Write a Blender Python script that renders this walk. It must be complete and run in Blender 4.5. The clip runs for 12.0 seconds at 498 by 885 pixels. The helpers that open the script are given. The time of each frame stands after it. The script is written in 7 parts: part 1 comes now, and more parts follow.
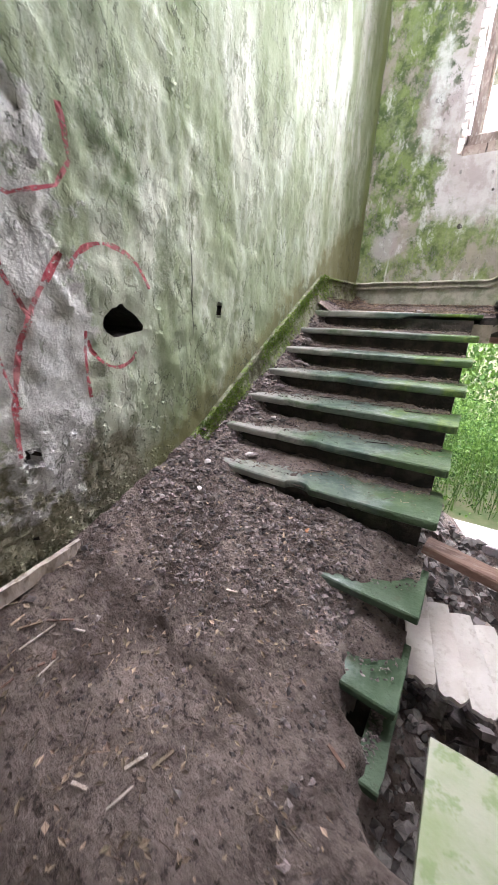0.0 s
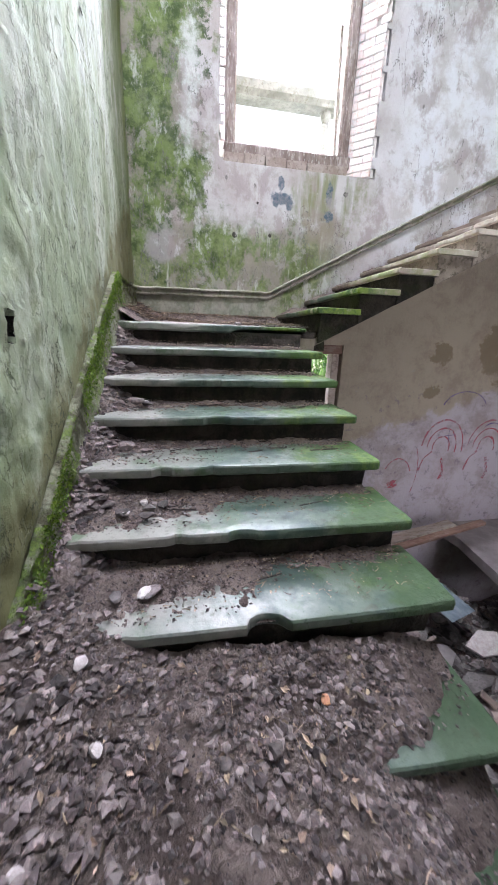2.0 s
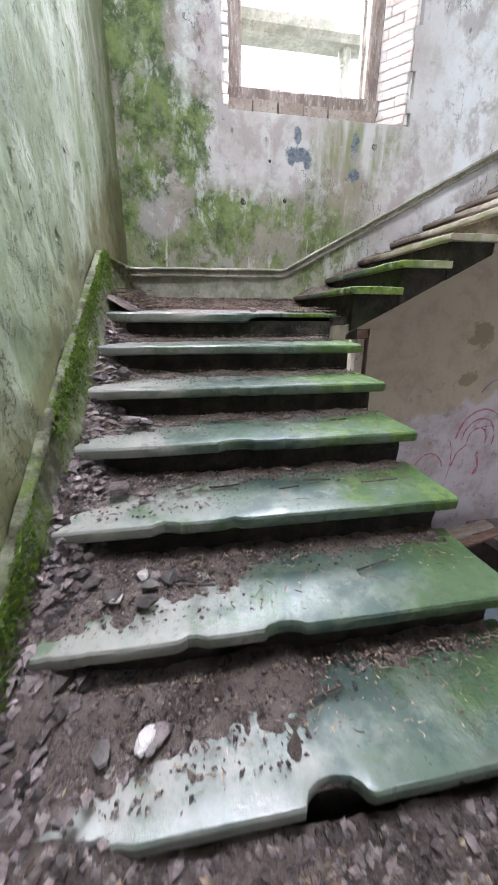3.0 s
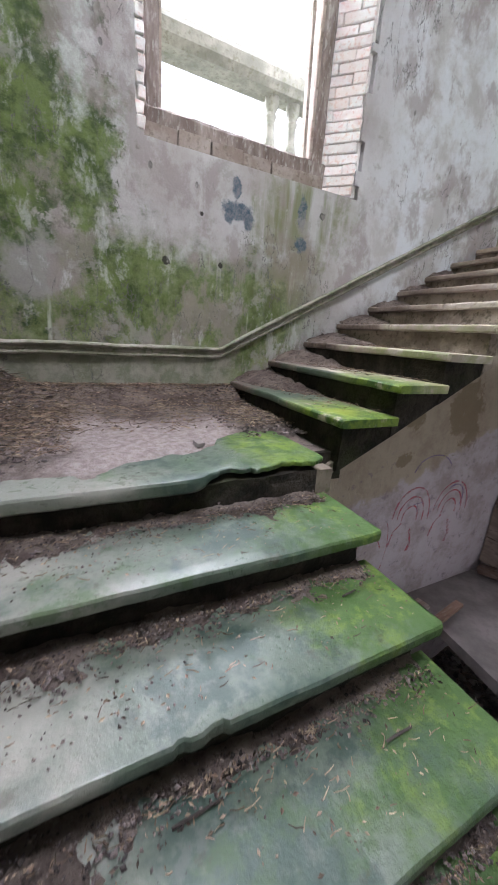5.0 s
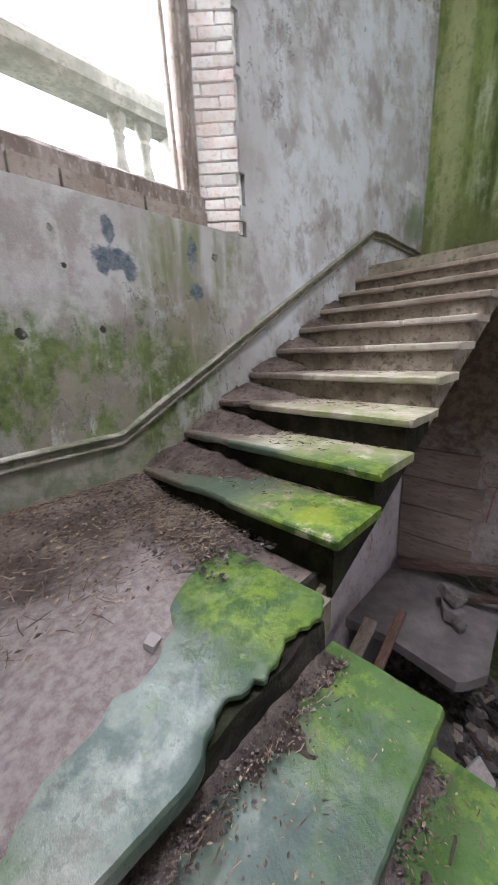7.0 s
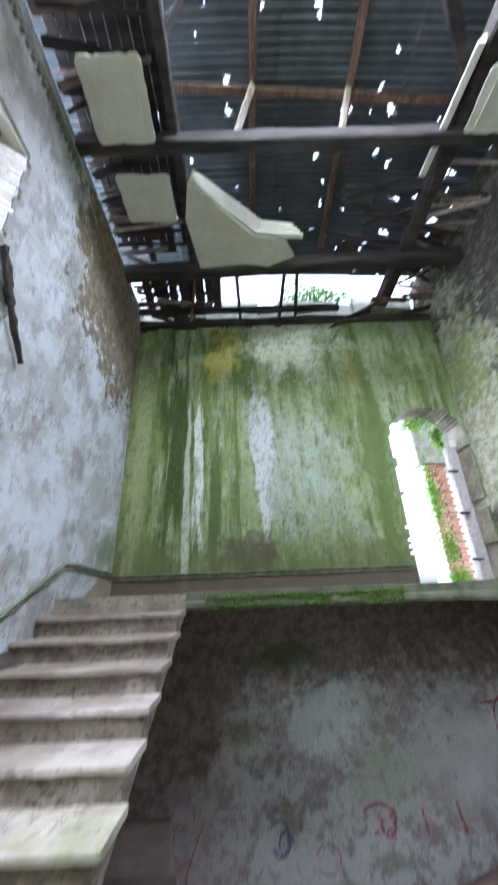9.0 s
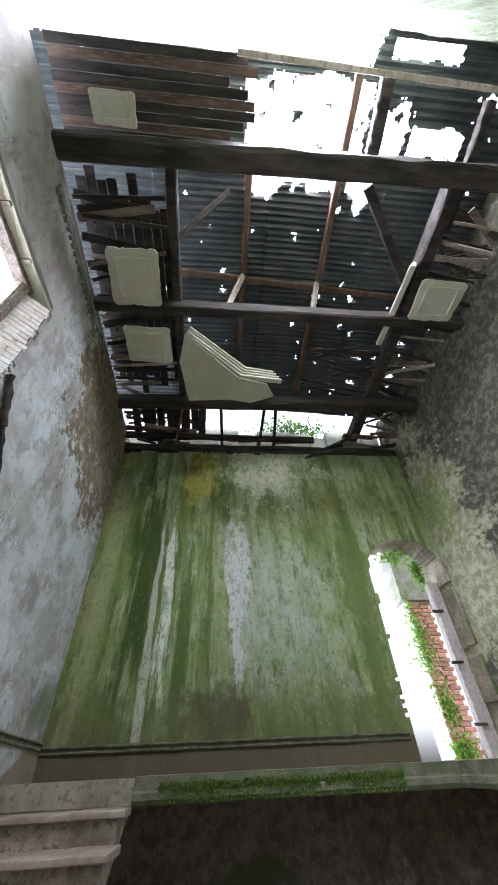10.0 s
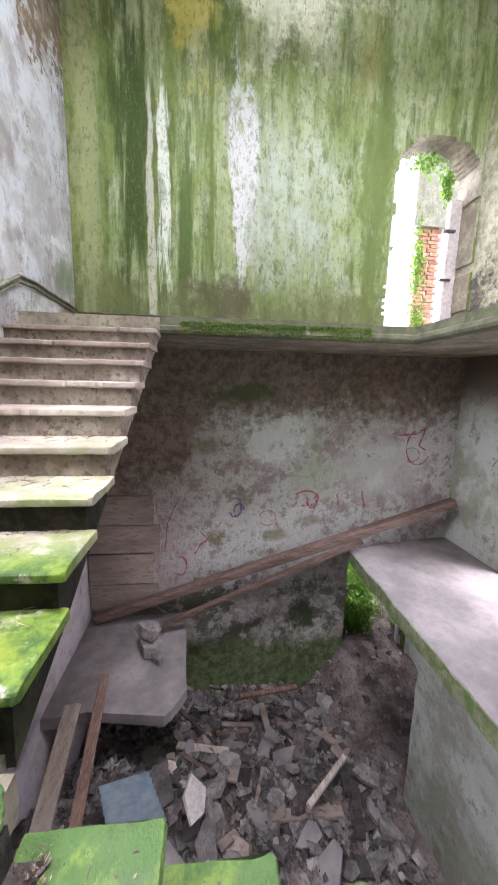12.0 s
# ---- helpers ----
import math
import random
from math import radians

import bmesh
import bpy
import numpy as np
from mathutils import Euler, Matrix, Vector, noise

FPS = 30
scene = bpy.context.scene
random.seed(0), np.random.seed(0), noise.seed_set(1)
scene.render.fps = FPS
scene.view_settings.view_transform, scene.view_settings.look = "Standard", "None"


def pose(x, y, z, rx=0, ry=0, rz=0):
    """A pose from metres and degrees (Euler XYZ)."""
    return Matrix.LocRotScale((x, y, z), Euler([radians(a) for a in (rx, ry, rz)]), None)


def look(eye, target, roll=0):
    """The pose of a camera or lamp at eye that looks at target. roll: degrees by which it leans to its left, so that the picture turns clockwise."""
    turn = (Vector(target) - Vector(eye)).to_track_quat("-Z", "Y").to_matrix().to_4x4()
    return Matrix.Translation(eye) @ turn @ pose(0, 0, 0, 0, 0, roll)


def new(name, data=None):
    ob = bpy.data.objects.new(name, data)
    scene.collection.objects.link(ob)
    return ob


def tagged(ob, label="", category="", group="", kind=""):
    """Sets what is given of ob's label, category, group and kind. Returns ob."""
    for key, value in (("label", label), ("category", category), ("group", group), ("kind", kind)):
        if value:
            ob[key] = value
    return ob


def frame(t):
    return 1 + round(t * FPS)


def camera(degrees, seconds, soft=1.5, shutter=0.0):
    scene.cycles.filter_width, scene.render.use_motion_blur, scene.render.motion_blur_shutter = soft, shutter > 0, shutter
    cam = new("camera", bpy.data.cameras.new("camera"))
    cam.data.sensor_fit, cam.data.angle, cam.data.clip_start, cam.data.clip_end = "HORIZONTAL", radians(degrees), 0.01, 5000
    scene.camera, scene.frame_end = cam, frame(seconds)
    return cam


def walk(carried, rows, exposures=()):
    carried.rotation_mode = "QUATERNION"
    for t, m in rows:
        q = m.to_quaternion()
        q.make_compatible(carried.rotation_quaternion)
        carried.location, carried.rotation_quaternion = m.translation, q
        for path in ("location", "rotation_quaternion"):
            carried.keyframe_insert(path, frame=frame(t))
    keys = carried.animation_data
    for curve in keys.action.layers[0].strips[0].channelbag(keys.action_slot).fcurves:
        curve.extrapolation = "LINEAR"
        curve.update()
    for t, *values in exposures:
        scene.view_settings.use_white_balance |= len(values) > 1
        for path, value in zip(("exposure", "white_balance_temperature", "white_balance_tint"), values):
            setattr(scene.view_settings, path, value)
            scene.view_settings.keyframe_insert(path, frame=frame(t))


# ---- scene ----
cam = camera(70.9, 12.0, shutter=0.25)
PATH = [
    (0, (1.48, -0.607, 1.575), (0.512, 1.014, 0.916), 2.5),
    (0.5, (1.175, -0.451, 1.541), (0.465, 1.293, 0.866), 1.5),
    (1, (0.905, -0.288, 1.569), (0.649, 1.585, 0.916), 4.5),
    (1.4, (0.648, -0.115, 1.588), (0.871, 1.699, 0.775), 4.2),
    (1.5, (0.603, -0.087, 1.584), (0.914, 1.719, 0.784), 4.5),
    (2, (0.509, 0.191, 1.629), (0.869, 2.069, 1.044), 2.1),
    (2.5, (0.509, 0.431, 1.631), (0.767, 2.282, 0.919), 0.7),
    (2.7, (0.502, 0.537, 1.641), (0.778, 2.389, 0.94), 0.7),
    (4.5, (0.521, 1.623, 2.13), (1.182, 3.401, 1.496), 0.7),
    (5, (0.472, 1.852, 2.219), (1.345, 3.557, 1.641), 4.2),
    (5.5, (0.462, 2.013, 2.328), (1.535, 3.619, 1.809), 4.0),
    (6, (0.511, 2.209, 2.434), (1.412, 3.864, 1.765), 2.3),
    (6.5, (0.522, 2.39, 2.496), (1.535, 4.029, 1.961), 2.3),
    (6.7, (0.577, 2.454, 2.528), (1.756, 3.989, 2.022), 0.6),
    (8.5, (0.59, 2.636, 2.976), (2.517, 3.162, 2.86), 1.8),
    (9, (0.549, 2.428, 3.34), (2.378, 2.402, 4.149), -2.3),
    (9.5, (0.53, 2.438, 3.412), (2.101, 2.316, 4.643), -1.9),
    (10, (0.5, 2.476, 3.41), (1.946, 2.31, 4.775), -2.9),
    (10.5, (0.485, 2.538, 3.389), (2.123, 2.441, 4.532), 0.6),
    (11, (0.519, 2.561, 3.268), (2.435, 2.521, 3.842), -1.3),
    (11.5, (0.652, 2.567, 2.891), (2.647, 2.432, 2.863), 1.5),
    (12, (0.708, 2.575, 2.719), (2.669, 2.354, 2.396), 1.3),
]
walk(cam, [(t, look(eye, target, roll)) for t, eye, target, roll in PATH], exposures=[(0.0, 2.55, 6250, 19), (1.5, 2.32, 5850, 21), (2.7, 2.3, 5900, 16), (4.5, 1.85, 6000, 17), (5.1, 1.61, 6020, 17), (6.7, 1.49, 6080, 17), (8.5, 1.9, 5400, 16), (9.0, 1.85, 5300, 13), (9.6, 1.9, 5350, 18), (10.0, 1.18, 5850, 12), (10.4, 1.5, 6200, 11), (11.0, 1.95, 6850, 9), (11.5, 2.21, 6600, 13), (12.0, 2.42, 6000, 21)])

# ---- world and light ----
world = bpy.data.worlds.new("overcast_sky")
scene.world = world
world.use_nodes = True
wn = world.node_tree
sky = wn.nodes.new("ShaderNodeTexSky")
sky.sky_type = "NISHITA"
sky.sun_disc = False
sky.sun_elevation = radians(58)
sky.sun_rotation = radians(200)
sky.dust_density = 4.0
sky.air_density = 1.2
veil = wn.nodes.new("ShaderNodeHueSaturation")
veil.inputs["Saturation"].default_value = 0.22
veil.inputs["Value"].default_value = 1.5
wn.links.new(sky.outputs[0], veil.inputs["Color"])
wn.links.new(veil.outputs[0], wn.nodes["Background"].inputs[0])
wn.nodes["Background"].inputs[1].default_value = 0.15
sun = new("sun", bpy.data.lights.new("sun", "SUN"))
sun.data.energy = 1.5
sun.data.angle = radians(25)
sun.data.color = (1.0, 0.97, 0.92)
sun.matrix_world = look((1.0, -3.0, 14.0), (2.4, 1.5, 3.0))


def opening_lamp(name, eye, target, sx, sy, power):
    l = new(name, bpy.data.lights.new(name, "AREA"))
    l.data.shape, l.data.size, l.data.size_y, l.data.energy = "RECTANGLE", sx, sy, power
    l.data.color = (0.97, 0.985, 1.0)
    l.matrix_world = look(eye, target)
    return l


opening_lamp("window_daylight", (1.9, 7.6, 6.4), (1.75, 3.5, 4.6), 6.0, 5.0, 1000)
opening_lamp("roof_daylight", (0.9, 2.3, 10.9), (1.2, 2.7, 2.0), 2.6, 5.0, 1500)
opening_lamp("doorway_daylight", (9.4, -1.0, 5.4), (4.0, 0.4, 4.0), 3.0, 4.0, 300)
# added fill for the lower walls, shining through an unseen hall opening
opening_lamp("hall_fill_light", (4.0, -4.2, 2.0), (4.6, 2.0, 1.2), 2.0, 2.6, 60)

# ---- materials ----
XA, YB, XC, YD = 0.0, 4.49, 6.17, -1.58


class Mat:
    """A principled material with short-hand for procedural layers in world space."""

    def __init__(self, name, rough=0.85, spec=0.3):
        self.m = bpy.data.materials.new(name)
        self.m.use_nodes = True
        self.t = self.m.node_tree
        self.b = self.t.nodes["Principled BSDF"]
        self.b.inputs["Roughness"].default_value = rough
        self.b.inputs["Specular IOR Level"].default_value = spec
        self.p = self.t.nodes.new("ShaderNodeNewGeometry").outputs["Position"]
        s = self.t.nodes.new("ShaderNodeSeparateXYZ")
        self.t.links.new(self.p, s.inputs[0])
        self.x, self.y, self.z = s.outputs

    def put(self, socket, v):
        if isinstance(v, bpy.types.NodeSocket):
            self.t.links.new(v, socket)
        elif isinstance(v, (tuple, list)):
            socket.default_value = (*v, 1.0) if len(v) == 3 and len(socket.default_value) == 4 else v
        else:
            socket.default_value = v

    def op(self, kind, a, b=0.0, clamp=False):
        k = self.t.nodes.new("ShaderNodeMath")
        k.operation, k.use_clamp = kind, clamp
        self.put(k.inputs[0], a)
        self.put(k.inputs[1], b)
        return k.outputs[0]

    def noise(self, scale, detail=6.0, rough=0.6, stretch=(1, 1, 1), warp=0.0, shift=0.0):
        mp = self.t.nodes.new("ShaderNodeMapping")
        self.t.links.new(self.p, mp.inputs[0])
        mp.inputs["Scale"].default_value = stretch
        mp.inputs["Location"].default_value = (shift, shift * 0.7, shift * 1.3)
        k = self.t.nodes.new("ShaderNodeTexNoise")
        self.t.links.new(mp.outputs[0], k.inputs["Vector"])
        self.put(k.inputs["Scale"], scale)
        self.put(k.inputs["Detail"], detail)
        self.put(k.inputs["Roughness"], rough)
        self.put(k.inputs["Distortion"], warp * 0.25)
        return k.outputs[0]

    def cells(self, scale, stretch=(1, 1, 1), feature="F1"):
        mp = self.t.nodes.new("ShaderNodeMapping")
        self.t.links.new(self.p, mp.inputs[0])
        mp.inputs["Scale"].default_value = stretch
        k = self.t.nodes.new("ShaderNodeTexVoronoi")
        k.feature = feature
        self.t.links.new(mp.outputs[0], k.inputs["Vector"])
        self.put(k.inputs["Scale"], scale)
        return k.outputs["Distance"]

    def ramp(self, v, lo, hi):
        k = self.t.nodes.new("ShaderNodeMapRange")
        k.interpolation_type = "SMOOTHSTEP"
        self.put(k.inputs[0], v)
        self.put(k.inputs[1], lo)
        self.put(k.inputs[2], hi)
        return k.outputs[0]

    def mix(self, f, a, b):
        k = self.t.nodes.new("ShaderNodeMix")
        k.data_type = "RGBA"
        self.put(k.inputs[0], f)
        self.put(k.inputs[6], a)
        self.put(k.inputs[7], b)
        return k.outputs[2]

    def mul(self, *vs):
        r = vs[0]
        for v in vs[1:]:
            r = self.op("MULTIPLY", r, v)
        return r

    def add(self, *vs):
        r = vs[0]
        for v in vs[1:]:
            r = self.op("ADD", r, v)
        return r

    def blob(self, a, a0, ra, b, b0, rb, soft=0.6, rag=None):
        """1 inside an uneven patch round (a0, b0), 0 outside."""
        da = self.op("DIVIDE", self.op("SUBTRACT", a, a0), ra)
        db = self.op("DIVIDE", self.op("SUBTRACT", b, b0), rb)
        d = self.op("SQRT", self.add(self.mul(da, da), self.mul(db, db)))
        if rag is not None:
            d = self.add(d, self.op("MULTIPLY", self.op("SUBTRACT", rag, 0.5), 4.2))
        return self.ramp(d, 1.0, 1.0 - soft)

    def done(self, col, rough=None, bump=None, strength=0.5, dist=0.02):
        self.put(self.b.inputs["Base Color"], col)
        if rough is not None:
            self.put(self.b.inputs["Roughness"], rough)
        if bump is not None:
            k = self.t.nodes.new("ShaderNodeBump")
            k.inputs["Strength"].default_value = strength
            k.inputs["Distance"].default_value = dist
            self.put(k.inputs["Height"], bump)
            self.t.links.new(k.outputs[0], self.b.inputs["Normal"])
        return self.m


def rag_and_grain(q):
    rag = q.add(q.mul(q.noise(1.9, 8, 0.68, warp=0.5), 0.65), q.mul(q.noise(6.5, 8, 0.7, warp=0.8, shift=2.2), 0.35))
    return rag, q.noise(38, 5, 0.7), q.noise(9, 7, 0.7, warp=0.6)


def plaster_west():
    q = Mat("mossy_plaster_west", 0.8)
    rag, grain, mid = rag_and_grain(q)
    streak = q.noise(1.9, 8, 0.60, (1, 1.4, 0.42), 0.5)
    fine = q.noise(7.0, 6, 0.65, (1, 1.6, 0.4), 0.6, 5.5)
    c = q.mix(q.ramp(streak, 0.36, 0.66), (0.24, 0.285, 0.165), (0.50, 0.52, 0.42))
    c = q.mix(q.mul(q.ramp(fine, 0.50, 0.66), 0.3), c, (0.60, 0.61, 0.55))
    c = q.mix(q.mul(q.ramp(q.noise(1.0, 9, 0.7, (1, 1, 0.5), 0.5, 3.1), 0.46, 0.60), 0.75), c, (0.19, 0.235, 0.115))
    c = q.mix(q.mul(q.ramp(q.noise(5.0, 9, 0.75, (1, 1, 0.5), 0, 8.1), 0.54, 0.62), 0.65), c, (0.15, 0.18, 0.085))
    c = q.mix(q.mul(q.blob(q.y, 3.3, 0.75, q.z, 4.6, 2.4, 0.9, rag), q.ramp(streak, 0.35, 0.6), 0.8), c, (0.56, 0.56, 0.53))
    c = q.mix(q.mul(q.blob(q.y, 0.60, 0.30, q.z, 2.35, 0.55, 0.9, rag), q.ramp(mid, 0.35, 0.6), 0.9), c, (0.12, 0.165, 0.075))
    c = q.mix(q.mul(q.ramp(q.op("ABSOLUTE", q.op("SUBTRACT", q.add(q.y, q.mul(mid, 0.08)), 4.42)), 0.16, 0.02), 0.7), c, (0.20, 0.24, 0.075))
    # strip of growth above the rail and bare damp render at the foot
    low = q.op("SUBTRACT", q.add(q.mul(q.y, 0.572), 0.29), q.z)
    c = q.mix(q.mul(q.ramp(q.add(low, q.mul(q.op("SUBTRACT", rag, 0.5), 1.6)), -0.30, 0.05), 0.75), c, (0.205, 0.215, 0.115))
    c = q.mix(q.mul(q.ramp(q.add(low, q.mul(q.op("SUBTRACT", rag, 0.5), 1.3)), -0.16, 0.02), q.ramp(q.y, 0.4, 1.0), 0.75), c, (0.155, 0.145, 0.062))
    c = q.mix(q.mul(q.blob(q.y, 1.13, 0.007, q.z, 1.75, 0.36, 0.5), 0.9), c, (0.05, 0.05, 0.04))
    foot = q.mul(q.blob(q.y, 0.0, 1.0, q.z, 0.75, 0.46, 0.6, rag), 0.9)
    c = q.mix(foot, c, q.mix(q.ramp(grain, 0.4, 0.6), (0.11, 0.098, 0.060), (0.24, 0.215, 0.155)))
    bare = q.blob(q.y, 0.15, 0.33, q.z, 1.55, 0.75, 0.25, rag)
    c = q.mix(q.mul(bare, 0.9), c, q.mix(q.ramp(mid, 0.4, 0.6), (0.47, 0.45, 0.44), (0.58, 0.565, 0.55)))
    flake = q.ramp(q.noise(7.5, 6, 0.6, (1, 1, 0.75), 1.4, 7.7), 0.555, 0.575)
    # flake rims darkened in colour, standing in for their small shadows
    rim = q.mul(flake, q.op("SUBTRACT", 1.0, q.ramp(q.noise(7.5, 6, 0.6, (1, 1, 0.75), 1.4, 7.7), 0.575, 0.61)))
    c = q.mix(q.mul(rim, 0.45), c, (0.16, 0.165, 0.12))
    scar = q.noise(3.2, 7, 0.62, (1, 2.0, 0.9), 0.8, 12.0)
    line = q.mul(q.ramp(q.op("ABSOLUTE", q.op("SUBTRACT", scar, 0.5)), 0.010, 0.003), q.ramp(q.noise(1.7, 4, 0.6, shift=6.6), 0.50, 0.58))
    c = q.mix(q.mul(line, 0.8), c, (0.07, 0.075, 0.05))
    lost = q.mul(q.ramp(scar, 0.60, 0.615), q.ramp(q.y, 3.4, 2.2))
    c = q.mix(q.mul(lost, 0.6), c, q.mix(q.ramp(grain, 0.4, 0.6), (0.12, 0.145, 0.075), (0.30, 0.33, 0.24)))
    pin = q.ramp(q.cells(11.0), 0.10, 0.06)
    c = q.mix(q.mul(pin, q.ramp(rag, 0.5, 0.55), 0.6), c, (0.09, 0.09, 0.06))
    h = q.add(q.mul(mid, 0.7), q.mul(grain, q.add(0.25, q.mul(foot, 0.9), q.mul(bare, 0.6))), q.mul(flake, 0.30), q.mul(lost, -0.7), q.mul(line, -0.5))
    return q.done(c, q.add(0.62, q.mul(grain, 0.3)), h, 0.6, 0.02)


def plaster_north():
    q = Mat("stained_plaster_north", 0.8)
    rag, grain, mid = rag_and_grain(q)
    c = q.mix(q.ramp(q.noise(1.6, 7, 0.6), 0.35, 0.65), (0.355, 0.315, 0.305), (0.475, 0.46, 0.465))
    c = q.mix(q.ramp(q.x, 2.3, 3.3), c, q.mix(q.ramp(q.noise(2.0, 9, 0.7, warp=0.6, shift=8.0), 0.42, 0.60), (0.58, 0.60, 0.625), (0.42, 0.405, 0.395)))
    drip = q.noise(5.0, 6, 0.6, (1.6, 1, 0.16), 0.2)
    # pale runs and green growth under the window
    green = q.mix(q.ramp(q.noise(6, 9, 0.75, shift=1.1), 0.38, 0.60), (0.040, 0.066, 0.016), (0.135, 0.18, 0.055))
    green = q.mix(q.mul(q.ramp(q.noise(14, 6, 0.7, shift=4.1), 0.50, 0.66), 0.55), green, (0.20, 0.23, 0.13))
    dense = q.ramp(q.noise(4.5, 9, 0.75, (1, 1, 0.6), shift=9.1), 0.33, 0.56)
    band = q.mul(q.ramp(q.add(q.z, q.mul(rag, 1.2)), 3.55, 3.30), q.ramp(q.add(q.x, q.mul(rag, 1.0)), 3.0, 2.5))
    c = q.mix(q.mul(band, q.ramp(drip, 0.20, 0.44), 0.95), c, green)
    c = q.mix(q.mul(q.blob(q.x, 0.95, 0.38, q.z, 2.52, 0.32, 0.5, rag), q.ramp(drip, 0.62, 0.5), 0.95), c, green)
    c = q.mix(q.mul(band, q.ramp(drip, 0.58, 0.66), 0.7), c, (0.50, 0.51, 0.44))
    under = q.mul(q.blob(q.x, 2.1, 0.55, q.z, 3.1, 0.45, 0.7, rag), q.ramp(drip, 0.35, 0.55))
    c = q.mix(q.mul(under, 0.85), c, (0.17, 0.19, 0.085))
    c = q.mix(q.mul(q.blob(q.x, 2.05, 0.3, q.z, 2.72, 0.4, 0.7, rag), 0.7), c, (0.25, 0.205, 0.18))
    wash = q.mul(q.ramp(q.add(q.z, q.mul(rag, 0.9)), 3.16, 3.02), q.ramp(q.add(q.x, q.mul(rag, 0.8)), 2.75, 2.35))
    c = q.mix(q.mul(wash, q.ramp(drip, 0.66, 0.50), 0.72), c, q.mix(q.ramp(mid, 0.38, 0.62), (0.075, 0.10, 0.030), (0.21, 0.235, 0.115)))
    # dark green corner and its arm
    column = q.blob(q.x, 0.20, 0.58, q.z, 4.1, 1.75, 0.18, q.add(q.mul(rag, 0.45), q.mul(mid, 0.55)))
    c = q.mix(q.mul(column, q.add(0.6, q.mul(dense, 0.35))), c, q.mix(q.ramp(mid, 0.4, 0.6), (0.030, 0.058, 0.020), (0.085, 0.13, 0.040)))
    c = q.mix(q.mul(q.blob(q.x, 0.05, 0.85, q.z, 4.0, 2.2, 0.5, rag), q.add(0.75, q.mul(dense, 0.25))), c, green)
    c = q.mix(q.mul(q.blob(q.x, 0.62, 0.20, q.z, 3.0, 0.6, 0.5, rag), q.add(0.55, q.mul(dense, 0.4))), c, green)
    c = q.mix(q.mul(q.blob(q.x, 0.80, 0.75, q.z, 2.42, 0.30, 0.6, rag), dense, 0.95), c, green)
    c = q.mix(q.mul(q.blob(q.x, 0.32, 0.22, q.z, 2.5, 0.25, 0.5, rag), 0.8), c, (0.30, 0.275, 0.275))
    c = q.mix(q.mul(q.blob(q.x, 0.62, 0.16, q.z, 3.9, 0.55, 0.5, rag), 0.85), c, (0.50, 0.51, 0.50))
    c = q.mix(q.mul(q.ramp(q.noise(2.6, 9, 0.72, (1, 1, 0.7), shift=2.7), 0.50, 0.60), 0.65), c, (0.27, 0.225, 0.215))
    c = q.mix(q.mul(q.ramp(q.noise(4.2, 9, 0.75, (1, 1, 0.5), 0.6, 13.0), 0.55, 0.64), 0.5), c, (0.56, 0.55, 0.55))
    # damp skirting under the rail
    base = q.mul(q.ramp(q.z, 2.06, 2.02), q.ramp(q.x, 1.75, 1.5))
    c = q.mix(q.mul(base, 0.85), c, q.mix(q.ramp(mid, 0.4, 0.6), (0.16, 0.165, 0.12), (0.26, 0.25, 0.21)))
    # blue-grey blotches
    for bx, bz, rx, rz in ((1.60, 3.07, 0.12, 0.075), (1.585, 3.20, 0.04, 0.10), (1.68, 3.02, 0.055, 0.07), (1.53, 3.02, 0.04, 0.06), (2.14, 3.16, 0.04, 0.13), (2.15, 2.94, 0.065, 0.06)):
        c = q.mix(q.mul(q.blob(q.x, bx, rx, q.z, bz, rz, 0.35, q.add(0.30, q.mul(q.noise(13, 6, 0.7, warp=0.6), 0.4))), q.add(0.75, q.mul(q.ramp(mid, 0.4, 0.55), 0.2))), c, q.mix(q.ramp(grain, 0.4, 0.6), (0.055, 0.095, 0.13), (0.16, 0.165, 0.19)))
    # small holes drawn flat, their inner shade put into near-black dots
    for bx, bz in ((1.09, 2.68), (1.48, 2.70), (2.33, 3.17), (1.33, 3.0)):
        c = q.mix(q.mul(q.blob(q.x, bx, 0.022, q.z, bz, 0.025, 0.3, mid), 0.95), c, (0.03, 0.028, 0.022))
    crack = q.mul(q.ramp(q.op("ABSOLUTE", q.op("SUBTRACT", q.noise(2.2, 6, 0.6, (2.2, 1, 0.8), 0.8, 15.0), 0.5)), 0.007, 0.002), q.ramp(q.noise(1.1, 4, 0.6, shift=3.6), 0.50, 0.56))
    c = q.mix(q.mul(crack, 0.85), c, (0.11, 0.105, 0.10))
    fleck = q.mul(q.ramp(q.cells(7.0, (1, 1, 0.6)), 0.11, 0.07), q.ramp(rag, 0.49, 0.53), q.ramp(q.z, 2.9, 3.2))
    c = q.mix(q.mul(fleck, 0.7), c, (0.13, 0.13, 0.12))
    c = q.mix(q.mul(q.blob(q.x, 5.72, 0.27, q.z, 4.42, 0.055, 0.3, mid), 0.8), c, (0.74, 0.74, 0.74))
    c = q.mix(q.mul(q.blob(q.x, 5.9, 0.35, q.z, 4.1, 0.3, 0.6, rag), 0.7), c, (0.17, 0.24, 0.12))
    c = q.mix(q.mul(q.ramp(q.noise(3.0, 8, 0.7, warp=1.0, shift=4.4), 0.57, 0.63), 0.6), c, (0.30, 0.285, 0.265))
    peel = q.blob(q.x, 5.35, 1.75, q.z, 8.0, 1.75, 0.10, q.add(q.mul(rag, 0.6), q.mul(mid, 0.4)))
    c = q.mix(q.mul(peel, 0.9), c, q.mix(q.ramp(mid, 0.42, 0.58), (0.15, 0.105, 0.055), (0.27, 0.215, 0.14)))
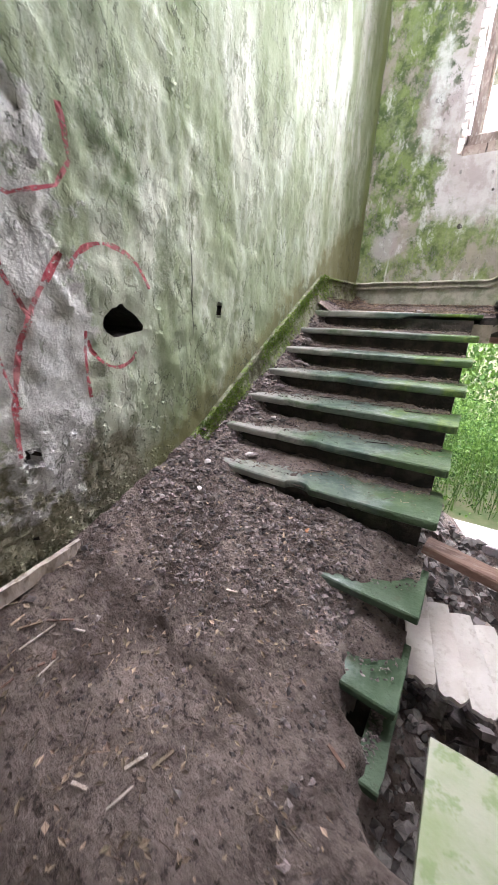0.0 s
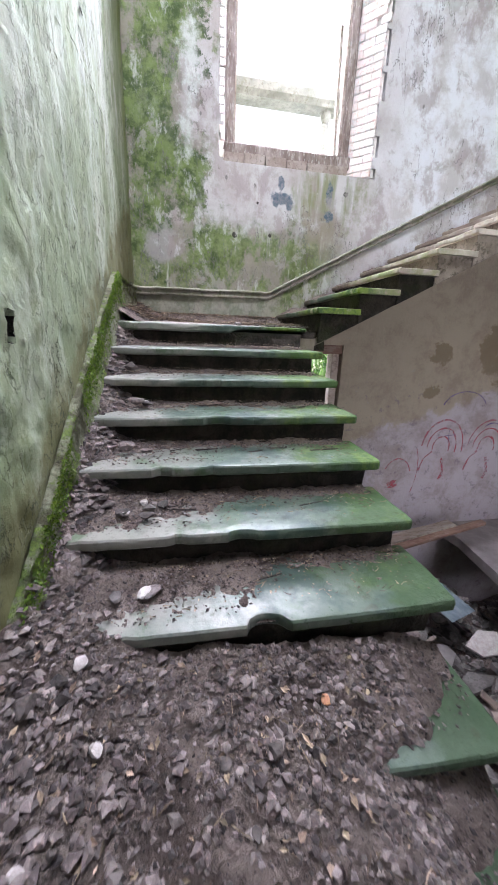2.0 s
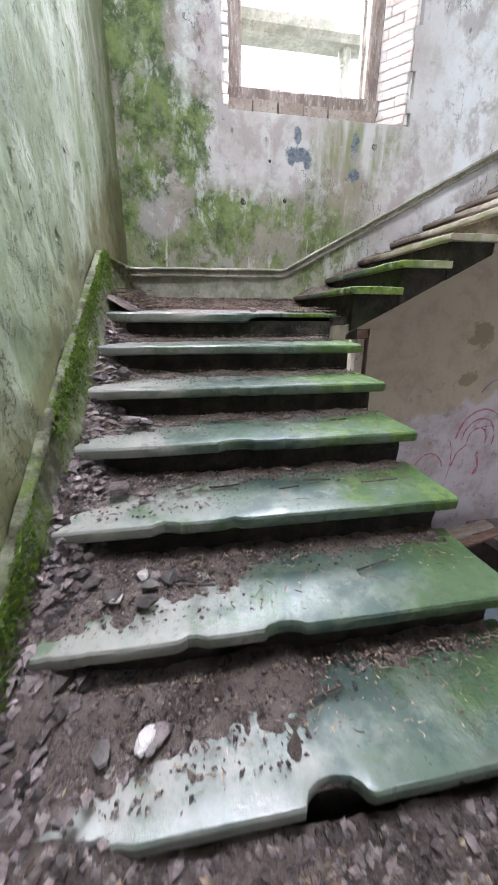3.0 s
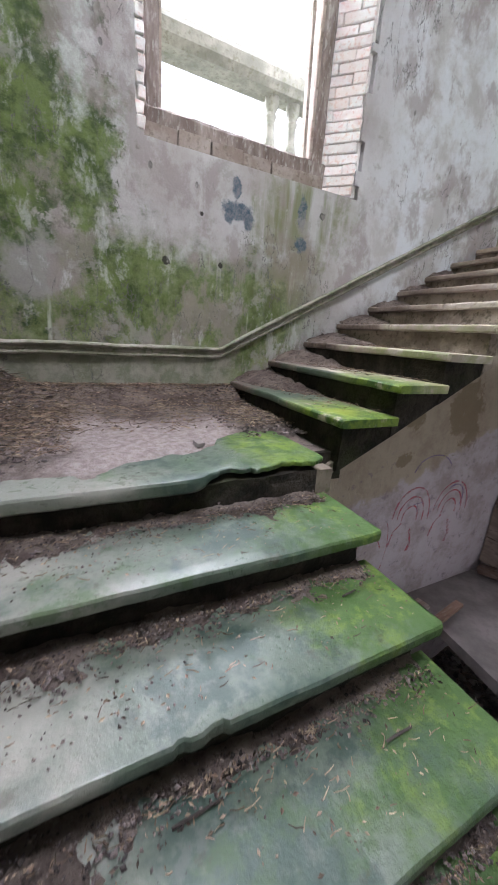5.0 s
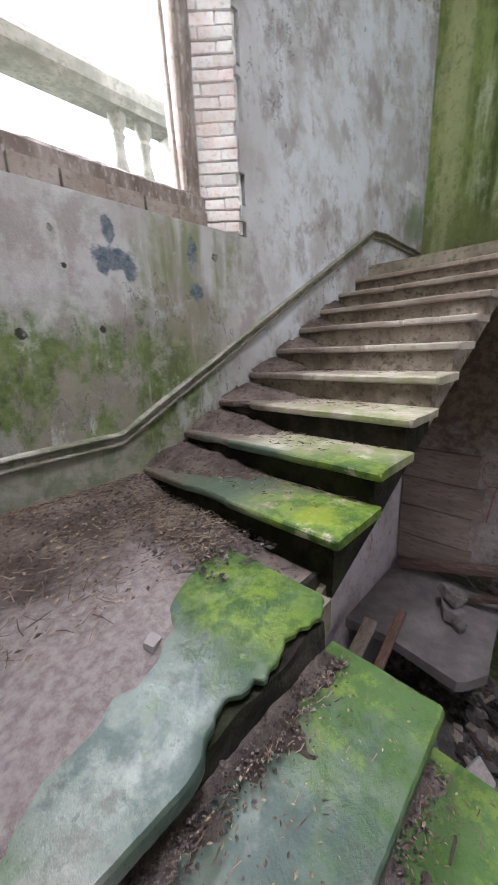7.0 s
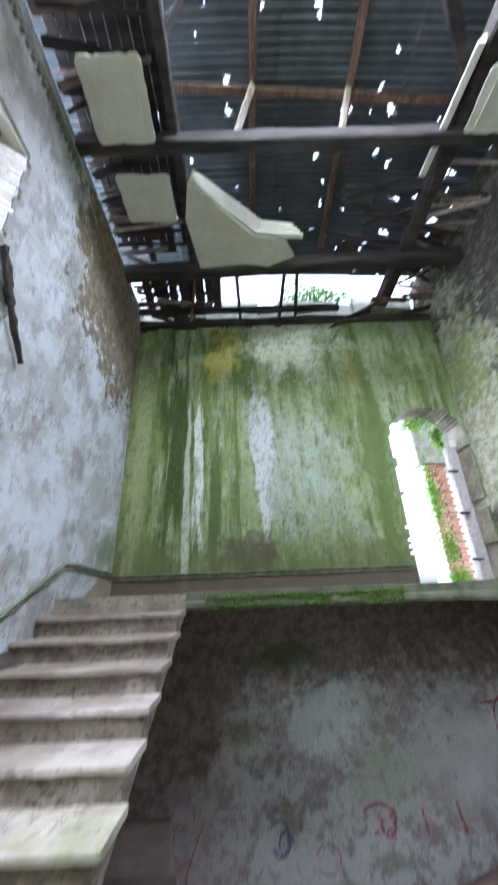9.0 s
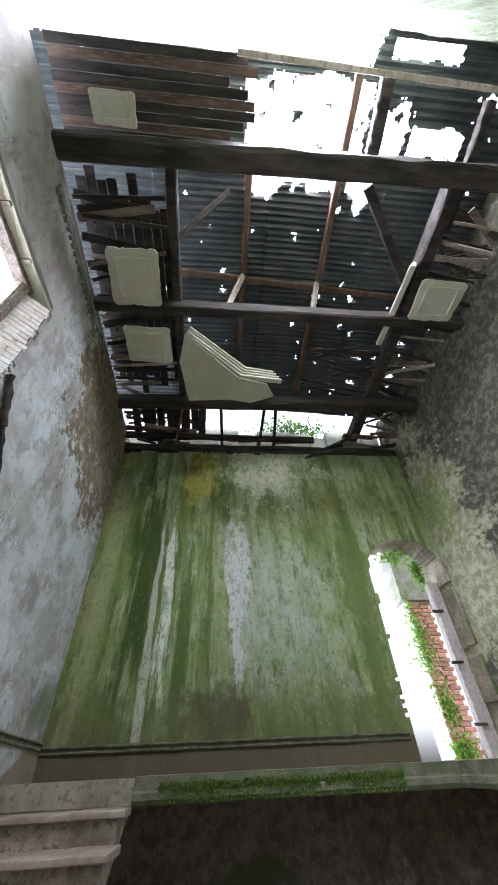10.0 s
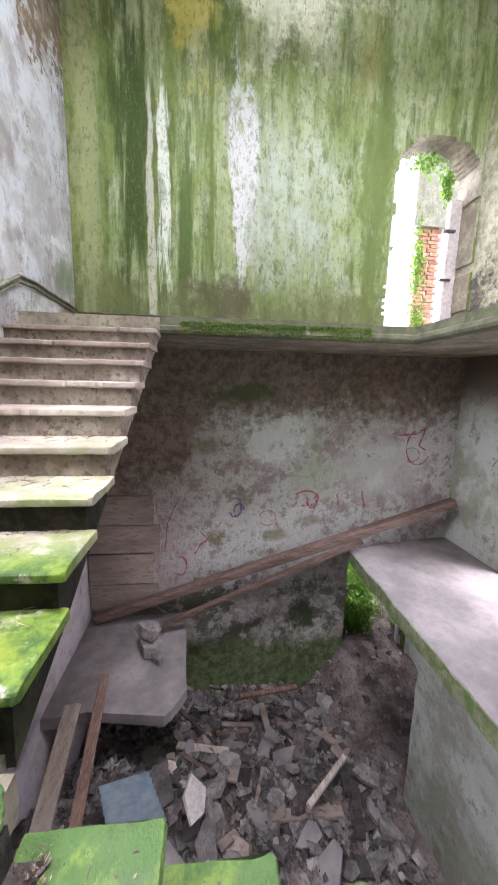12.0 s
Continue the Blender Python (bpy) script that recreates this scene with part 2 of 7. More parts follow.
    # older bare render under the stairs
    rake = q.op("SUBTRACT", q.z, q.add(1.55, q.mul(q.op("SUBTRACT", q.x, 1.6), 0.51)))
    lo = q.mix(q.ramp(q.add(q.z, q.mul(rag, 1.3), q.mul(q.x, -0.35)), 0.02, -0.14), (0.33, 0.275, 0.205), (0.40, 0.35, 0.365))
    lo = q.mix(q.mul(q.ramp(q.noise(2.4, 9, 0.75, warp=0.8, shift=5.8), 0.42, 0.66), 0.6), lo, (0.20, 0.155, 0.12))
    lo = q.mix(q.mul(q.ramp(q.noise(6.0, 8, 0.75, shift=7.9), 0.56, 0.64), q.ramp(q.z, 1.3, 0.8), 0.6), lo, (0.16, 0.13, 0.15))
    for bx, bz, rx, rz in ((3.88, 0.97, 0.20, 0.10), (3.95, 1.48, 0.16, 0.20), (4.9, 1.5, 0.35, 0.5)):
        lo = q.mix(q.mul(q.blob(q.x, bx, rx, q.z, bz, rz, 0.3, rag), 0.8), lo, (0.17, 0.125, 0.075))
    c = q.mix(q.ramp(rake, 0.02, -0.02), c, lo)
    c = q.mix(q.mul(q.ramp(mid, 0.62, 0.70), 0.4), c, (0.30, 0.28, 0.26))
    h = q.add(q.mul(mid, 0.8), q.mul(grain, 0.3), q.mul(crack, -0.6), q.mul(fleck, -0.6))
    return q.done(c, 0.85, h, 0.65, 0.018)


def plaster_east_upper():
    q = Mat("algae_plaster_east", 0.8)
    rag, grain, mid = rag_and_grain(q)
    run = q.noise(2.6, 9, 0.66, (1, 1.4, 0.17), 0.3)
    thin = q.noise(5.5, 9, 0.72, (1, 1.5, 0.16), 0.4, shift=2.0)
    mott = q.noise(5.0, 10, 0.75, (1, 1.2, 0.6), shift=3.3)
    left = q.ramp(q.y, 2.5, 3.3)
    c = q.mix(q.ramp(q.add(run, q.mul(left, -0.05)), 0.40, 0.58), (0.080, 0.112, 0.024), (0.275, 0.31, 0.175))
    c = q.mix(q.mul(q.ramp(thin, 0.52, 0.66), 0.4), c, (0.12, 0.155, 0.04))
    c = q.mix(q.mul(q.ramp(thin, 0.46, 0.32), 0.25), c, (0.40, 0.43, 0.32))
    patchy = q.noise(2.2, 9, 0.72, (1, 1.1, 0.7), shift=7.3)
    c = q.mix(q.mul(q.ramp(patchy, 0.47, 0.60), 0.65), c, (0.17, 0.215, 0.06))
    c = q.mix(q.mul(q.ramp(patchy, 0.47, 0.36), 0.5), c, (0.38, 0.40, 0.29))
    # broad stains
    c = q.mix(q.mul(q.blob(q.y, 3.65, 0.24, q.z, 6.5, 3.6, 0.7, run), 0.97), c, (0.034, 0.056, 0.008))
    c = q.mix(q.mul(q.blob(q.y, 4.3, 0.25, q.z, 5.5, 4.0, 0.7, rag), 0.55), c, (0.28, 0.27, 0.12))
    c = q.mix(q.mul(q.blob(q.y, 3.22, 0.10, q.z, 5.2, 1.6, 0.5, thin), 0.9), c, (0.55, 0.56, 0.50))
    c = q.mix(q.mul(q.blob(q.y, 2.95, 0.12, q.z, 5.0, 1.5, 0.5, thin), 0.8), c, (0.06, 0.10, 0.02))
    pale = q.blob(q.y, 1.45, 1.15, q.z, 5.3, 1.3, 0.6, q.add(q.mul(run, 0.5), q.mul(mott, 0.5)))
    c = q.mix(q.mul(pale, q.ramp(mott, 0.36, 0.54), 0.55), c, (0.36, 0.385, 0.30))
    lilac = q.blob(q.y, 2.14, 0.26, q.z, 5.6, 1.5, 0.35, q.add(q.mul(run, 0.5), q.mul(mott, 0.5)))
    c = q.mix(q.mul(lilac, q.ramp(mott, 0.32, 0.52), 0.9), c, (0.50, 0.485, 0.49))
    c = q.mix(q.mul(q.blob(q.y, 1.5, 1.4, q.z, 8.2, 1.3, 0.8, rag), q.add(0.5, q.mul(q.ramp(mott, 0.4, 0.55), 0.4))), c, (0.66, 0.65, 0.50))
    c = q.mix(q.mul(q.blob(q.y, 2.75, 0.5, q.z, 7.7, 1.1, 0.8, rag), 0.8), c, (0.40, 0.34, 0.07))
    c = q.mix(q.mul(q.blob(q.y, 0.35, 0.25, q.z, 7.2, 0.8, 0.8, rag), 0.7), c, (0.25, 0.22, 0.08))
    c = q.mix(q.mul(q.blob(q.y, -0.5, 0.8, q.z, 7.2, 0.8, 0.8, rag), 0.6), c, (0.22, 0.26, 0.11))
    c = q.mix(q.mul(q.ramp(q.add(q.z, q.mul(q.op("SUBTRACT", rag, 0.5), 2.2)), 4.35, 3.85), 0.8), c, (0.115, 0.125, 0.045))
    c = q.mix(q.mul(q.ramp(mott, 0.52, 0.62), 0.5), c, (0.06, 0.085, 0.018))
    c = q.mix(q.mul(q.blob(q.y, 0.15, 0.28, q.z, 5.6, 2.0, 0.5, rag), 0.75), c, (0.10, 0.135, 0.035))
    # damp brown foot, grey coat left standing with a crisp torn edge, yellow runs down the corner
    c = q.mix(q.mul(q.blob(q.y, 2.35, 0.75, q.z, 3.92, 0.55, 0.95, rag), 0.8), c, (0.075, 0.062, 0.032))
    coat = q.blob(q.y, 1.30, 0.95, q.z, 5.15, 1.15, 0.10, q.add(q.mul(mott, 0.55), q.mul(run, 0.45)))
    c = q.mix(q.mul(coat, q.ramp(patchy, 0.56, 0.40), 0.55), c, q.mix(q.ramp(mott, 0.42, 0.58), (0.24, 0.27, 0.20), (0.36, 0.385, 0.33)))
    c = q.mix(q.mul(q.blob(q.y, 4.22, 0.16, q.z, 5.6, 3.0, 0.6, run), 0.6), c, (0.27, 0.29, 0.15))
    c = q.mix(q.mul(q.blob(q.y, 3.42, 0.07, q.z, 5.0, 1.9, 0.5, thin), 0.75), c, (0.44, 0.42, 0.34))
    c = q.mix(q.mul(q.blob(q.y, 2.58, 0.07, q.z, 5.9, 2.0, 0.6, thin), 0.8), c, (0.085, 0.12, 0.02))
    speck = q.noise(17, 6, 0.75, (1, 1.2, 0.7), shift=6.1)
    c = q.mix(q.mul(q.ramp(speck, 0.53, 0.62), 0.6), c, (0.09, 0.125, 0.03))
    c = q.mix(q.mul(q.ramp(speck, 0.44, 0.36), q.ramp(run, 0.45, 0.58), 0.25), c, (0.40, 0.43, 0.33))
    c = q.mix(q.mul(q.ramp(q.add(q.z, q.mul(q.op("SUBTRACT", rag, 0.5), 0.25)), 3.72, 3.64), 0.9), c, (0.10, 0.075, 0.05))
    h = q.add(q.mul(mid, 0.7), q.mul(grain, 0.25), q.mul(run, 0.4), q.mul(mott, 0.8))
    return q.done(c, 0.8, h, 0.6, 0.02)


def plaster_lower(name, base, pale, green_z):
    q = Mat(name, 0.88)
    rag, grain, mid = rag_and_grain(q)
    big = q.noise(0.8, 9, 0.7, shift=5.0)
    spk = q.noise(4.0, 10, 0.8, shift=1.0)
    c = q.mix(q.ramp(q.noise(1.6, 9, 0.7, shift=2.5), 0.40, 0.60), base, (0.33, 0.285, 0.26))
    c = q.mix(q.mul(q.ramp(q.add(q.mul(big, 0.6), q.mul(spk, 0.4)), 0.44, 0.53), q.ramp(q.z, 2.9, 2.0), 0.95), c, pale)
    c = q.mix(q.mul(q.ramp(q.noise(1.2, 8, 0.68, (1, 1, 0.7), shift=9.0), 0.50, 0.60), 0.6), c, (0.245, 0.265, 0.17))
    c = q.mix(q.mul(q.ramp(spk, 0.54, 0.62), 0.75), c, (0.17, 0.135, 0.115))
    # browner and darker towards the top, with a ragged edge
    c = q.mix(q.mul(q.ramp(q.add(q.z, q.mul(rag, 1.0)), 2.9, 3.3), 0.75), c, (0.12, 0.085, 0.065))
    g = q.ramp(q.add(q.z, q.mul(rag, 1.4)), green_z + 1.2, green_z + 0.4)
    c = q.mix(q.mul(g, 0.85), c, (0.085, 0.115, 0.04))
    h = q.add(q.mul(mid, 0.9), q.mul(grain, 0.3), q.mul(spk, 1.2))
    return q.done(c, 0.9, h, 0.8, 0.025)


def plaster_east_lower():
    q = Mat("damp_plaster_east", 0.88)
    rag, grain, mid = rag_and_grain(q)
    spk = q.noise(5.0, 10, 0.8, shift=1.0)
    big = q.noise(1.3, 9, 0.72, warp=0.5, shift=5.0)
    edge = q.add(q.mul(rag, 0.5), q.mul(spk, 0.5))
    c = q.mix(q.ramp(spk, 0.40, 0.60), (0.25, 0.20, 0.185), (0.40, 0.345, 0.335))
    # white coat left in ragged islands, greener towards the hall floor
    c = q.mix(q.mul(q.ramp(q.y, 3.3, 2.3), q.ramp(q.add(q.mul(big, 0.45), q.mul(spk, 0.55)), 0.455, 0.525), 0.85), c, (0.50, 0.49, 0.46))
    c = q.mix(q.mul(q.blob(q.y, 1.55, 0.55, q.z, 1.95, 0.55, 0.25, edge), q.ramp(spk, 0.60, 0.50), 0.9), c, (0.62, 0.63, 0.60))
    c = q.mix(q.mul(q.blob(q.y, 0.7, 1.0, q.z, 1.3, 0.9, 0.9, rag), q.ramp(big, 0.40, 0.56), 0.65), c, (0.29, 0.325, 0.20))
    c = q.mix(q.mul(q.blob(q.y, -0.3, 0.9, q.z, 1.5, 0.7, 0.6, edge), q.ramp(spk, 0.56, 0.46), 0.7), c, (0.47, 0.48, 0.44))
    for by, bz, ry, rz in ((2.05, 0.86, 0.22, 0.30), (0.85, 0.50, 0.40, 0.16), (2.5, 0.2, 0.22, 0.22), (1.5, 0.25, 0.3, 0.14), (2.6, 1.75, 0.35, 0.2)):
        c = q.mix(q.mul(q.blob(q.y, by, ry, q.z, bz, rz, 0.7, edge), 0.7), c, q.mix(q.ramp(mid, 0.4, 0.6), (0.13, 0.115, 0.055), (0.22, 0.19, 0.11)))
    top = q.ramp(q.add(q.z, q.mul(q.op("SUBTRACT", rag, 0.5), 3.0), q.mul(q.ramp(q.y, 2.4, 3.2), 1.2)), 2.05, 2.55)
    c = q.mix(q.mul(top, 0.9), c, q.mix(q.ramp(mid, 0.4, 0.6), (0.11, 0.076, 0.056), (0.23, 0.17, 0.13)))
    c = q.mix(q.mul(q.ramp(spk, 0.56, 0.62), 0.7), c, (0.15, 0.115, 0.10))
    # mould and moss near the pit floor
    low = q.ramp(q.add(q.z, q.mul(q.op("SUBTRACT", edge, 0.5), 3.2)), -0.55, -0.75)
    c = q.mix(q.mul(low, q.ramp(big, 0.46, 0.52), 0.85), c, (0.075, 0.075, 0.045))
    g = q.ramp(q.add(q.z, q.mul(q.op("SUBTRACT", rag, 0.5), 1.8)), -1.55, -1.85)
    c = q.mix(q.mul(g, 0.9), c, q.mix(q.ramp(mid, 0.4, 0.6), (0.06, 0.09, 0.025), (0.15, 0.185, 0.075)))
    c = q.mix(q.mul(q.blob(q.y, 0.95, 0.3, q.z, -1.2, 0.35, 0.5, edge), 0.85), c, (0.035, 0.05, 0.02))
    c = q.mix(q.mul(q.blob(q.y, 2.1, 0.6, q.z, 2.6, 0.2, 0.5, rag), 0.75), c, (0.075, 0.095, 0.035))
    h = q.add(q.mul(mid, 0.9), q.mul(grain, 0.3), q.mul(spk, 1.4))
    return q.done(c, 0.9, h, 0.9, 0.028)


def rubble_stone():
    q = Mat("bare_rubble_masonry", 0.9)
    rag, grain, mid = rag_and_grain(q)
    cell = q.add(q.mul(q.cells(4.5, (1, 1, 1.6)), 0.6), q.mul(q.noise(5, 9, 0.75), 0.5))
    c = q.mix(q.ramp(cell, 0.15, 0.5), (0.17, 0.155, 0.13), (0.065, 0.058, 0.048))
    c = q.mix(q.ramp(mid, 0.46, 0.6), c, (0.15, 0.135, 0.105))
    c = q.mix(q.mul(q.blob(q.x, 5.9, 1.1, q.z, 6.4, 2.8, 0.3, rag), 0.9), c, q.mix(q.ramp(mid, 0.4, 0.6), (0.24, 0.22, 0.14), (0.40, 0.38, 0.28)))
    c = q.mix(q.mul(q.blob(q.x, 5.7, 0.7, q.z, 6.9, 0.9, 0.6, mid), 0.8), c, (0.20, 0.24, 0.08))
    return q.done(c, 0.9, q.add(q.mul(cell, -1.2), q.mul(mid, 0.6)), 0.9, 0.05)


def step_stone_lower():
    q = Mat("wet_mossy_step_stone", 0.4, 0.5)
    rag, grain, mid = rag_and_grain(q)
    big = q.noise(2.6, 7, 0.62, warp=0.4, shift=6.0)
    blot = q.noise(4.6, 8, 0.66, warp=0.5, shift=1.7)
    side = q.add(q.x, q.mul(q.op("SUBTRACT", rag, 0.5), 2.6))
    c = q.mix(q.ramp(side, 0.25, 0.85), (0.235, 0.225, 0.20), (0.072, 0.100, 0.072))
    c = q.mix(q.mul(q.ramp(big, 0.46, 0.60), 0.6), c, (0.15, 0.165, 0.142))
    c = q.mix(q.mul(q.ramp(blot, 0.46, 0.58), q.ramp(side, 0.3, 0.8), 0.8), c, (0.020, 0.046, 0.036))
    c = q.mix(q.mul(q.ramp(q.noise(3.1, 8, 0.7, shift=11.0), 0.54, 0.64), 0.7), c, (0.042, 0.085, 0.026))
    c = q.mix(q.mul(q.ramp(q.noise(15, 6, 0.7, shift=2.9), 0.54, 0.68), 0.25), c, (0.20, 0.20, 0.18))
    edge = q.add(q.x, q.mul(q.op("SUBTRACT", mid, 0.5), 0.6), q.mul(q.op("SUBTRACT", big, 0.5), 1.3))
    moss = q.ramp(edge, 1.02, 1.36)
    tuft = q.noise(11, 7, 0.72, shift=8.2)
    c = q.mix(q.mul(moss, 0.9), c, q.mix(q.ramp(q.y, 0.6, 2.9), (0.026, 0.052, 0.020), (0.05, 0.105, 0.016)))
    bright = q.mul(moss, q.ramp(q.add(q.mul(rag, 0.5), q.mul(tuft, 0.5)), 0.47, 0.56), q.ramp(q.y, 0.7, 2.9))
    c = q.mix(q.mul(bright, 0.85), c, q.mix(q.ramp(tuft, 0.45, 0.6), (0.055, 0.11, 0.014), (0.13, 0.185, 0.028)))
    pad = q.blob(q.x, 1.30, 0.24, q.y, 3.30, 0.34, 0.5, q.add(q.mul(rag, 0.6), q.mul(tuft, 0.4)))
    lime = q.mix(q.ramp(tuft, 0.40, 0.60), (0.030, 0.075, 0.010), (0.135, 0.20, 0.018))
    lime = q.mix(q.mul(q.ramp(big, 0.50, 0.60), 0.6), lime, (0.19, 0.22, 0.11))
    c = q.mix(q.mul(pad, 0.92), c, lime)
    brown = q.ramp(q.noise(9, 8, 0.75, shift=3.0), 0.56, 0.66)
    c = q.mix(q.mul(brown, 0.4), c, (0.075, 0.06, 0.045))
    r = q.add(0.20, q.mul(grain, 0.18), q.mul(moss, 0.4), q.mul(brown, 0.35), q.mul(q.ramp(blot, 0.45, 0.6), 0.15))
    return q.done(c, r, q.add(q.mul(mid, 0.5), q.mul(grain, 0.25), q.mul(moss, q.mul(q.noise(30, 4, 0.7), 1.5)), q.mul(pad, q.mul(tuft, 2.0))), 0.5, 0.012)


def step_stone_upper():
    q = Mat("pale_mossy_step_stone", 0.55, 0.4)
    rag, grain, mid = rag_and_grain(q)
    c = q.mix(q.ramp(q.noise(2.5, 7, 0.6), 0.38, 0.64), (0.32, 0.255, 0.22), (0.50, 0.44, 0.385))
    out = q.add(q.y, q.mul(q.op("SUBTRACT", rag, 0.5), 0.9))
    near = q.ramp(q.add(q.x, q.mul(rag, 1.0)), 3.9, 2.6)
    spot = q.ramp(mid, 0.36, 0.58)
    c = q.mix(q.mul(q.ramp(out, 4.25, 3.45), near, spot, 0.85), c, (0.19, 0.225, 0.075))
    c = q.mix(q.mul(q.ramp(q.add(q.x, q.mul(rag, 1.0)), 3.6, 4.6), 0.6), c, q.mix(q.ramp(mid, 0.4, 0.6), (0.15, 0.105, 0.075), (0.26, 0.20, 0.155)))
    c = q.mix(q.mul(q.ramp(out, 3.85, 3.35), q.ramp(q.x, 2.3, 1.94), q.ramp(mid, 0.30, 0.48)), c, q.mix(q.ramp(q.noise(12, 7, 0.7), 0.4, 0.6), (0.035, 0.080, 0.012), (0.125, 0.185, 0.018)))
    c = q.mix(q.mul(q.ramp(out, 3.45, 3.75), q.ramp(q.x, 1.99, 1.95), 0.9), c, (0.035, 0.068, 0.042))
    c = q.mix(q.mul(q.blob(q.x, 1.75, 0.14, q.y, 3.28, 0.16, 0.7, q.add(q.mul(rag, 0.5), q.mul(mid, 0.5))), 0.8), c, (0.19, 0.23, 0.016))
    c = q.mix(q.mul(q.ramp(mid, 0.58, 0.68), 0.6), c, (0.18, 0.14, 0.10))
    wallside = q.mul(q.ramp(q.add(q.y, q.mul(q.op("SUBTRACT", rag, 0.5), 1.4), q.mul(q.ramp(q.x, 1.99, 1.95), -0.3)), 3.75, 4.1), q.ramp(q.x, 4.2, 2.6))
    c = q.mix(q.mul(wallside, 0.85), c, q.mix(q.ramp(grain, 0.4, 0.6), (0.075, 0.052, 0.042), (0.15, 0.11, 0.09)))
    return q.done(c, q.add(0.45, q.mul(grain, 0.3)), q.add(q.mul(mid, 0.6), q.mul(grain, 0.2)), 0.4, 0.012)


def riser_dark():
    # near-black base: the shade under the tread noses is put into the colour
    q = Mat("shade_dark_riser_stone", 0.9)
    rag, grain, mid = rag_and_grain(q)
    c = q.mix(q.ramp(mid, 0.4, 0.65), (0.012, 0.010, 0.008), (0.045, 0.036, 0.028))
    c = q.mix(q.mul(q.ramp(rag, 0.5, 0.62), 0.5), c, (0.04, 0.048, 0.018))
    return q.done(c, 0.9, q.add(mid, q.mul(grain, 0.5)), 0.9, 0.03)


def earth():
    q = Mat("brown_earth", 0.92)
    rag, grain, mid = rag_and_grain(q)
    crumb = q.noise(26, 8, 0.75, shift=3.3)
    c = q.mix(q.ramp(q.noise(3.0, 8, 0.68), 0.36, 0.64), (0.095, 0.070, 0.060), (0.245, 0.192, 0.170))
    # hollows between crumbs painted near black, as crevice shade
    c = q.mix(q.mul(q.ramp(crumb, 0.48, 0.37), 0.8), c, (0.026, 0.019, 0.015))
    c = q.mix(q.mul(q.ramp(q.noise(60, 4, 0.7), 0.58, 0.68), 0.55), c, (0.21, 0.178, 0.16))
    # dry dust trodden on the landing
    dust = q.mul(q.ramp(q.y, 3.0, 3.2), q.ramp(q.add(q.y, q.mul(q.op("SUBTRACT", rag, 0.5), 1.6)), 4.1, 3.7), q.ramp(q.add(q.x, q.mul(q.op("SUBTRACT", rag, 0.5), 1.2)), 0.2, 0.5), q.ramp(q.add(q.x, q.mul(rag, 0.5)), 1.62, 1.42))
    c = q.mix(q.mul(dust, 0.85), c, q.mix(q.ramp(crumb, 0.38, 0.62), (0.33, 0.265, 0.255), (0.50, 0.43, 0.42)))
    return q.done(c, 0.93, q.add(mid, q.mul(crumb, 1.1), q.mul(q.noise(80, 3, 0.6), 0.5)), 1.0, 0.034)


def simple(name, a, b, scale=8.0, rough=0.85, bump=0.5, stretch=(1, 1, 1), metal=0.0, c3=None, per_piece=0.0):
    q = Mat(name, rough)
    n1, n2 = q.noise(scale, 7, 0.65, stretch, 0.3), q.noise(scale * 5, 4, 0.6, stretch)
    c = q.mix(q.ramp(n1, 0.35, 0.65), a, b)
    if c3:
        c = q.mix(q.mul(q.ramp(n2, 0.52, 0.66), 0.7), c, c3)
    if per_piece:
        g = q.t.nodes.new("ShaderNodeNewGeometry").outputs["Random Per Island"]
        o = q.t.nodes.new("ShaderNodeObjectInfo").outputs["Random"]
        hs = q.t.nodes.new("ShaderNodeHueSaturation")
        q.put(hs.inputs["Color"], c)
        q.put(hs.inputs["Value"], q.add(1.0 - per_piece, q.mul(q.op("FRACT", q.add(g, o)), 2 * per_piece)))
        q.put(hs.inputs["Hue"], q.add(0.485, q.mul(q.op("FRACT", q.add(q.mul(g, 7.0), o)), 0.03)))
        c = hs.outputs[0]
    q.b.inputs["Metallic"].default_value = metal
    return q.done(c, rough, q.add(n1, q.mul(n2, 0.5)), bump, 0.015)


def leaf_mat(name, a, b):
    q = Mat(name, 0.5)
    g = q.t.nodes.new("ShaderNodeNewGeometry").outputs["Random Per Island"]
    q.b.inputs["Transmission Weight"].default_value = 0.0
    c = q.mix(g, a, b)
    q.done(c)
    tr = q.t.nodes.new("ShaderNodeBsdfTranslucent")
    q.put(tr.inputs[0], c)
    ms = q.t.nodes.new("ShaderNodeMixShader")
    ms.inputs[0].default_value = 0.4
    q.t.links.new(q.b.outputs[0], ms.inputs[1])
    q.t.links.new(tr.outputs[0], ms.inputs[2])
    q.t.links.new(ms.outputs[0], q.t.nodes["Material Output"].inputs[0])
    return q.m


def spray_paint(name, a, b, cover):
    """Thin paint that has flaked off in spots."""
    q = Mat(name, 0.75)
    f = q.add(q.mul(q.noise(45, 5, 0.7), 0.6), q.mul(q.noise(9, 6, 0.7, shift=3.0), 0.4))
    q.put(q.b.inputs["Alpha"], q.mul(q.ramp(f, 0.58 - 0.12 * cover, 0.50 - 0.12 * cover), 0.85))
    return q.done(q.mix(q.ramp(q.noise(6, 5, 0.6), 0.4, 0.6), a, b))


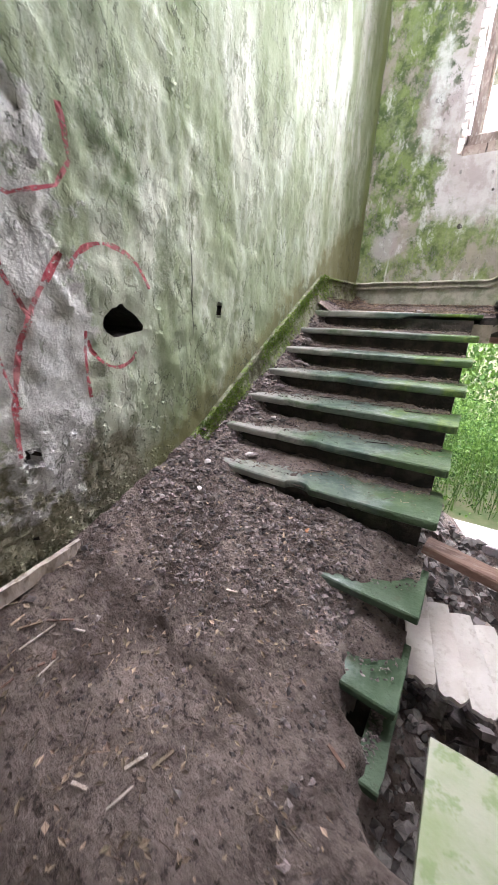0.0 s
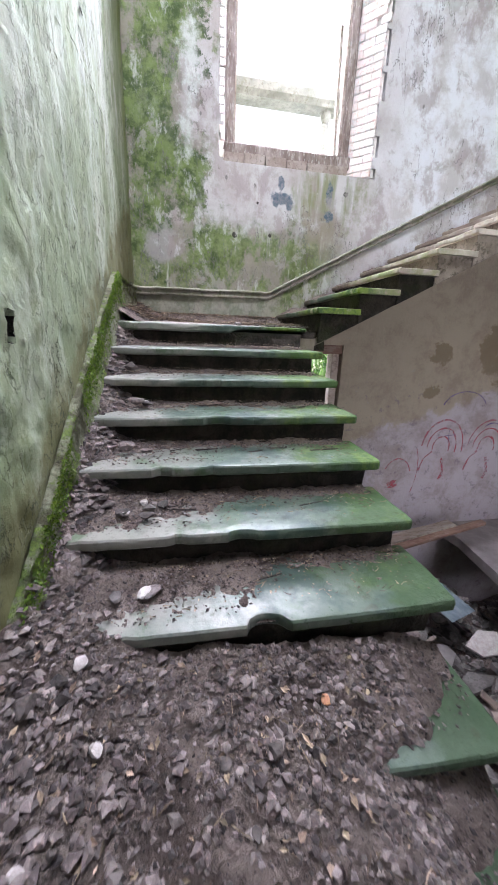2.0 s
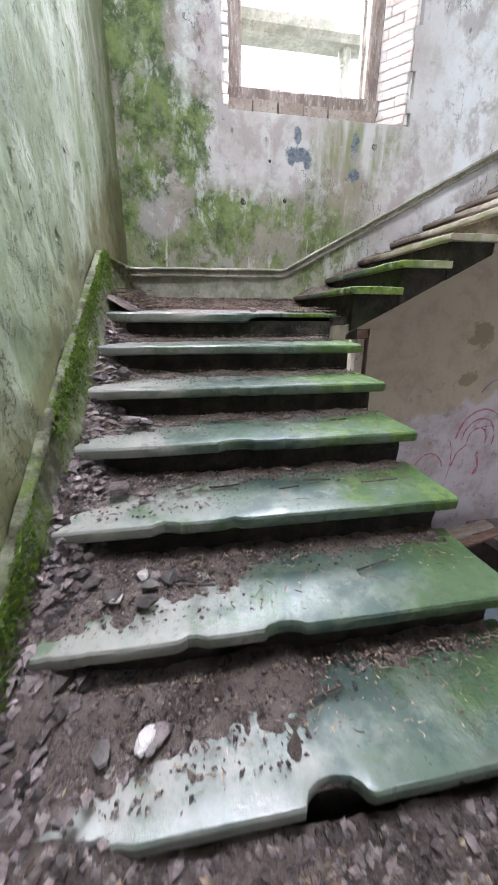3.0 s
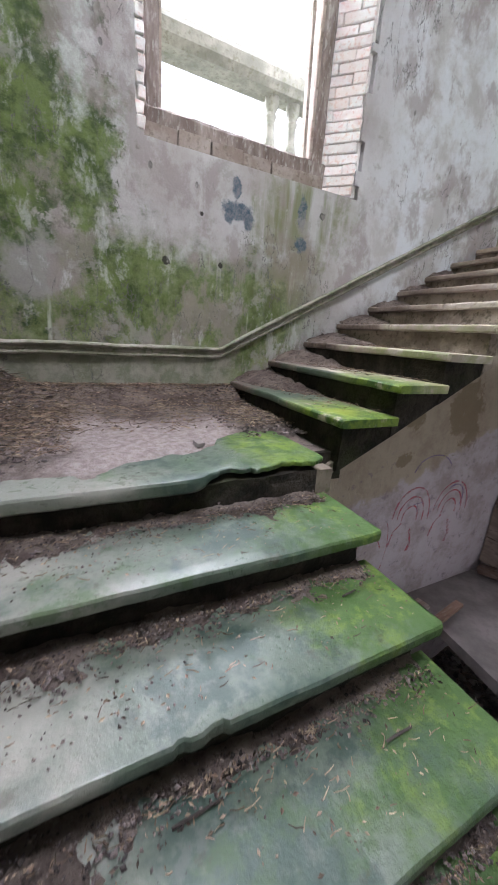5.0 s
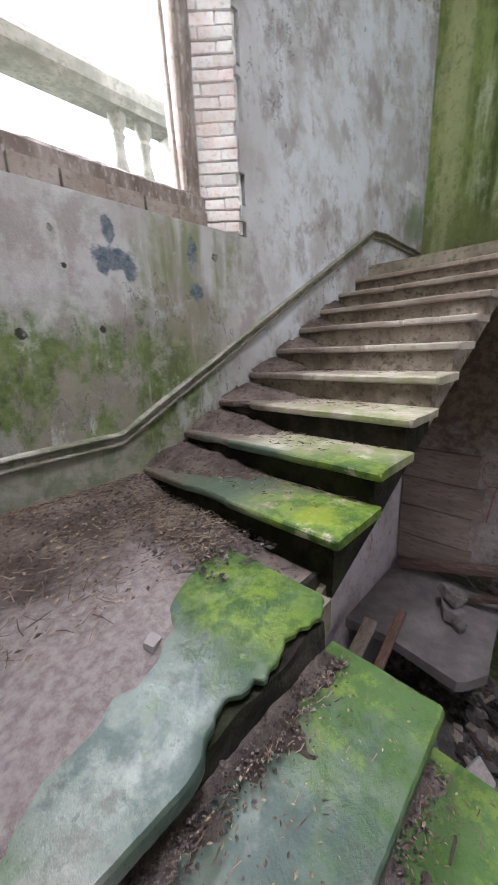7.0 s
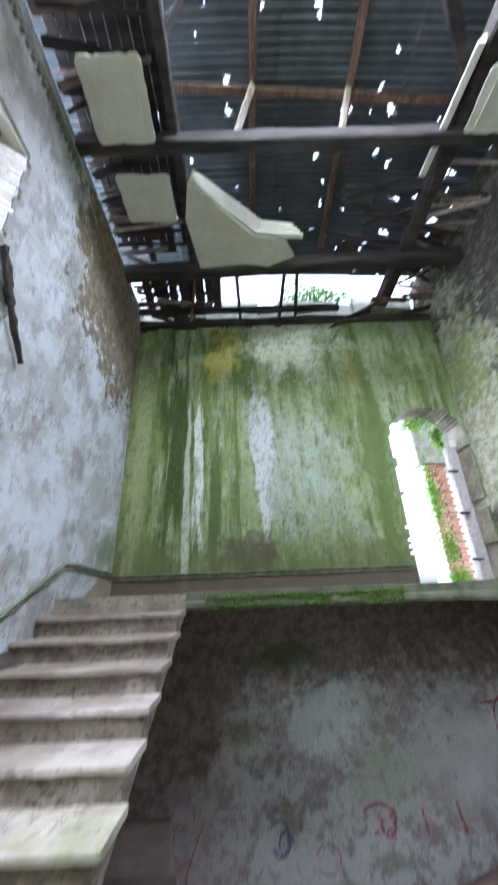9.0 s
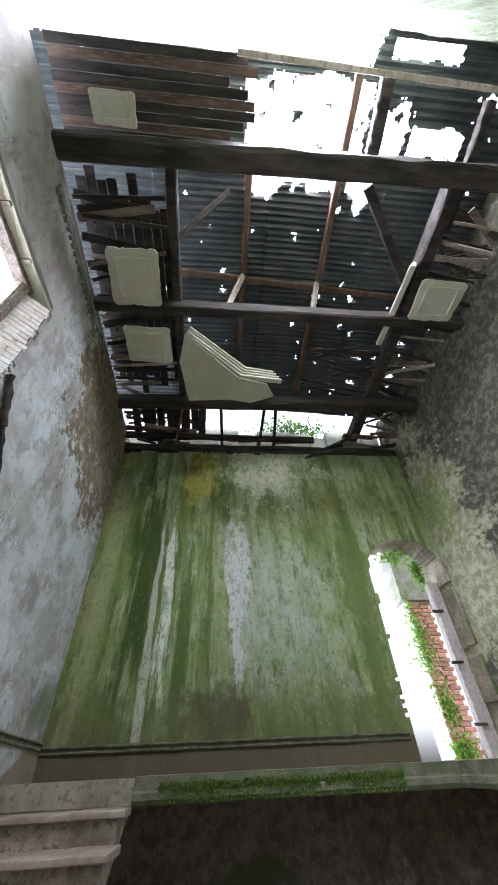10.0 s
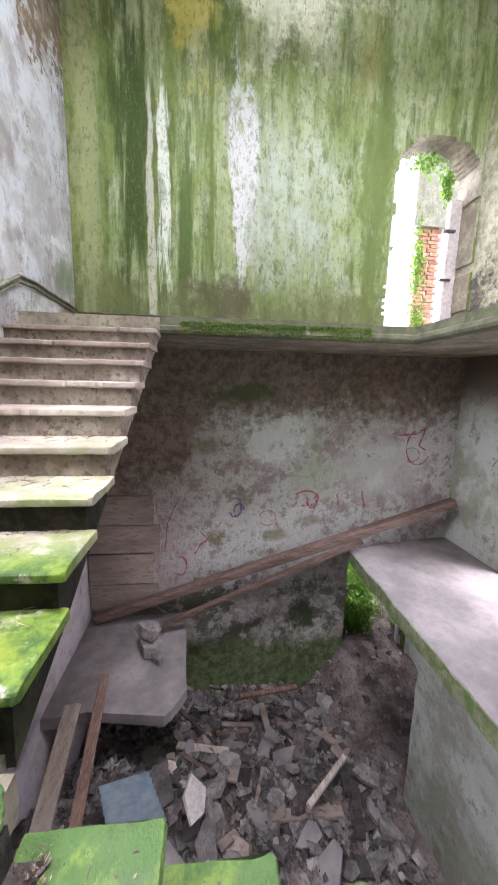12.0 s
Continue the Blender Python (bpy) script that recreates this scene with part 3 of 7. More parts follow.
M_WEST, M_NORTH, M_EAST = plaster_west(), plaster_north(), plaster_east_upper()
M_EASTLOW = plaster_east_lower()
M_SOUTHLOW = plaster_lower("damp_plaster_south", (0.24, 0.25, 0.19), (0.45, 0.46, 0.41), -2.6)
M_SOUTH = rubble_stone()
M_STEP, M_STEP2, M_RISER, M_EARTH = step_stone_lower(), step_stone_upper(), riser_dark(), earth()
M_SOFFIT = simple("stained_soffit", (0.30, 0.26, 0.20), (0.16, 0.13, 0.10), 3.0, 0.9, 0.6, c3=(0.10, 0.11, 0.05))
M_TRIM = simple("painted_dado_rail", (0.29, 0.265, 0.225), (0.15, 0.15, 0.105), 6.0, 0.7, 0.6, c3=(0.10, 0.12, 0.05))


def mossy_render():
    """Crumbling render with brown bare spots between cushions of moss."""
    q = Mat("crumbling_mossy_render", 0.92)
    rag, grain, mid = rag_and_grain(q)
    tuft = q.noise(22, 7, 0.75, shift=4.4)
    c = q.mix(q.ramp(mid, 0.40, 0.60), (0.10, 0.095, 0.055), (0.27, 0.275, 0.185))
    moss = q.mix(q.ramp(tuft, 0.42, 0.60), (0.038, 0.072, 0.012), (0.15, 0.215, 0.035))
    c = q.mix(q.mul(q.ramp(q.add(q.mul(rag, 0.6), q.mul(tuft, 0.4)), 0.495, 0.555), 0.85), c, moss)
    c = q.mix(q.mul(q.ramp(q.cells(16.0), 0.16, 0.08), q.ramp(rag, 0.46, 0.52), 0.85), c, (0.022, 0.02, 0.012))
    return q.done(c, 0.92, q.add(q.mul(tuft, 1.4), mid, q.mul(grain, 0.6)), 1.0, 0.03)


M_MOSSYWALL = mossy_render()
M_MOSS = leaf_mat("bright_moss", (0.05, 0.10, 0.012), (0.19, 0.28, 0.035))
M_WOOD = simple("weathered_dark_timber", (0.025, 0.020, 0.019), (0.07, 0.056, 0.05), 9.0, 0.8, 0.6, (1, 0.15, 1))
M_WOODR = simple("red_brown_timber", (0.10, 0.055, 0.040), (0.19, 0.115, 0.085), 9.0, 0.8, 0.7, (0.2, 1, 0.4), c3=(0.23, 0.17, 0.14))
M_WOODP = simple("pale_weathered_timber", (0.36, 0.29, 0.24), (0.50, 0.43, 0.38), 8.0, 0.85, 0.6, (0.3, 1, 0.5), c3=(0.2, 0.15, 0.12))
M_FRAME = simple("peeling_window_paint", (0.30, 0.25, 0.225), (0.15, 0.11, 0.095), 10.0, 0.7, 0.6, (1, 1, 0.3), c3=(0.42, 0.39, 0.36))
# pinkish brick whitened: the glare of the sky is put into its colour
M_BRICK = simple("skylight_paled_brick", (0.80, 0.70, 0.68), (0.86, 0.84, 0.83), 7.0, 0.9, 0.8, c3=(0.72, 0.50, 0.45), per_piece=0.10)
M_BRICKRED = simple("old_red_brick", (0.33, 0.15, 0.10), (0.40, 0.24, 0.18), 10.0, 0.9, 0.7, per_piece=0.25)
M_MORTAR = simple("lime_mortar", (0.64, 0.60, 0.57), (0.76, 0.73, 0.71), 20.0, 0.95, 0.8)
M_STONEW = simple("pale_weathered_stone", (0.27, 0.265, 0.225), (0.165, 0.165, 0.135), 5.0, 0.85, 0.6, c3=(0.14, 0.14, 0.10))
M_SHEET = simple("dark_corrugated_sheet", (0.055, 0.065, 0.075), (0.095, 0.105, 0.115), 2.0, 0.55, 0.2, c3=(0.10, 0.075, 0.06))
M_CEIL = simple("yellowed_ceiling_plaster", (0.56, 0.53, 0.43), (0.64, 0.62, 0.54), 2.0, 0.85, 0.15, c3=(0.54, 0.51, 0.41))
M_SLAB = simple("dusty_concrete", (0.15, 0.13, 0.125), (0.245, 0.215, 0.21), 2.2, 0.85, 0.6, c3=(0.19, 0.165, 0.16))
M_SLABEDGE = simple("mossy_slab_edge", (0.12, 0.165, 0.05), (0.26, 0.27, 0.18), 6.0, 0.9, 0.8, c3=(0.10, 0.15, 0.03))
M_CHIP = simple("grey_stone_chips", (0.060, 0.046, 0.043), (0.165, 0.135, 0.130), 14.0, 0.7, 0.5, c3=(0.19, 0.14, 0.125), per_piece=0.75)
M_RUBBLE = simple("broken_plaster_rubble", (0.10, 0.088, 0.082), (0.20, 0.178, 0.166), 7.0, 0.88, 0.6, c3=(0.075, 0.062, 0.056), per_piece=0.65)
M_LITTER = simple("dead_leaves_and_twigs", (0.10, 0.068, 0.048), (0.26, 0.195, 0.14), 20.0, 0.85, 0.4, per_piece=0.75)
M_METAL = simple("blue_grey_sheet_metal", (0.20, 0.25, 0.29), (0.30, 0.35, 0.39), 5.0, 0.45, 0.3, metal=0.3)
M_LEAF = leaf_mat("green_leaves", (0.03, 0.085, 0.015), (0.14, 0.25, 0.05))
M_LEAFB = leaf_mat("bright_ivy_leaves", (0.09, 0.19, 0.02), (0.20, 0.34, 0.05))
M_RED = spray_paint("faded_red_spray_paint", (0.33, 0.035, 0.055), (0.42, 0.13, 0.14), 0.0)
M_PURPLE = spray_paint("violet_spray_paint", (0.12, 0.08, 0.20), (0.22, 0.17, 0.29), 0.0)
M_BLACK = simple("soot", (0.012, 0.011, 0.01), (0.03, 0.027, 0.024), 9.0, 0.95, 0.5)
M_GRASS = simple("outdoor_ground", (0.06, 0.09, 0.03), (0.13, 0.12, 0.07), 2.0, 0.95, 0.6)
M_BOARD = simple("pale_green_board", (0.25, 0.255, 0.19), (0.17, 0.205, 0.10), 3.0, 0.6, 0.3, c3=(0.12, 0.17, 0.055))
M_PANEL = simple("dusty_brown_boards", (0.20, 0.15, 0.125), (0.29, 0.23, 0.20), 5.0, 0.85, 0.6, (1, 0.25, 1), c3=(0.14, 0.10, 0.085))
M_GALEDGE = simple("dark_mossy_gallery_edge", (0.075, 0.075, 0.045), (0.14, 0.13, 0.09), 6.0, 0.9, 0.9, c3=(0.07, 0.12, 0.03))
M_BEAM = simple("weathered_brown_beam", (0.075, 0.045, 0.034), (0.16, 0.105, 0.085), 9.0, 0.8, 0.9, (1, 0.12, 1), c3=(0.20, 0.155, 0.135))
M_RISERU = simple("brown_riser_stone", (0.16, 0.125, 0.10), (0.34, 0.285, 0.235), 5.0, 0.85, 0.6, c3=(0.07, 0.06, 0.035))
M_PINK = spray_paint("faint_red_spray_paint", (0.40, 0.06, 0.08), (0.36, 0.13, 0.16), 0.1)
M_SILL = simple("weathered_sill_stone", (0.24, 0.19, 0.16), (0.36, 0.31, 0.275), 6.0, 0.85, 0.6, c3=(0.17, 0.14, 0.11))

# ---- building helpers ----
def smooth(a, b, x):
    t = min(1.0, max(0.0, (x - a) / (b - a)))
    return t * t * (3 - 2 * t)



def link(name, bm, mat, smooth=False):
    me = bpy.data.meshes.new(name)
    bmesh.ops.recalc_face_normals(bm, faces=bm.faces)
    bm.to_mesh(me)
    bm.free()
    for mt in mat if isinstance(mat, (list, tuple)) else [mat]:
        me.materials.append(mt)
    if smooth:
        me.polygons.foreach_set("use_smooth", [True] * len(me.polygons))
        me.set_sharp_from_angle(angle=radians(28))
    return new(name, me)


def part(name, bm, mat, parent, label="", smooth=False):
    ob = link(name, bm, mat, smooth)
    ob.parent = parent
    shift = parent.location if parent.parent is None else Vector((0, 0, 0))
    ob.matrix_parent_inverse = Matrix.Translation(-shift)
    return tagged(ob, label)


def base_at(name, x, y, z, label, category, group="", kind=""):
    e = new(name)
    e.location = (x, y, z)
    e.empty_display_size = 0.1
    return tagged(e, label, category, group, kind)


def thing(name, bm, mat, label, category, group="", kind="", smooth=False):
    return tagged(link(name, bm, mat, smooth), label, category, group, kind)


def structure(name, bm, mat, label="", smooth=False, category="structure"):
    return tagged(link(name, bm, mat, smooth), label, category, "", "structure")


def box(bm, x0, x1, y0, y1, z0, z1, m=None, rag=0.0):
    vs = []
    for x in (x0, x1):
        for y in (y0, y1):
            for z in (z0, z1):
                v = Vector((x, y, z))
                if rag:
                    v += Vector([random.uniform(-rag, rag) for _ in range(3)])
                vs.append(bm.verts.new(m @ v if m else v))
    for f in ((0, 1, 3, 2), (4, 6, 7, 5), (0, 4, 5, 1), (2, 3, 7, 6), (0, 2, 6, 4), (1, 5, 7, 3)):
        bm.faces.new([vs[i] for i in f])
    return vs


def prism(bm, pts, axis, lo, hi, rag=0.0):
    """A polygon in the plane across axis ('x': y, z; 'y': x, z; 'z': x, y), pulled from lo to hi."""
    def at(p, d):
        a, b = p
        r = Vector([random.uniform(-rag, rag) for _ in range(3)]) if rag else Vector((0, 0, 0))
        return Vector({"x": (d, a, b), "y": (a, d, b), "z": (a, b, d)}[axis]) + r
    A = [bm.verts.new(at(p, lo)) for p in pts]
    B = [bm.verts.new(at(p, hi)) for p in pts]
    bm.faces.new(A)
    bm.faces.new(B[::-1])
    n = len(pts)
    for i in range(n):
        bm.faces.new((A[i], A[(i + 1) % n], B[(i + 1) % n], B[i]))


def rough_beam(bm, p, q, w, h, segs=10, wear=0.012, seed=0.0, up=(0, 0, 1)):
    """A worn timber from p to q with chamfered edges."""
    p, q = Vector(p), Vector(q)
    d = (q - p).normalized()
    s = d.cross(Vector(up)).normalized()
    u = s.cross(d)
    c = min(w, h) * 0.14
    prof = [(-w / 2 + c, -h / 2), (w / 2 - c, -h / 2), (w / 2, -h / 2 + c), (w / 2, h / 2 - c), (w / 2 - c, h / 2), (-w / 2 + c, h / 2), (-w / 2, h / 2 - c), (-w / 2, -h / 2 + c)]
    rings = []
    for i in range(segs + 1):
        o = p.lerp(q, i / segs)
        ring = []
        for k, (a, b) in enumerate(prof):
            j = noise.noise(Vector((i * 0.7 + seed, k * 1.3, seed * 2.1))) * wear
            ring.append(bm.verts.new(o + s * (a + j) + u * (b + j * 0.8)))
        rings.append(ring)
    for r0, r1 in zip(rings, rings[1:]):
        for k in range(8):
            bm.faces.new((r0[k], r0[(k + 1) % 8], r1[(k + 1) % 8], r1[k]))
    bm.faces.new(rings[0][::-1])
    bm.faces.new(rings[-1])


def fbm(a, b, c=0.0, oct=4):
    v, amp = 0.0, 1.0
    for i in range(oct):
        v += amp * noise.noise(Vector((a * 2 ** i, b * 2 ** i, c + i * 3.7)))
        amp *= 0.5
    return v


def wall_sheet(bm, place, u0, u1, v0, v1, res, thick, hole, relief, snap=None):
    """A thick wall over (u, v): place(u, v, d) gives a point d metres behind the inner face; hole(u, v) cuts it through."""
    nu, nv = max(1, round((u1 - u0) / res)), max(1, round((v1 - v0) / res))
    us = [u0 + (u1 - u0) * i / nu for i in range(nu + 1)]
    vs = [v0 + (v1 - v0) * j / nv for j in range(nv + 1)]
    F, B = {}, {}
    keep = [[not hole((us[i] + us[i + 1]) / 2, (vs[j] + vs[j + 1]) / 2) for j in range(nv)] for i in range(nu)]

    def fv(i, j):
        if (i, j) not in F:
            u, v = snap(us[i], vs[j]) if snap else (us[i], vs[j])
            F[i, j] = bm.verts.new(place(u, v, -relief(u, v)))
        return F[i, j]

    def bv(i, j):
        if (i, j) not in B:
            B[i, j] = bm.verts.new(place(us[i], vs[j], thick))
        return B[i, j]
    for i in range(nu):
        for j in range(nv):
            if not keep[i][j]:
                continue
            bm.faces.new((fv(i, j), fv(i + 1, j), fv(i + 1, j + 1), fv(i, j + 1)))
            for (di, dj, a, b) in ((-1, 0, (i, j), (i, j + 1)), (1, 0, (i + 1, j), (i + 1, j + 1)), (0, -1, (i, j), (i + 1, j)), (0, 1, (i, j + 1), (i + 1, j + 1))):
                ii, jj = i + di, j + dj
                if not (0 <= ii < nu and 0 <= jj < nv and keep[ii][jj]):
                    bm.faces.new((fv(*a), fv(*b), bv(*b), bv(*a)))
    # one plain outer face per column keeps the back cheap
    for i in range(nu):
        j = 0
        while j < nv:
            if keep[i][j]:
                k = j
                while k < nv and keep[i][k]:
                    k += 1
                bm.faces.new((bv(i, j), bv(i, k), bv(i + 1, k), bv(i + 1, j)))
                j = k
            else:
                j += 1


# ---- walls ----
HOLE = [(0.505, 1.50), (0.507, 1.555), (0.55, 1.60), (0.585, 1.61), (0.612, 1.638), (0.637, 1.612), (0.697, 1.575), (0.759, 1.507), (0.683, 1.493), (0.60, 1.478), (0.556, 1.467)]


def inside(a, b, poly):
    r = False
    for (x0, y0), (x1, y1) in zip(poly, poly[1:] + poly[:1]):
        if (y0 > b) != (y1 > b) and a < x0 + (b - y0) / (y1 - y0) * (x1 - x0):
            r = not r
    return r


def snap_hole(u, v):
    """Draws wall points near the broken hole onto its outline."""
    if 0.48 < u < 0.78 and 1.44 < v < 1.66:
        best = (0.0145, None)
        p = Vector((u, v))
        for a, b in zip(HOLE, HOLE[1:] + HOLE[:1]):
            a, b = Vector(a), Vector(b)
            t = min(1.0, max(0.0, (p - a).dot(b - a) / (b - a).length_squared))
            q = a + (b - a) * t
            if (q - p).length < best[0]:
                best = ((q - p).length, q)
        if best[1] is not None:
            c = Vector((0.62, 1.53))
            q = best[1] + (best[1] - c).normalized() * 0.0005
            return q.x, q.y
    return u, v


def relief_west(y, z):
    d = 0.012 * fbm(y * 1.1, z * 1.1, 1.0) + 0.006 * fbm(y * 5, z * 5, 2.0, 3)
    if 0.5 < y < 0.77 and 1.45 < z < 1.65 and inside(y, z, HOLE):
        d -= 0.3
    if math.hypot((y - 1.405) * 1.3, (z - 1.633) * 0.8) < 0.03:
        d -= 0.08
    if math.hypot(y - 0.1, z - 0.98) < 0.03:
        d -= 0.06
    # plaster lost round the low start of the stairs
    k = smooth(0.10, 0.0, z - 0.95 - 0.22 * fbm(y * 2.5, z * 2.5, 8.0)) * smooth(0.75, 0.45, y + 0.15 * fbm(z * 4, y * 4, 5.0))
    d -= k * (0.018 + 0.016 * fbm(y * 26, z * 26, 4.0, 3))
    # blistered coats of paint
    f = fbm(y * 6.5, z * 5.0, 14.0, 4)
    d += 0.004 * smooth(0.10, 0.16, f) - 0.004 * smooth(-0.12, -0.18, f)
    g = fbm(y * 13, z * 10, 33.0, 3)
    d += (0.005 * smooth(0.28, 0.34, g) - 0.005 * smooth(-0.30, -0.36, g)) * smooth(3.2, 1.0, y)
    e = math.hypot((y - 0.14) / 0.28, (z - 1.5) / 0.75) + 0.8 * fbm(y * 4, z * 4, 19.0)
    if e < 1.0:
        d -= 0.009 - 0.006 * fbm(y * 18, z * 18, 6.0, 3)
    return d


def relief_plain(s, amp=0.010):
    def f(u, v):
        d = amp * fbm(u * 1.0, v * 1.0, s) + amp * 0.5 * fbm(u * 5, v * 5, s + 2, 3)
        return d
    return f


bm = bmesh.new()
wall_sheet(bm, lambda u, v, d: Vector((XA - d, u, v)), YD, YB, -0.4, 3.0, 0.02, 0.5, lambda u, v: False, relief_west, snap_hole)
ww = structure("wall_west", bm, [M_WEST, M_RISER], "pale green algae-stained plaster wall beside the stairs", True, "wall")
# the masonry behind the broken holes, its shade put into the dark colour
for p in ww.data.polygons:
    if -0.45 < p.center.x < -0.035 and 0.05 < p.center.y < 1.5:
        p.material_index = 1
bm = bmesh.new()
wall_sheet(bm, lambda u, v, d: Vector((XA - d, u, v)), YD, YB, 3.0, 10.6, 0.07, 0.5,
           lambda u, v: v > 10.06 + 0.14 * fbm(u * 1.5, 0.0, 3.3), relief_west)
structure("wall_west_upper", bm, M_WEST, "upper pale plaster wall with a broken top edge", True, "wall")


def hole_north(x, z):
    if 0.93 < x < 2.60 and 3.36 < z < 7.5:
        return True
    if 0.85 < x < 2.50 and -1.15 < z < 1.56:
        return True
    # broken plaster lip round the window
    j = 0.05 * fbm(x * 4, z * 4, 9.0)
    return 0.95 - abs(j) < x < 2.62 + abs(j) and 3.37 - 0.8 * abs(j) < z < 7.5


RN = relief_plain(11.0)
bm = bmesh.new()
wall_sheet(bm, lambda u, v, d: Vector((u, YB + d, v)), XA - 0.5, XC + 0.5, -2.9, 8.9, 0.05, 0.5, hole_north, RN)
structure("wall_north", bm, M_NORTH, "grey stained plaster wall with green algae and a tall window", True, "wall")


def hole_east(y, z):
    j = 0.06 * fbm(y * 4, z * 4, 2.0)
    if -1.5 + j < y < -0.13 + j and z > 3.2:
        return z < 5.85 + 0.55 * math.sqrt(max(0.0, 1 - ((y + 0.81) / 0.70) ** 2)) + j
    return z > 8.45 + 0.12 * fbm(y * 2, 0.3, 7.0)


RE = relief_plain(21.0, 0.012)
bm = bmesh.new()
wall_sheet(bm, lambda u, v, d: Vector((XC + d, u, v)), YD, YB, 3.3, 8.75, 0.05, 0.5, hole_east, RE)
we = structure("wall_east_upper", bm, [M_EAST, M_SOFFIT], "tall green algae-streaked plaster wall with an arched doorway", True, "wall")

for p in we.data.polygons:
    if p.center.x > XC + 0.04 and abs(p.normal.x) < 0.7 and -1.7 < p.center.y < 0.0 and p.center.z < 6.6:
        p.material_index = 1


def hole_eastlow(y, z):
    j = 0.05 * fbm(y * 4, z * 4, 5.0)
    return -1.02 + j < y < 0.18 + j and z < -0.30 + j


REL = relief_plain(31.0, 0.014)
bm = bmesh.new()
wall_sheet(bm, lambda u, v, d: Vector((XC + d, u, v)), YD, YB, -2.9, 3.3, 0.05, 0.5, hole_eastlow, REL)
structure("wall_east_lower", bm, M_EASTLOW, "damp brown and white flaking plaster wall with graffiti", True, "wall")


def relief_south(u, v):
    d = 0.05 * fbm(u * 4, v * 5, 41.0, 3)
    if math.hypot((u - 6.0) / 1.2, (v - 6.3) / 2.8) < 0.9 + 0.5 * fbm(u * 1.3, v * 1.3, 3.0):
        d = 0.06 + 0.01 * fbm(u * 3, v * 3, 1.0)
    return d


bm = bmesh.new()
wall_sheet(bm, lambda u, v, d: Vector((u, YD - d, v)), XA - 0.5, XC + 0.5, 3.3, 10.0, 0.07, 0.5, lambda u, v: v > 9.75 + 0.2 * fbm(u, 1.0, 2.0), relief_south)
structure("wall_south_upper", bm, M_SOUTH, "bare rubble stone wall with patches of plaster", True, "wall")
bm = bmesh.new()
# the cut is an unseen opening added to let the fill light in
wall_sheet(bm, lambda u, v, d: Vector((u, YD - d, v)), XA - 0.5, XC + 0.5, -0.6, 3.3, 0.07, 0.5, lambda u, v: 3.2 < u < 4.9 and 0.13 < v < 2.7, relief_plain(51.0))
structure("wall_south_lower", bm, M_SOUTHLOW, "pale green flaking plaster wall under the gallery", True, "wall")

# wall that carries the edge of the hall floor above the pit
bm = bmesh.new()
wall_sheet(bm, lambda u, v, d: Vector((u, 0.24 - d, v)), 1.95, 3.95, -2.9, -0.02, 0.06, 0.35, lambda u, v: False, relief_plain(61.0, 0.02))
structure("wall_under_hall_floor", bm, M_SOUTHLOW, "green-stained wall below the hall floor edge", True, "wall")
bm = bmesh.new()
wall_sheet(bm, lambda u, v, d: Vector((u, -1.04 - d, v)), 3.6, 6.2, -2.9, -0.02, 0.1, 0.3, lambda u, v: False, relief_plain(63.0, 0.02))
structure("wall_of_cellar_passage", bm, M_SOUTHLOW, "damp side wall of the passage to the cellar opening", True, "wall")
# foundation that closes the pit towards the lower flight
bm = bmesh.new()
wall_sheet(bm, lambda u, v, d: Vector((1.30 - d, u, v)), 0.2, YB, -2.9, -0.1, 0.1, 0.3, lambda u, v: False, relief_plain(65.0, 0.02))
structure("wall_under_stairs", bm, M_SOFFIT, "dark foundation wall under the lower flight", True, "wall")

# ---- hall floor slab, gallery, landing ----
def ragged(n, f):
    return [f(i / (n - 1)) for i in range(n)]


edge = ragged(30, lambda s: (2.02 + 3.76 * s, 0.33 + 0.02 * fbm(s * 9, 0.0, 1.0)))
pts = edge + [(5.95, -0.3), (6.1, -1.0), (6.17, -1.58), (0.0, -1.58), (0.0, -0.5), (1.5, -0.5), (1.92, -0.3)]
bm = bmesh.new()
prism(bm, pts, "z", -0.02, 0.13)
structure("hall_floor", bm, M_SLAB, "dusty grey concrete hall floor with a broken edge", category="floor")
bm = bmesh.new()
prism(bm, [(x, y + 0.012) for x, y in edge] + [(x, y - 0.1) for x, y in edge[::-1]], "z", -0.06, 0.122, 0.004)
structure("hall_floor_edge", bm, M_SLABEDGE, "mossy green edge of the hall floor", category="floor edge")

bm = bmesh.new()
GX, GY = 4.60, 0.26
g = ragged(24, lambda s: (GX + 0.012 * fbm(s * 8, 1.0), 3.10 - (3.10 - GY) * s)) + ragged(24, lambda s: (GX - GX * s, GY + 0.012 * fbm(s * 8, 2.0)))[1:]
prism(bm, g + [(0.0, YD), (XC, YD), (XC, YB), (GX, YB)], "z", 3.24, 3.40)
structure("gallery_floor", bm, M_SOFFIT, "stone gallery floor with stained underside", category="floor")
bm = bmesh.new()
lip = [(0.0, -0.005), (0.03, 0.0), (0.045, 0.03), (0.04, 0.07), (0.015, 0.085), (0.012, 0.17), (-0.1, 0.175), (-0.1, -0.005)]
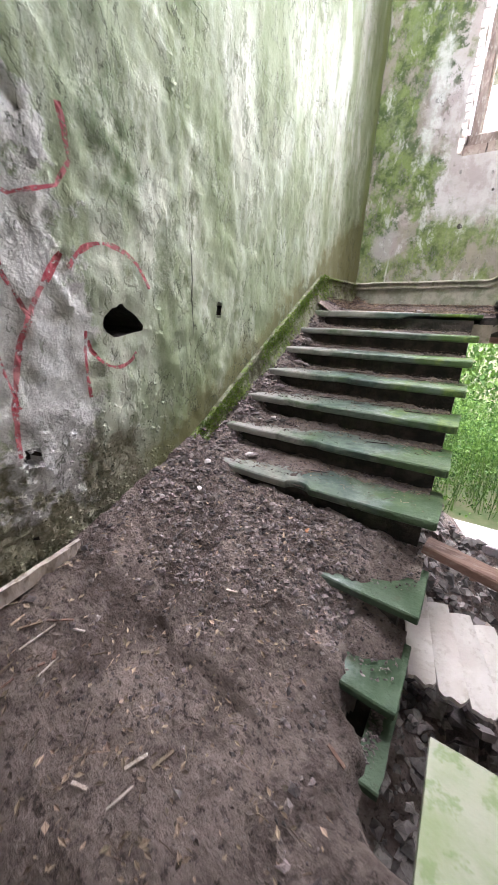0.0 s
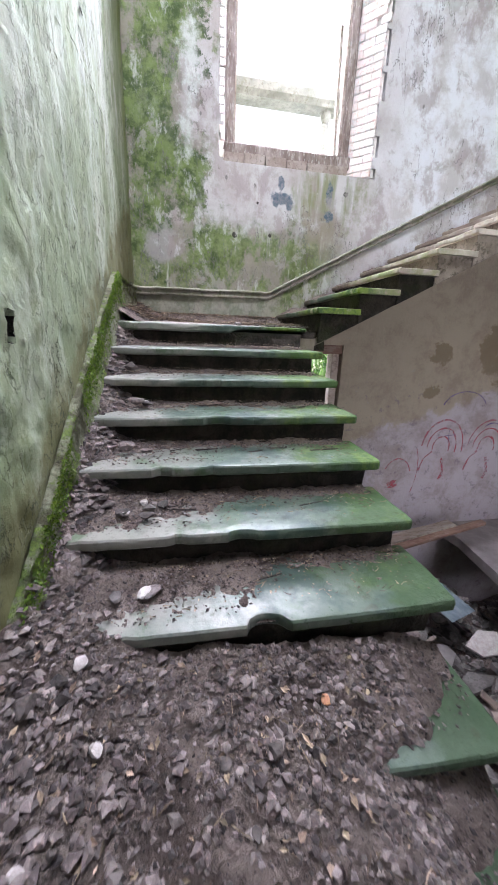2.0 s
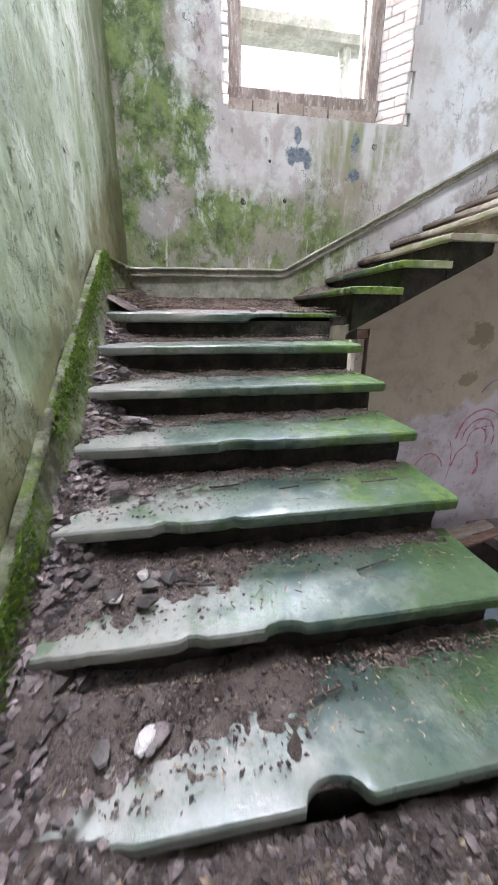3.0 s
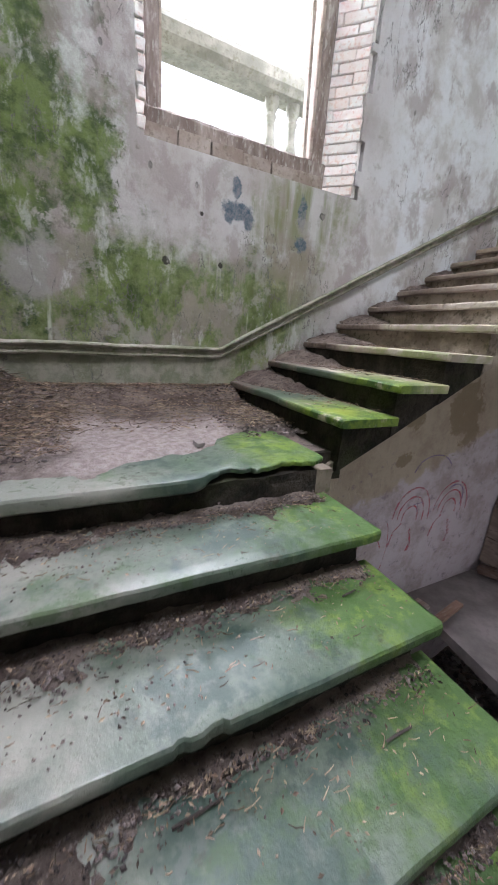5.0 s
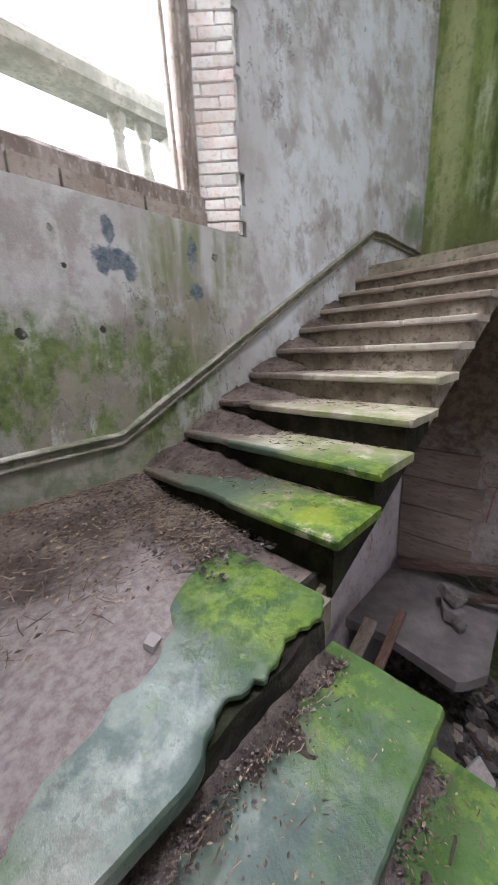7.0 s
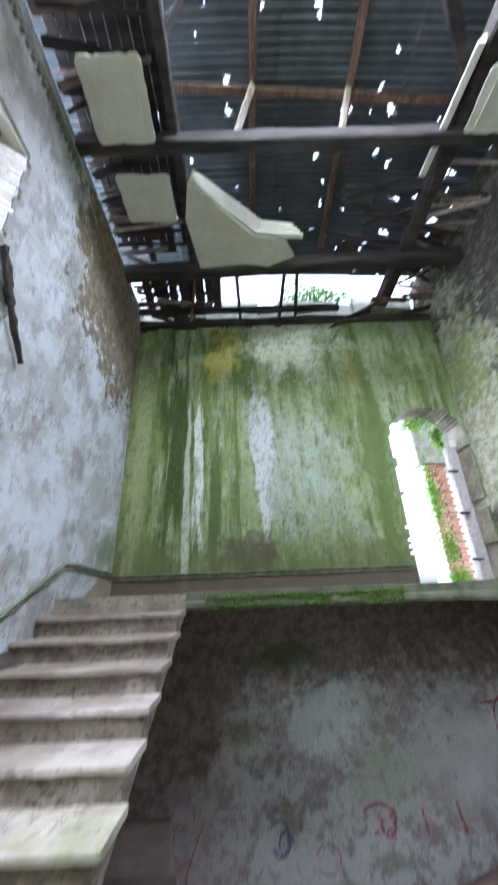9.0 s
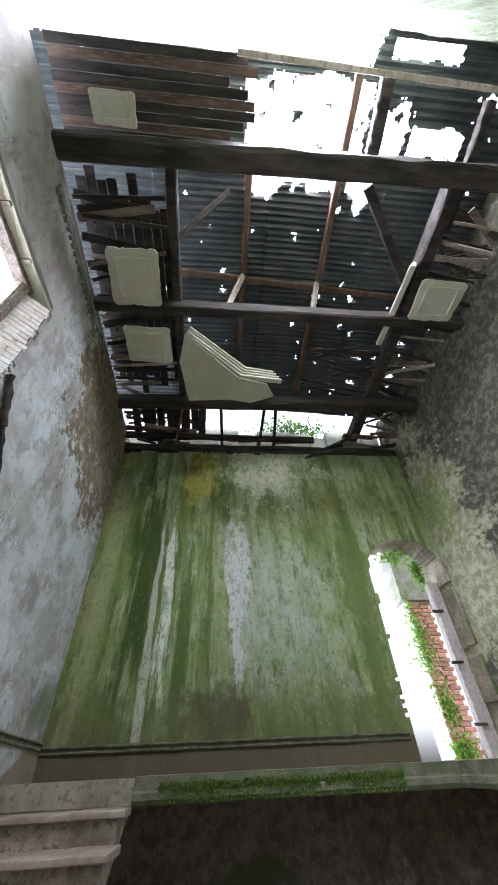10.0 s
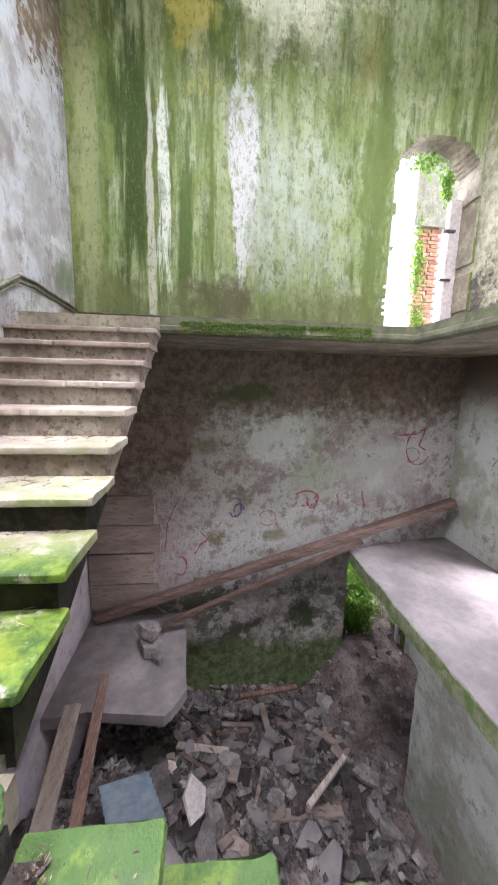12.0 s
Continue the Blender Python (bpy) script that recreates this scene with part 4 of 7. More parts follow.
for k, (p, q, nrm) in enumerate((((GX, 3.10), (GX, GY), (-1, 0)), ((GX, GY), (0.0, GY), (0, 1)))):
    n = 40
    rings = []
    for i in range(n + 1):
        s = i / n
        cx, cy = p[0] + (q[0] - p[0]) * s, p[1] + (q[1] - p[1]) * s
        if i == (n if k == 0 else 0):
            nx, ny = -1, 1
        else:
            nx, ny = nrm
        w = 0.008 * fbm(s * 9, k, 3.0)
        rings.append([bm.verts.new((cx + nx * (a + w), cy + ny * (a + w), 3.238 + b + w * 0.5)) for a, b in lip])
    for r0, r1 in zip(rings, rings[1:]):
        for i in range(len(lip)):
            bm.faces.new((r0[i], r0[(i + 1) % len(lip)], r1[(i + 1) % len(lip)], r1[i]))
structure("gallery_edge", bm, M_GALEDGE, "mossy moulded stone edge of the gallery", category="floor edge")

# remaining piece of entrance floor in the corner
pts = [(4.35, YB), (XC, YB), (XC, 3.02), (5.75, 2.93), (5.1, 2.9), (4.62, 2.86), (4.35, 3.02), (4.28, 3.1), (4.36, 3.6), (4.42, 4.0)]
bm = bmesh.new()
prism(bm, pts, "z", -1.24, -1.10, 0.006)
structure("entrance_floor", bm, M_SLAB, "broken remnant of grey entrance floor in the corner", category="floor")

# ---- stairs ----
RISE, GOING = 0.168, 0.3137
XR = 1.515


def tread_bm(width, depth, thick, chips, seed, notch=None, broken=False):
    """A stone tread: x across the width, y inward from the nose at 0, top at z 0."""
    bm = bmesh.new()
    n = 110
    t = thick
    prof = [(depth, -t), (0.03, -t), (0.010, -t * 0.95), (0.002, -t * 0.82), (0.0, -t * 0.5), (0.001, -t * 0.18), (0.007, -t * 0.03), (0.014, 0.0), (0.06, 0.001), (depth * 0.5, 0.001), (depth, 0.0)]
    rings = []
    for i in range(n + 1):
        s = i / n
        x = width * s
        c = chips * max(0.0, fbm(x * 6, seed, 1.0, 5) - 0.48) * 1.5 + 0.0025 * fbm(x * 1.5, seed, 5.0) + 0.0012 * fbm(x * 45, seed, 4.0, 2)
        thin = 1.0
        if broken:
            lost = smooth(0.80, 0.98, x) * (0.062 + 0.014 * math.sin(x * 21) + 0.03 * fbm(x * 14, 3.0, 8.0, 3)) + 0.05 * smooth(1.40, 1.47, x)
            c += lost
            thin = 1.0 - 0.55 * smooth(0.82, 0.95, x)
        if notch:
            a, w, dep = notch
            c += dep * math.sqrt(max(0.0, 1 - ((x - a) / w) ** 2))
        worn = 0.004 * max(0.0, fbm(x * 5.0, seed, 13.0, 4))
        sag = 0.004 * fbm(x * 1.3, seed, 9.0)
        ring = []
        for y, z in prof:
            k = max(0.0, 1 - y / (depth * 0.45))
            top = z > -t * 0.5
            wob = 0.002 * fbm(x * 9, y * 9, seed, 2)
            end = 0.010 * max(0, abs(s - 0.5) * 2 - 0.985) / 0.015
            ring.append(bm.verts.new((x + 0.012 * fbm(y * 8, seed, s) * (s > 0.985), y + (c + worn * top) * k + end * (y < 0.1), z * (thin if y < depth else 1.0) + sag + wob - worn * top * k * 0.8 - end * 0.4 * top)))
        rings.append(ring)
    m = len(prof)
    for r0, r1 in zip(rings, rings[1:]):
        for k in range(m):
            bm.faces.new((r0[k], r0[(k + 1) % m], r1[(k + 1) % m], r1[k]))
    bm.faces.new(rings[0])
    bm.faces.new(rings[-1][::-1])
    return bm


def placed(bm, m):
    bmesh.ops.transform(bm, matrix=m, verts=bm.verts)
    return bm


lower = base_at("stone_staircase", 0.75, 0.2, 0.13, "lower flight of worn stone steps with mossy open ends", "staircase")
for k in range(2, 8):
    y, z = 3.0 - (k - 1) * GOING, 1.70 - (k - 1) * RISE
    notch = {7: (0.75, 0.075, 0.045), 4: (0.65, 0.07, 0.022), 6: (0.71, 0.06, 0.02)}.get(k)
    b = tread_bm(XR - 0.03, GOING + 0.06, 0.052, 0.04, k * 3.1, notch)
    part("tread", placed(b, pose(0.03, y, z)), M_STEP, lower, smooth=True)
for k in range(1, 8):
    y, z = 3.0 - (k - 1) * GOING, 1.70 - (k - 1) * RISE
    b = bmesh.new()
    nn = 40
    rows = []
    for i in range(nn + 1):
        x = 0.06 + (XR - 0.12) * i / nn
        rows.append([b.verts.new((x, y + 0.055 + 0.02 * fbm(x * 4, zz * 8, k), z - 0.05 - zz)) for zz in (0.0, 0.04, 0.08, 0.14)] + [b.verts.new((x, y + 0.4, z - 0.19)), b.verts.new((x, y + 0.4, z - 0.05))])
    for r0, r1 in zip(rows, rows[1:]):
        for j in range(6):
            b.faces.new((r0[j], r0[(j + 1) % 6], r1[(j + 1) % 6], r1[j]))
    b.faces.new(rows[0])
    b.faces.new(rows[-1][::-1])
    part("riser", b, M_RISER, lower, "riser with its shade put into the dark colour")
# sagging lowest steps, mostly buried
for (yy, zz, x0, tilt, sd) in ((0.80, 0.42, 1.02, 2, 1.0), (0.50, 0.20, 1.17, 3, 2.0), (0.30, 0.03, 1.43, 4, 3.0)):
    b = tread_bm(XR + 0.015 - x0, 0.36, 0.05, 0.04, sd)
    part("tread", placed(b, pose(x0, yy, zz, 0, tilt, -1)), M_STEP, lower, "sunken mossy tread", True)
    b = bmesh.new()
    box(b, x0 + 0.02, XR - 0.06, yy + 0.07, yy + 0.5, zz - 0.35, zz - 0.065, rag=0.01)
    part("riser", b, M_RISER, lower, "riser with its shade put into the dark colour")
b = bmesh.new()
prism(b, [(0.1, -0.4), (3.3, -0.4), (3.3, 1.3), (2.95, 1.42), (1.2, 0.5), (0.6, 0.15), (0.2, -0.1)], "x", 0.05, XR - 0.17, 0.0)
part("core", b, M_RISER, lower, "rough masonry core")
# landing
b = tread_bm(XR - 0.03, 1.4, 0.06, 0.03, 77.0, None, True)
part("landing", placed(b, pose(0.03, 3.0, 1.70)), M_STEP, lower, "landing slab edged with bright moss", True)
b = bmesh.new()
box(b, 1.5, 1.72, 3.2, YB, 1.52, 1.68, rag=0.004)
part("landing_stone", b, M_RISER, lower)
b = bmesh.new()
box(b, 0.0, 1.6, 3.12, YB, 1.47, 1.62)
part("landing_bed", b, M_SOFFIT, lower)

upper = base_at("stone_staircase", 3.1, 3.8, 1.7, "upper flight of pale stone steps with moss at the open ends", "staircase")
UR, UG, UX = 0.1705, 0.3333, 1.60
for k in range(1, 10):
    x, z = UX + (k - 1) * UG, 1.70 + k * UR
    b = tread_bm(YB - 3.10 - 0.01, UG + 0.05, 0.046, 0.06, 200 + k * 2.7, {1: (0.62, 0.16, 0.022), 2: (0.35, 0.1, 0.03), 3: (0.25, 0.08, 0.03), 5: (1.1, 0.12, 0.02), 7: (1.2, 0.1, 0.025)}.get(k))
    # width runs from the wall to the open edge
    part("tread", placed(b, pose(x, YB - 0.01, z, 0, 0, -90)), M_STEP2, upper, smooth=True)
for k in range(1, 11):
    x, z = UX + (k - 1) * UG, 1.70 + k * UR
    b = bmesh.new()
    under = [1.60 + (xx - 1.66) * 0.513 - 0.01 for xx in (x + 0.045, x + UG + 0.04)]
    prism(b, [(x + 0.045, z - 0.043), (x + UG + 0.04, z - 0.043), (x + UG + 0.04, under[1]), (x + 0.045, under[0])], "y", 3.14, YB, 0.003)
    # the lowest three risers take the stone with shade painted in
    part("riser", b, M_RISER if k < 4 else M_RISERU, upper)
b = bmesh.new()
prism(b, [(1.50, 1.50), (1.66, 1.58), (4.70, 3.14), (4.95, 3.26), (4.66, 3.17), (1.62, 1.62)], "y", 3.17, YB, 0.0)
part("soffit", b, M_SOFFIT, upper, "sloping stained plaster soffit")

# ---- dado rails ----
def rail(name, pts, mat, nrm, label, wear=0.003):
    bm = bmesh.new()
    # two beads with a groove between them
    prof = [(0.0, -0.042), (0.012, -0.040), (0.020, -0.030), (0.018, -0.018), (0.009, -0.010), (0.008, 0.006), (0.016, 0.012), (0.030, 0.018), (0.034, 0.028), (0.028, 0.038), (0.012, 0.042), (0.0, 0.045)]
    rings = []
    for (p, q) in zip(pts, pts[1:]):
        L = (Vector(q) - Vector(p)).length
        n = max(2, int(L / 0.025))
        for i in range(n + (q is pts[-1])):
            o = Vector(p).lerp(Vector(q), i / n)
            w = 0.005 * fbm(o.x * 5 + o.y * 5, o.z * 5, 2.0) + wear * fbm(o.x * 23 + o.y * 23, o.z * 23, 4.0, 3)
            brk = 0.012 if fbm(o.x * 2 + o.y * 2.3, o.z, 8.0) > 0.42 else 0.0
            rings.append([bm.verts.new(o + Vector(nrm) * max(0.0, a + (w - brk) * (a > 0) + 0.004) + Vector((0, 0, b + w))) for a, b in prof])
    m = len(prof)
    for r0, r1 in zip(rings, rings[1:]):
        for k in range(m - 1):
            bm.faces.new((r0[k], r0[k + 1], r1[k + 1], r1[k]))
    return structure(name, bm, mat, label, False, "trim")


WEST_RAIL = [(0.95, 0.70), (1.25, 0.88), (1.91, 1.285), (3.10, 1.975), (3.17, 2.00), (YB, 2.045)]
rail("trim", [(0, y, z) for y, z in WEST_RAIL], M_MOSSYWALL, (1, 0, 0), "moss-covered rail moulding climbing the wall", 0.010)


def west_rail_z(y):
    for (y0, z0), (y1, z1) in zip(WEST_RAIL, WEST_RAIL[1:]):
        if y <= y1 or y1 == YB:
            return z0 + (z1 - z0) * (y - y0) / (y1 - y0)


rail("trim", [(0.0, YB, 2.06), (1.5, YB, 2.08), (4.65, YB, 3.72), (5.0, YB, 3.74), (XC, YB, 3.70)], M_TRIM, (0, -1, 0), "grey moulded rail following the upper flight")
rail("trim", [(XC, YB, 3.66), (XC, -0.05, 3.66)], M_GALEDGE, (-1, 0, 0), "stained rail moulding along the gallery")
bm = bmesh.new()
rows = []
for i in range(176):
    y = 0.62 + i * 0.022
    row = []
    for j in range(25):
        v = j / 24
        z = west_rail_z(y) - 0.035 - 0.34 * v
        lump = 0.014 + 0.055 * v + 0.016 * fbm(y * 6, z * 6, 3.0) + 0.016 * abs(fbm(y * 19, z * 19, 6.0, 3))
        row.append(bm.verts.new((max(-0.004, lump * smooth(0.62, 0.95, y)), y, z)))
    rows.append(row)
for r0, r1 in zip(rows, rows[1:]):
    for j in range(24):
        bm.faces.new((r0[j], r0[j + 1], r1[j + 1], r1[j]))
structure("baseboard", bm, M_MOSSYWALL, "damp mossy crumbling base between the rail and the steps", True, "baseboard")

# ---- earth on the lower flight ----
def earth_height(x, y):
    """Height of the heap of earth that buries the lowest steps."""
    wall = 0.38 + 0.10 * smooth(-0.4, 0.2, y) + 0.36 * max(0.0, y - 0.15)
    mid = 0.16 + 0.30 * smooth(0.05, 0.95, y) + 0.12 * smooth(0.9, 1.3, y)
    right = 0.145 + 0.105 * smooth(0.35, 0.60, y) + 0.22 * smooth(0.72, 0.95, y) + 0.08 * smooth(0.95, 1.15, y)
    h = wall + (mid - wall) * smooth(0.0, 0.55, x)
    h = h + (right - h) * smooth(0.9, 1.3, x)
    h += 0.03 * fbm(x * 2.5, y * 2.5, 3.0) + 0.022 * fbm(x * 9, y * 9, 7.0, 3) + 0.020 * abs(fbm(x * 22, y * 22, 2.0, 3))
    # trodden ledge
    h += 0.055 * smooth(0.20, 0.235, y + 0.12 * (x - 0.8) + 0.05 * fbm(x * 5, 0.0, 2.0)) * smooth(1.25, 0.9, x) * smooth(0.3, 0.6, x)
    if y < -0.25:
        h = h + (0.15 - h) * smooth(-0.3, -1.3, y) * smooth(0.15, 0.9, x)
    return h


bm = bmesh.new()
N = 0.0125
gx, gy = int(1.92 / N), int((1.14 + 1.58) / N)
V = {}
for i in range(gx + 1):
    for j in range(gy + 1):
        x, y = 0.0 + i * N, YD + j * N
        lim = 1.50 - 0.15 * smooth(0.36, 0.48, y) - 0.05 * fbm(y * 3, 1.0, 4.0) - 0.02 * fbm(y * 14, 2.0, 4.0)
        if x > (lim if y > 0.22 else 1.90 - 0.9 * max(0.0, y)):
            continue
        dive = 0.16 * smooth(lim - 0.10, lim, x) * smooth(0.12, 0.25, y) + 0.35 * smooth(0.06, 0.22, y) * smooth(1.48, 1.56, x)
        V[i, j] = bm.verts.new((x, y, earth_height(x, y) - dive))
for (i, j) in list(V):
    q = [(i, j), (i + 1, j), (i + 1, j + 1), (i, j + 1)]
    if all(k in V for k in q):
        bm.faces.new([V[k] for k in q])
structure("ground", bm, M_EARTH, "heap of trodden brown earth burying the lowest steps", True, "earth")

# soil lying on the backs of the sunken steps
for n, (yy, zz, x0) in enumerate(((0.80, 0.42, 1.08), (0.50, 0.20, 1.12), (0.30, 0.03, 1.44))):
    bm = bmesh.new()
    rows = []
    for i in range(25):
        x = x0 + (1.50 - x0) * i / 24
        row = []
        for j in range(19):
            t = j / 18
            y = yy + 0.05 + 0.31 * t
            h = 0.17 * (t - 0.30 - 0.42 * smooth(1.30, 1.5, x)) + 0.016 * fbm(x * 10, y * 10, n + 2.0, 3) + 0.008 * fbm(x * 30, y * 30, n + 5.0, 2)
            row.append(bm.verts.new((x, y, zz + max(-0.03, h))))
        rows.append(row)
    for r0, r1 in zip(rows, rows[1:]):
        for j in range(18):
            bm.faces.new((r0[j], r0[j + 1], r1[j + 1], r1[j]))
    structure("step_earth", bm, M_EARTH, "earth lying on a sunken step", True, "earth")
# earth on the landing and in the step corners
bm = bmesh.new()
N = 0.02
V = {}
for i in range(int(1.62 / N) + 1):
    for j in range(int(1.45 / N) + 1):
        x, y = i * N, 3.04 + j * N
        lim = 3.17 + 0.07 * fbm(x * 4, y * 4, 6.0, 4) + 0.14 * smooth(0.55, 0.85, x) + 0.26 * smooth(0.88, 1.2, x)
        if (x > 0.80 and y < 3.19) or (x > 1.5 and y < 3.22):
            continue
        d = max(-0.02, min(0.012, (y - lim) * 0.14)) + 0.004 * fbm(x * 12, y * 12, 3.0, 3) + 0.02 * smooth(3.5, 4.2, y) + 0.10 * smooth(4.2, 4.48, y) + 0.10 * smooth(0.25, 0.0, x)
        V[i, j] = bm.verts.new((x, y, 1.703 + d))
for (i, j) in list(V):
    q = [(i, j), (i + 1, j), (i + 1, j + 1), (i, j + 1)]
    if all(k in V for k in q):
        bm.faces.new([V[k] for k in q])
structure("landing_earth", bm, M_EARTH, "layer of brown earth on the landing", True, "earth")

for k in range(2, 8):
    y, z = 3.0 - (k - 1) * GOING, 1.70 - (k - 1) * RISE
    bm = bmesh.new()
    nx, ny = 84, 18
    V = {}
    for i in range(nx + 1):
        x = 0.03 + 1.42 * i / nx
        w = 0.07 + 0.12 * smooth(0.62, 0.05, x) * (1.0 if k > 3 else 0.7) + (0.15 * smooth(0.92, 0.72, x) if k == 7 else 0.12 * smooth(0.8, 0.45, x) if k == 6 else 0)
        hb = 0.035 + 0.05 * smooth(0.5, 0.0, x) + (0.02 if k >= 6 and x < 0.8 else 0)
        for j in range(ny + 1):
            yy = y + GOING + 0.06 - 0.335 * j / ny
            d = (y + GOING + 0.05 - yy) / w
            h = hb * max(-0.6, 1 - d) ** 1 * (0.55 if d < 0.5 else 0.5) + 0.018 * fbm(x * 9, yy * 9, k * 2.0) + 0.011 * fbm(x * 30, yy * 30, k, 2) - 0.004
            V[i, j] = bm.verts.new((x, yy, z + max(-0.012, h) - 0.02 * (j == ny)))
    for (i, j) in list(V):
        q = [(i, j), (i + 1, j), (i + 1, j + 1), (i, j + 1)]
        if all(p in V for p in q):
            bm.faces.new([V[p] for p in q])
    structure("step_earth", bm, M_EARTH, "earth lying in the back of a step", True, "earth")
# earth and leaves drifted against the wall on the upper flight
for k in range(1, 8):
    x0, z = UX + (k - 1) * UG, 1.70 + k * UR
    reach = (0.75, 0.62, 0.55, 0.42, 0.30, 0.22, 0.16)[k - 1]
    bm = bmesh.new()
    rows = []
    for i in range(31):
        y = YB - 0.003 - (reach + 0.2) * i / 30
        row = []
        for j in range(15):
            t = j / 14
            x = x0 + UG + 0.045 - (UG + 0.01) * t
            far = (YB - y) / reach + 0.9 * t * t
            h = 0.105 * max(-0.35, 1 - far) + 0.020 * fbm(x * 9, y * 9, k * 1.7) + 0.010 * fbm(x * 28, y * 28, k, 2)
            row.append(bm.verts.new((x, y, z + max(-0.012, min(h, 0.15)))))
        rows.append(row)
    for r0, r1 in zip(rows, rows[1:]):
        for j in range(14):
            bm.faces.new((r0[j], r0[j + 1], r1[j + 1], r1[j]))
    structure("step_earth", bm, M_EARTH, "earth drifted against the wall on an upper step", True, "earth")
# earth and plaster crumbs heaped along the wall side of the flight
bm = bmesh.new()
V = {}
for i in range(13):
    for j in range(90):
        x, y = 0.005 + 0.022 * i, 1.0 + 0.0265 * j
        L = 1.70 - (3.0 - y) / GOING * RISE
        V[i, j] = bm.verts.new((x, y, min(1.76, L) + 0.03 - 0.85 * x - 0.03 * smooth(1.6, 2.4, y) + 0.03 * fbm(x * 8, y * 8, 3.0) + 0.012 * fbm(x * 25, y * 25, 1.0, 2)))
for (i, j) in list(V):
    q = [(i, j), (i + 1, j), (i + 1, j + 1), (i, j + 1)]
    if all(p in V for p in q):
        bm.faces.new([V[p] for p in q])
structure("side_earth", bm, M_EARTH, "earth heaped between the steps and the wall", True, "earth")


# ---- loose chips, leaf litter ----
def chip(verts, faces, o, r, flat=0.5):
    """A small broken stone with eight faces."""
    m = Euler((random.uniform(-0.4, 0.4), random.uniform(-0.4, 0.4), random.random() * 6.28)).to_matrix()
    b = len(verts)
    for v in ((1, 0, 0), (0.2, 1, 0), (-1, 0.2, 0), (0, -1, 0), (0.3, 0.2, 1), (-0.3, -0.2, 0.9), (0, 0, -1)):
        p = m @ Vector((v[0] * r * random.uniform(0.6, 1.3), v[1] * r * random.uniform(0.45, 1.1), v[2] * r * flat * random.uniform(0.6, 1.2)))
        verts.append((o[0] + p.x, o[1] + p.y, o[2] + p.z))
    for f in ((0, 1, 4), (1, 5, 4), (1, 2, 5), (2, 3, 5), (3, 4, 5), (3, 0, 4), (1, 0, 6), (2, 1, 6), (3, 2, 6), (0, 3, 6)):
        faces.append([b + i for i in f])


def leaf(verts, faces, o, r, flat=True, spread=1.0):
    """A small curled leaf of two halves."""
    a, t, rl = random.random() * 6.28, random.uniform(-0.4, 0.4) if flat else random.uniform(-1.4, 1.4), random.uniform(-0.4, 0.4) if flat else random.uniform(-1.2, 1.2)
    m = Euler((rl, t, a)).to_matrix()
    b = len(verts)
    w = r * random.uniform(0.35, 0.6) * spread
    for v in ((-r, 0, 0), (0, -w, r * 0.15), (r, 0, 0.0), (0, w, r * 0.15), (0, 0, -r * 0.08)):
        p = m @ Vector(v)
        verts.append((o[0] + p.x, o[1] + p.y, o[2] + p.z))
    faces += [[b, b + 1, b + 4], [b + 1, b + 2, b + 4], [b + 2, b + 3, b + 4], [b + 3, b, b + 4]]


def twig(verts, faces, p, q, r):
    p, q = Vector(p), Vector(q)
    d = (q - p).normalized()
    s = d.orthogonal().normalized()
    u = d.cross(s)
    b = len(verts)
    for o, k in ((p, 1.0), ((p + q) / 2 + s * (q - p).length * random.uniform(-0.1, 0.1), 0.9), (q, 0.5)):
        for a in (0, 2.1, 4.2):
            verts.append(tuple(o + (s * math.cos(a) + u * math.sin(a)) * r * k))
    for i in (0, 3):
        for k in range(3):
            faces.append([b + i + k, b + i + (k + 1) % 3, b + i + 3 + (k + 1) % 3, b + i + 3 + k])


def raw(name, verts, faces, mat, label, category, kind="", parent=None):
    me = bpy.data.meshes.new(name)
    me.from_pydata([tuple(v) for v in verts], [], faces)
    me.materials.append(mat)
    ob = new(name, me)
    return tagged(ob, label, category, "", kind)


vs, fs = [], []
random.seed(4)
for _ in range(19000):
    x, y = random.uniform(0.06, 1.46), random.uniform(-0.2, 1.12)
    dens = (smooth(0.28, 0.72, y + 0.25 * fbm(x * 2.5, y * 2.5, 9.0)) * 0.95 + 0.05) * (0.45 + 0.75 * max(0.0, 0.5 + fbm(x * 5, y * 5, 4.0)))
    if x > 1.46 - 0.2 * smooth(0.1, 0.45, y) or random.random() > dens:
        continue
    r = random.choice((0.003, 0.003, 0.004, 0.005, 0.006, 0.008, 0.011, 0.017)) * random.uniform(0.8, 1.4)
    chip(vs, fs, (x, y, earth_height(x, y) + r * 0.25), r)
for _ in range(340):
    x, y = 0.03 + 0.36 * random.random() ** 1.4, random.uniform(0.30, 1.2)
    r = 0.007 + 0.021 * random.random() ** 2
    chip(vs, fs, (x, y, earth_height(x, y) + r * 0.2), r)
for k in range(2, 8):
    y, z = 3.0 - (k - 1) * GOING, 1.70 - (k - 1) * RISE
    for _ in range(1500 if k >= 5 else 700):
        x = 0.08 + 1.36 * random.random() ** (1.5 if k > 3 else 1.0)
        d = random.random() ** 2.4
        if random.random() > smooth(1.15, 0.3, x) * 0.9 + 0.16:
            continue
        yy = y + GOING + 0.04 - d * (0.30 if x < 0.7 else 0.16)
        r = 0.002 + (0.009 if k > 4 else 0.005) * random.random() ** 2
        chip(vs, fs, (x, yy, z + 0.006 + (0.045 * smooth(0.5, 0.0, x) + 0.012) * (1 - d)), r)
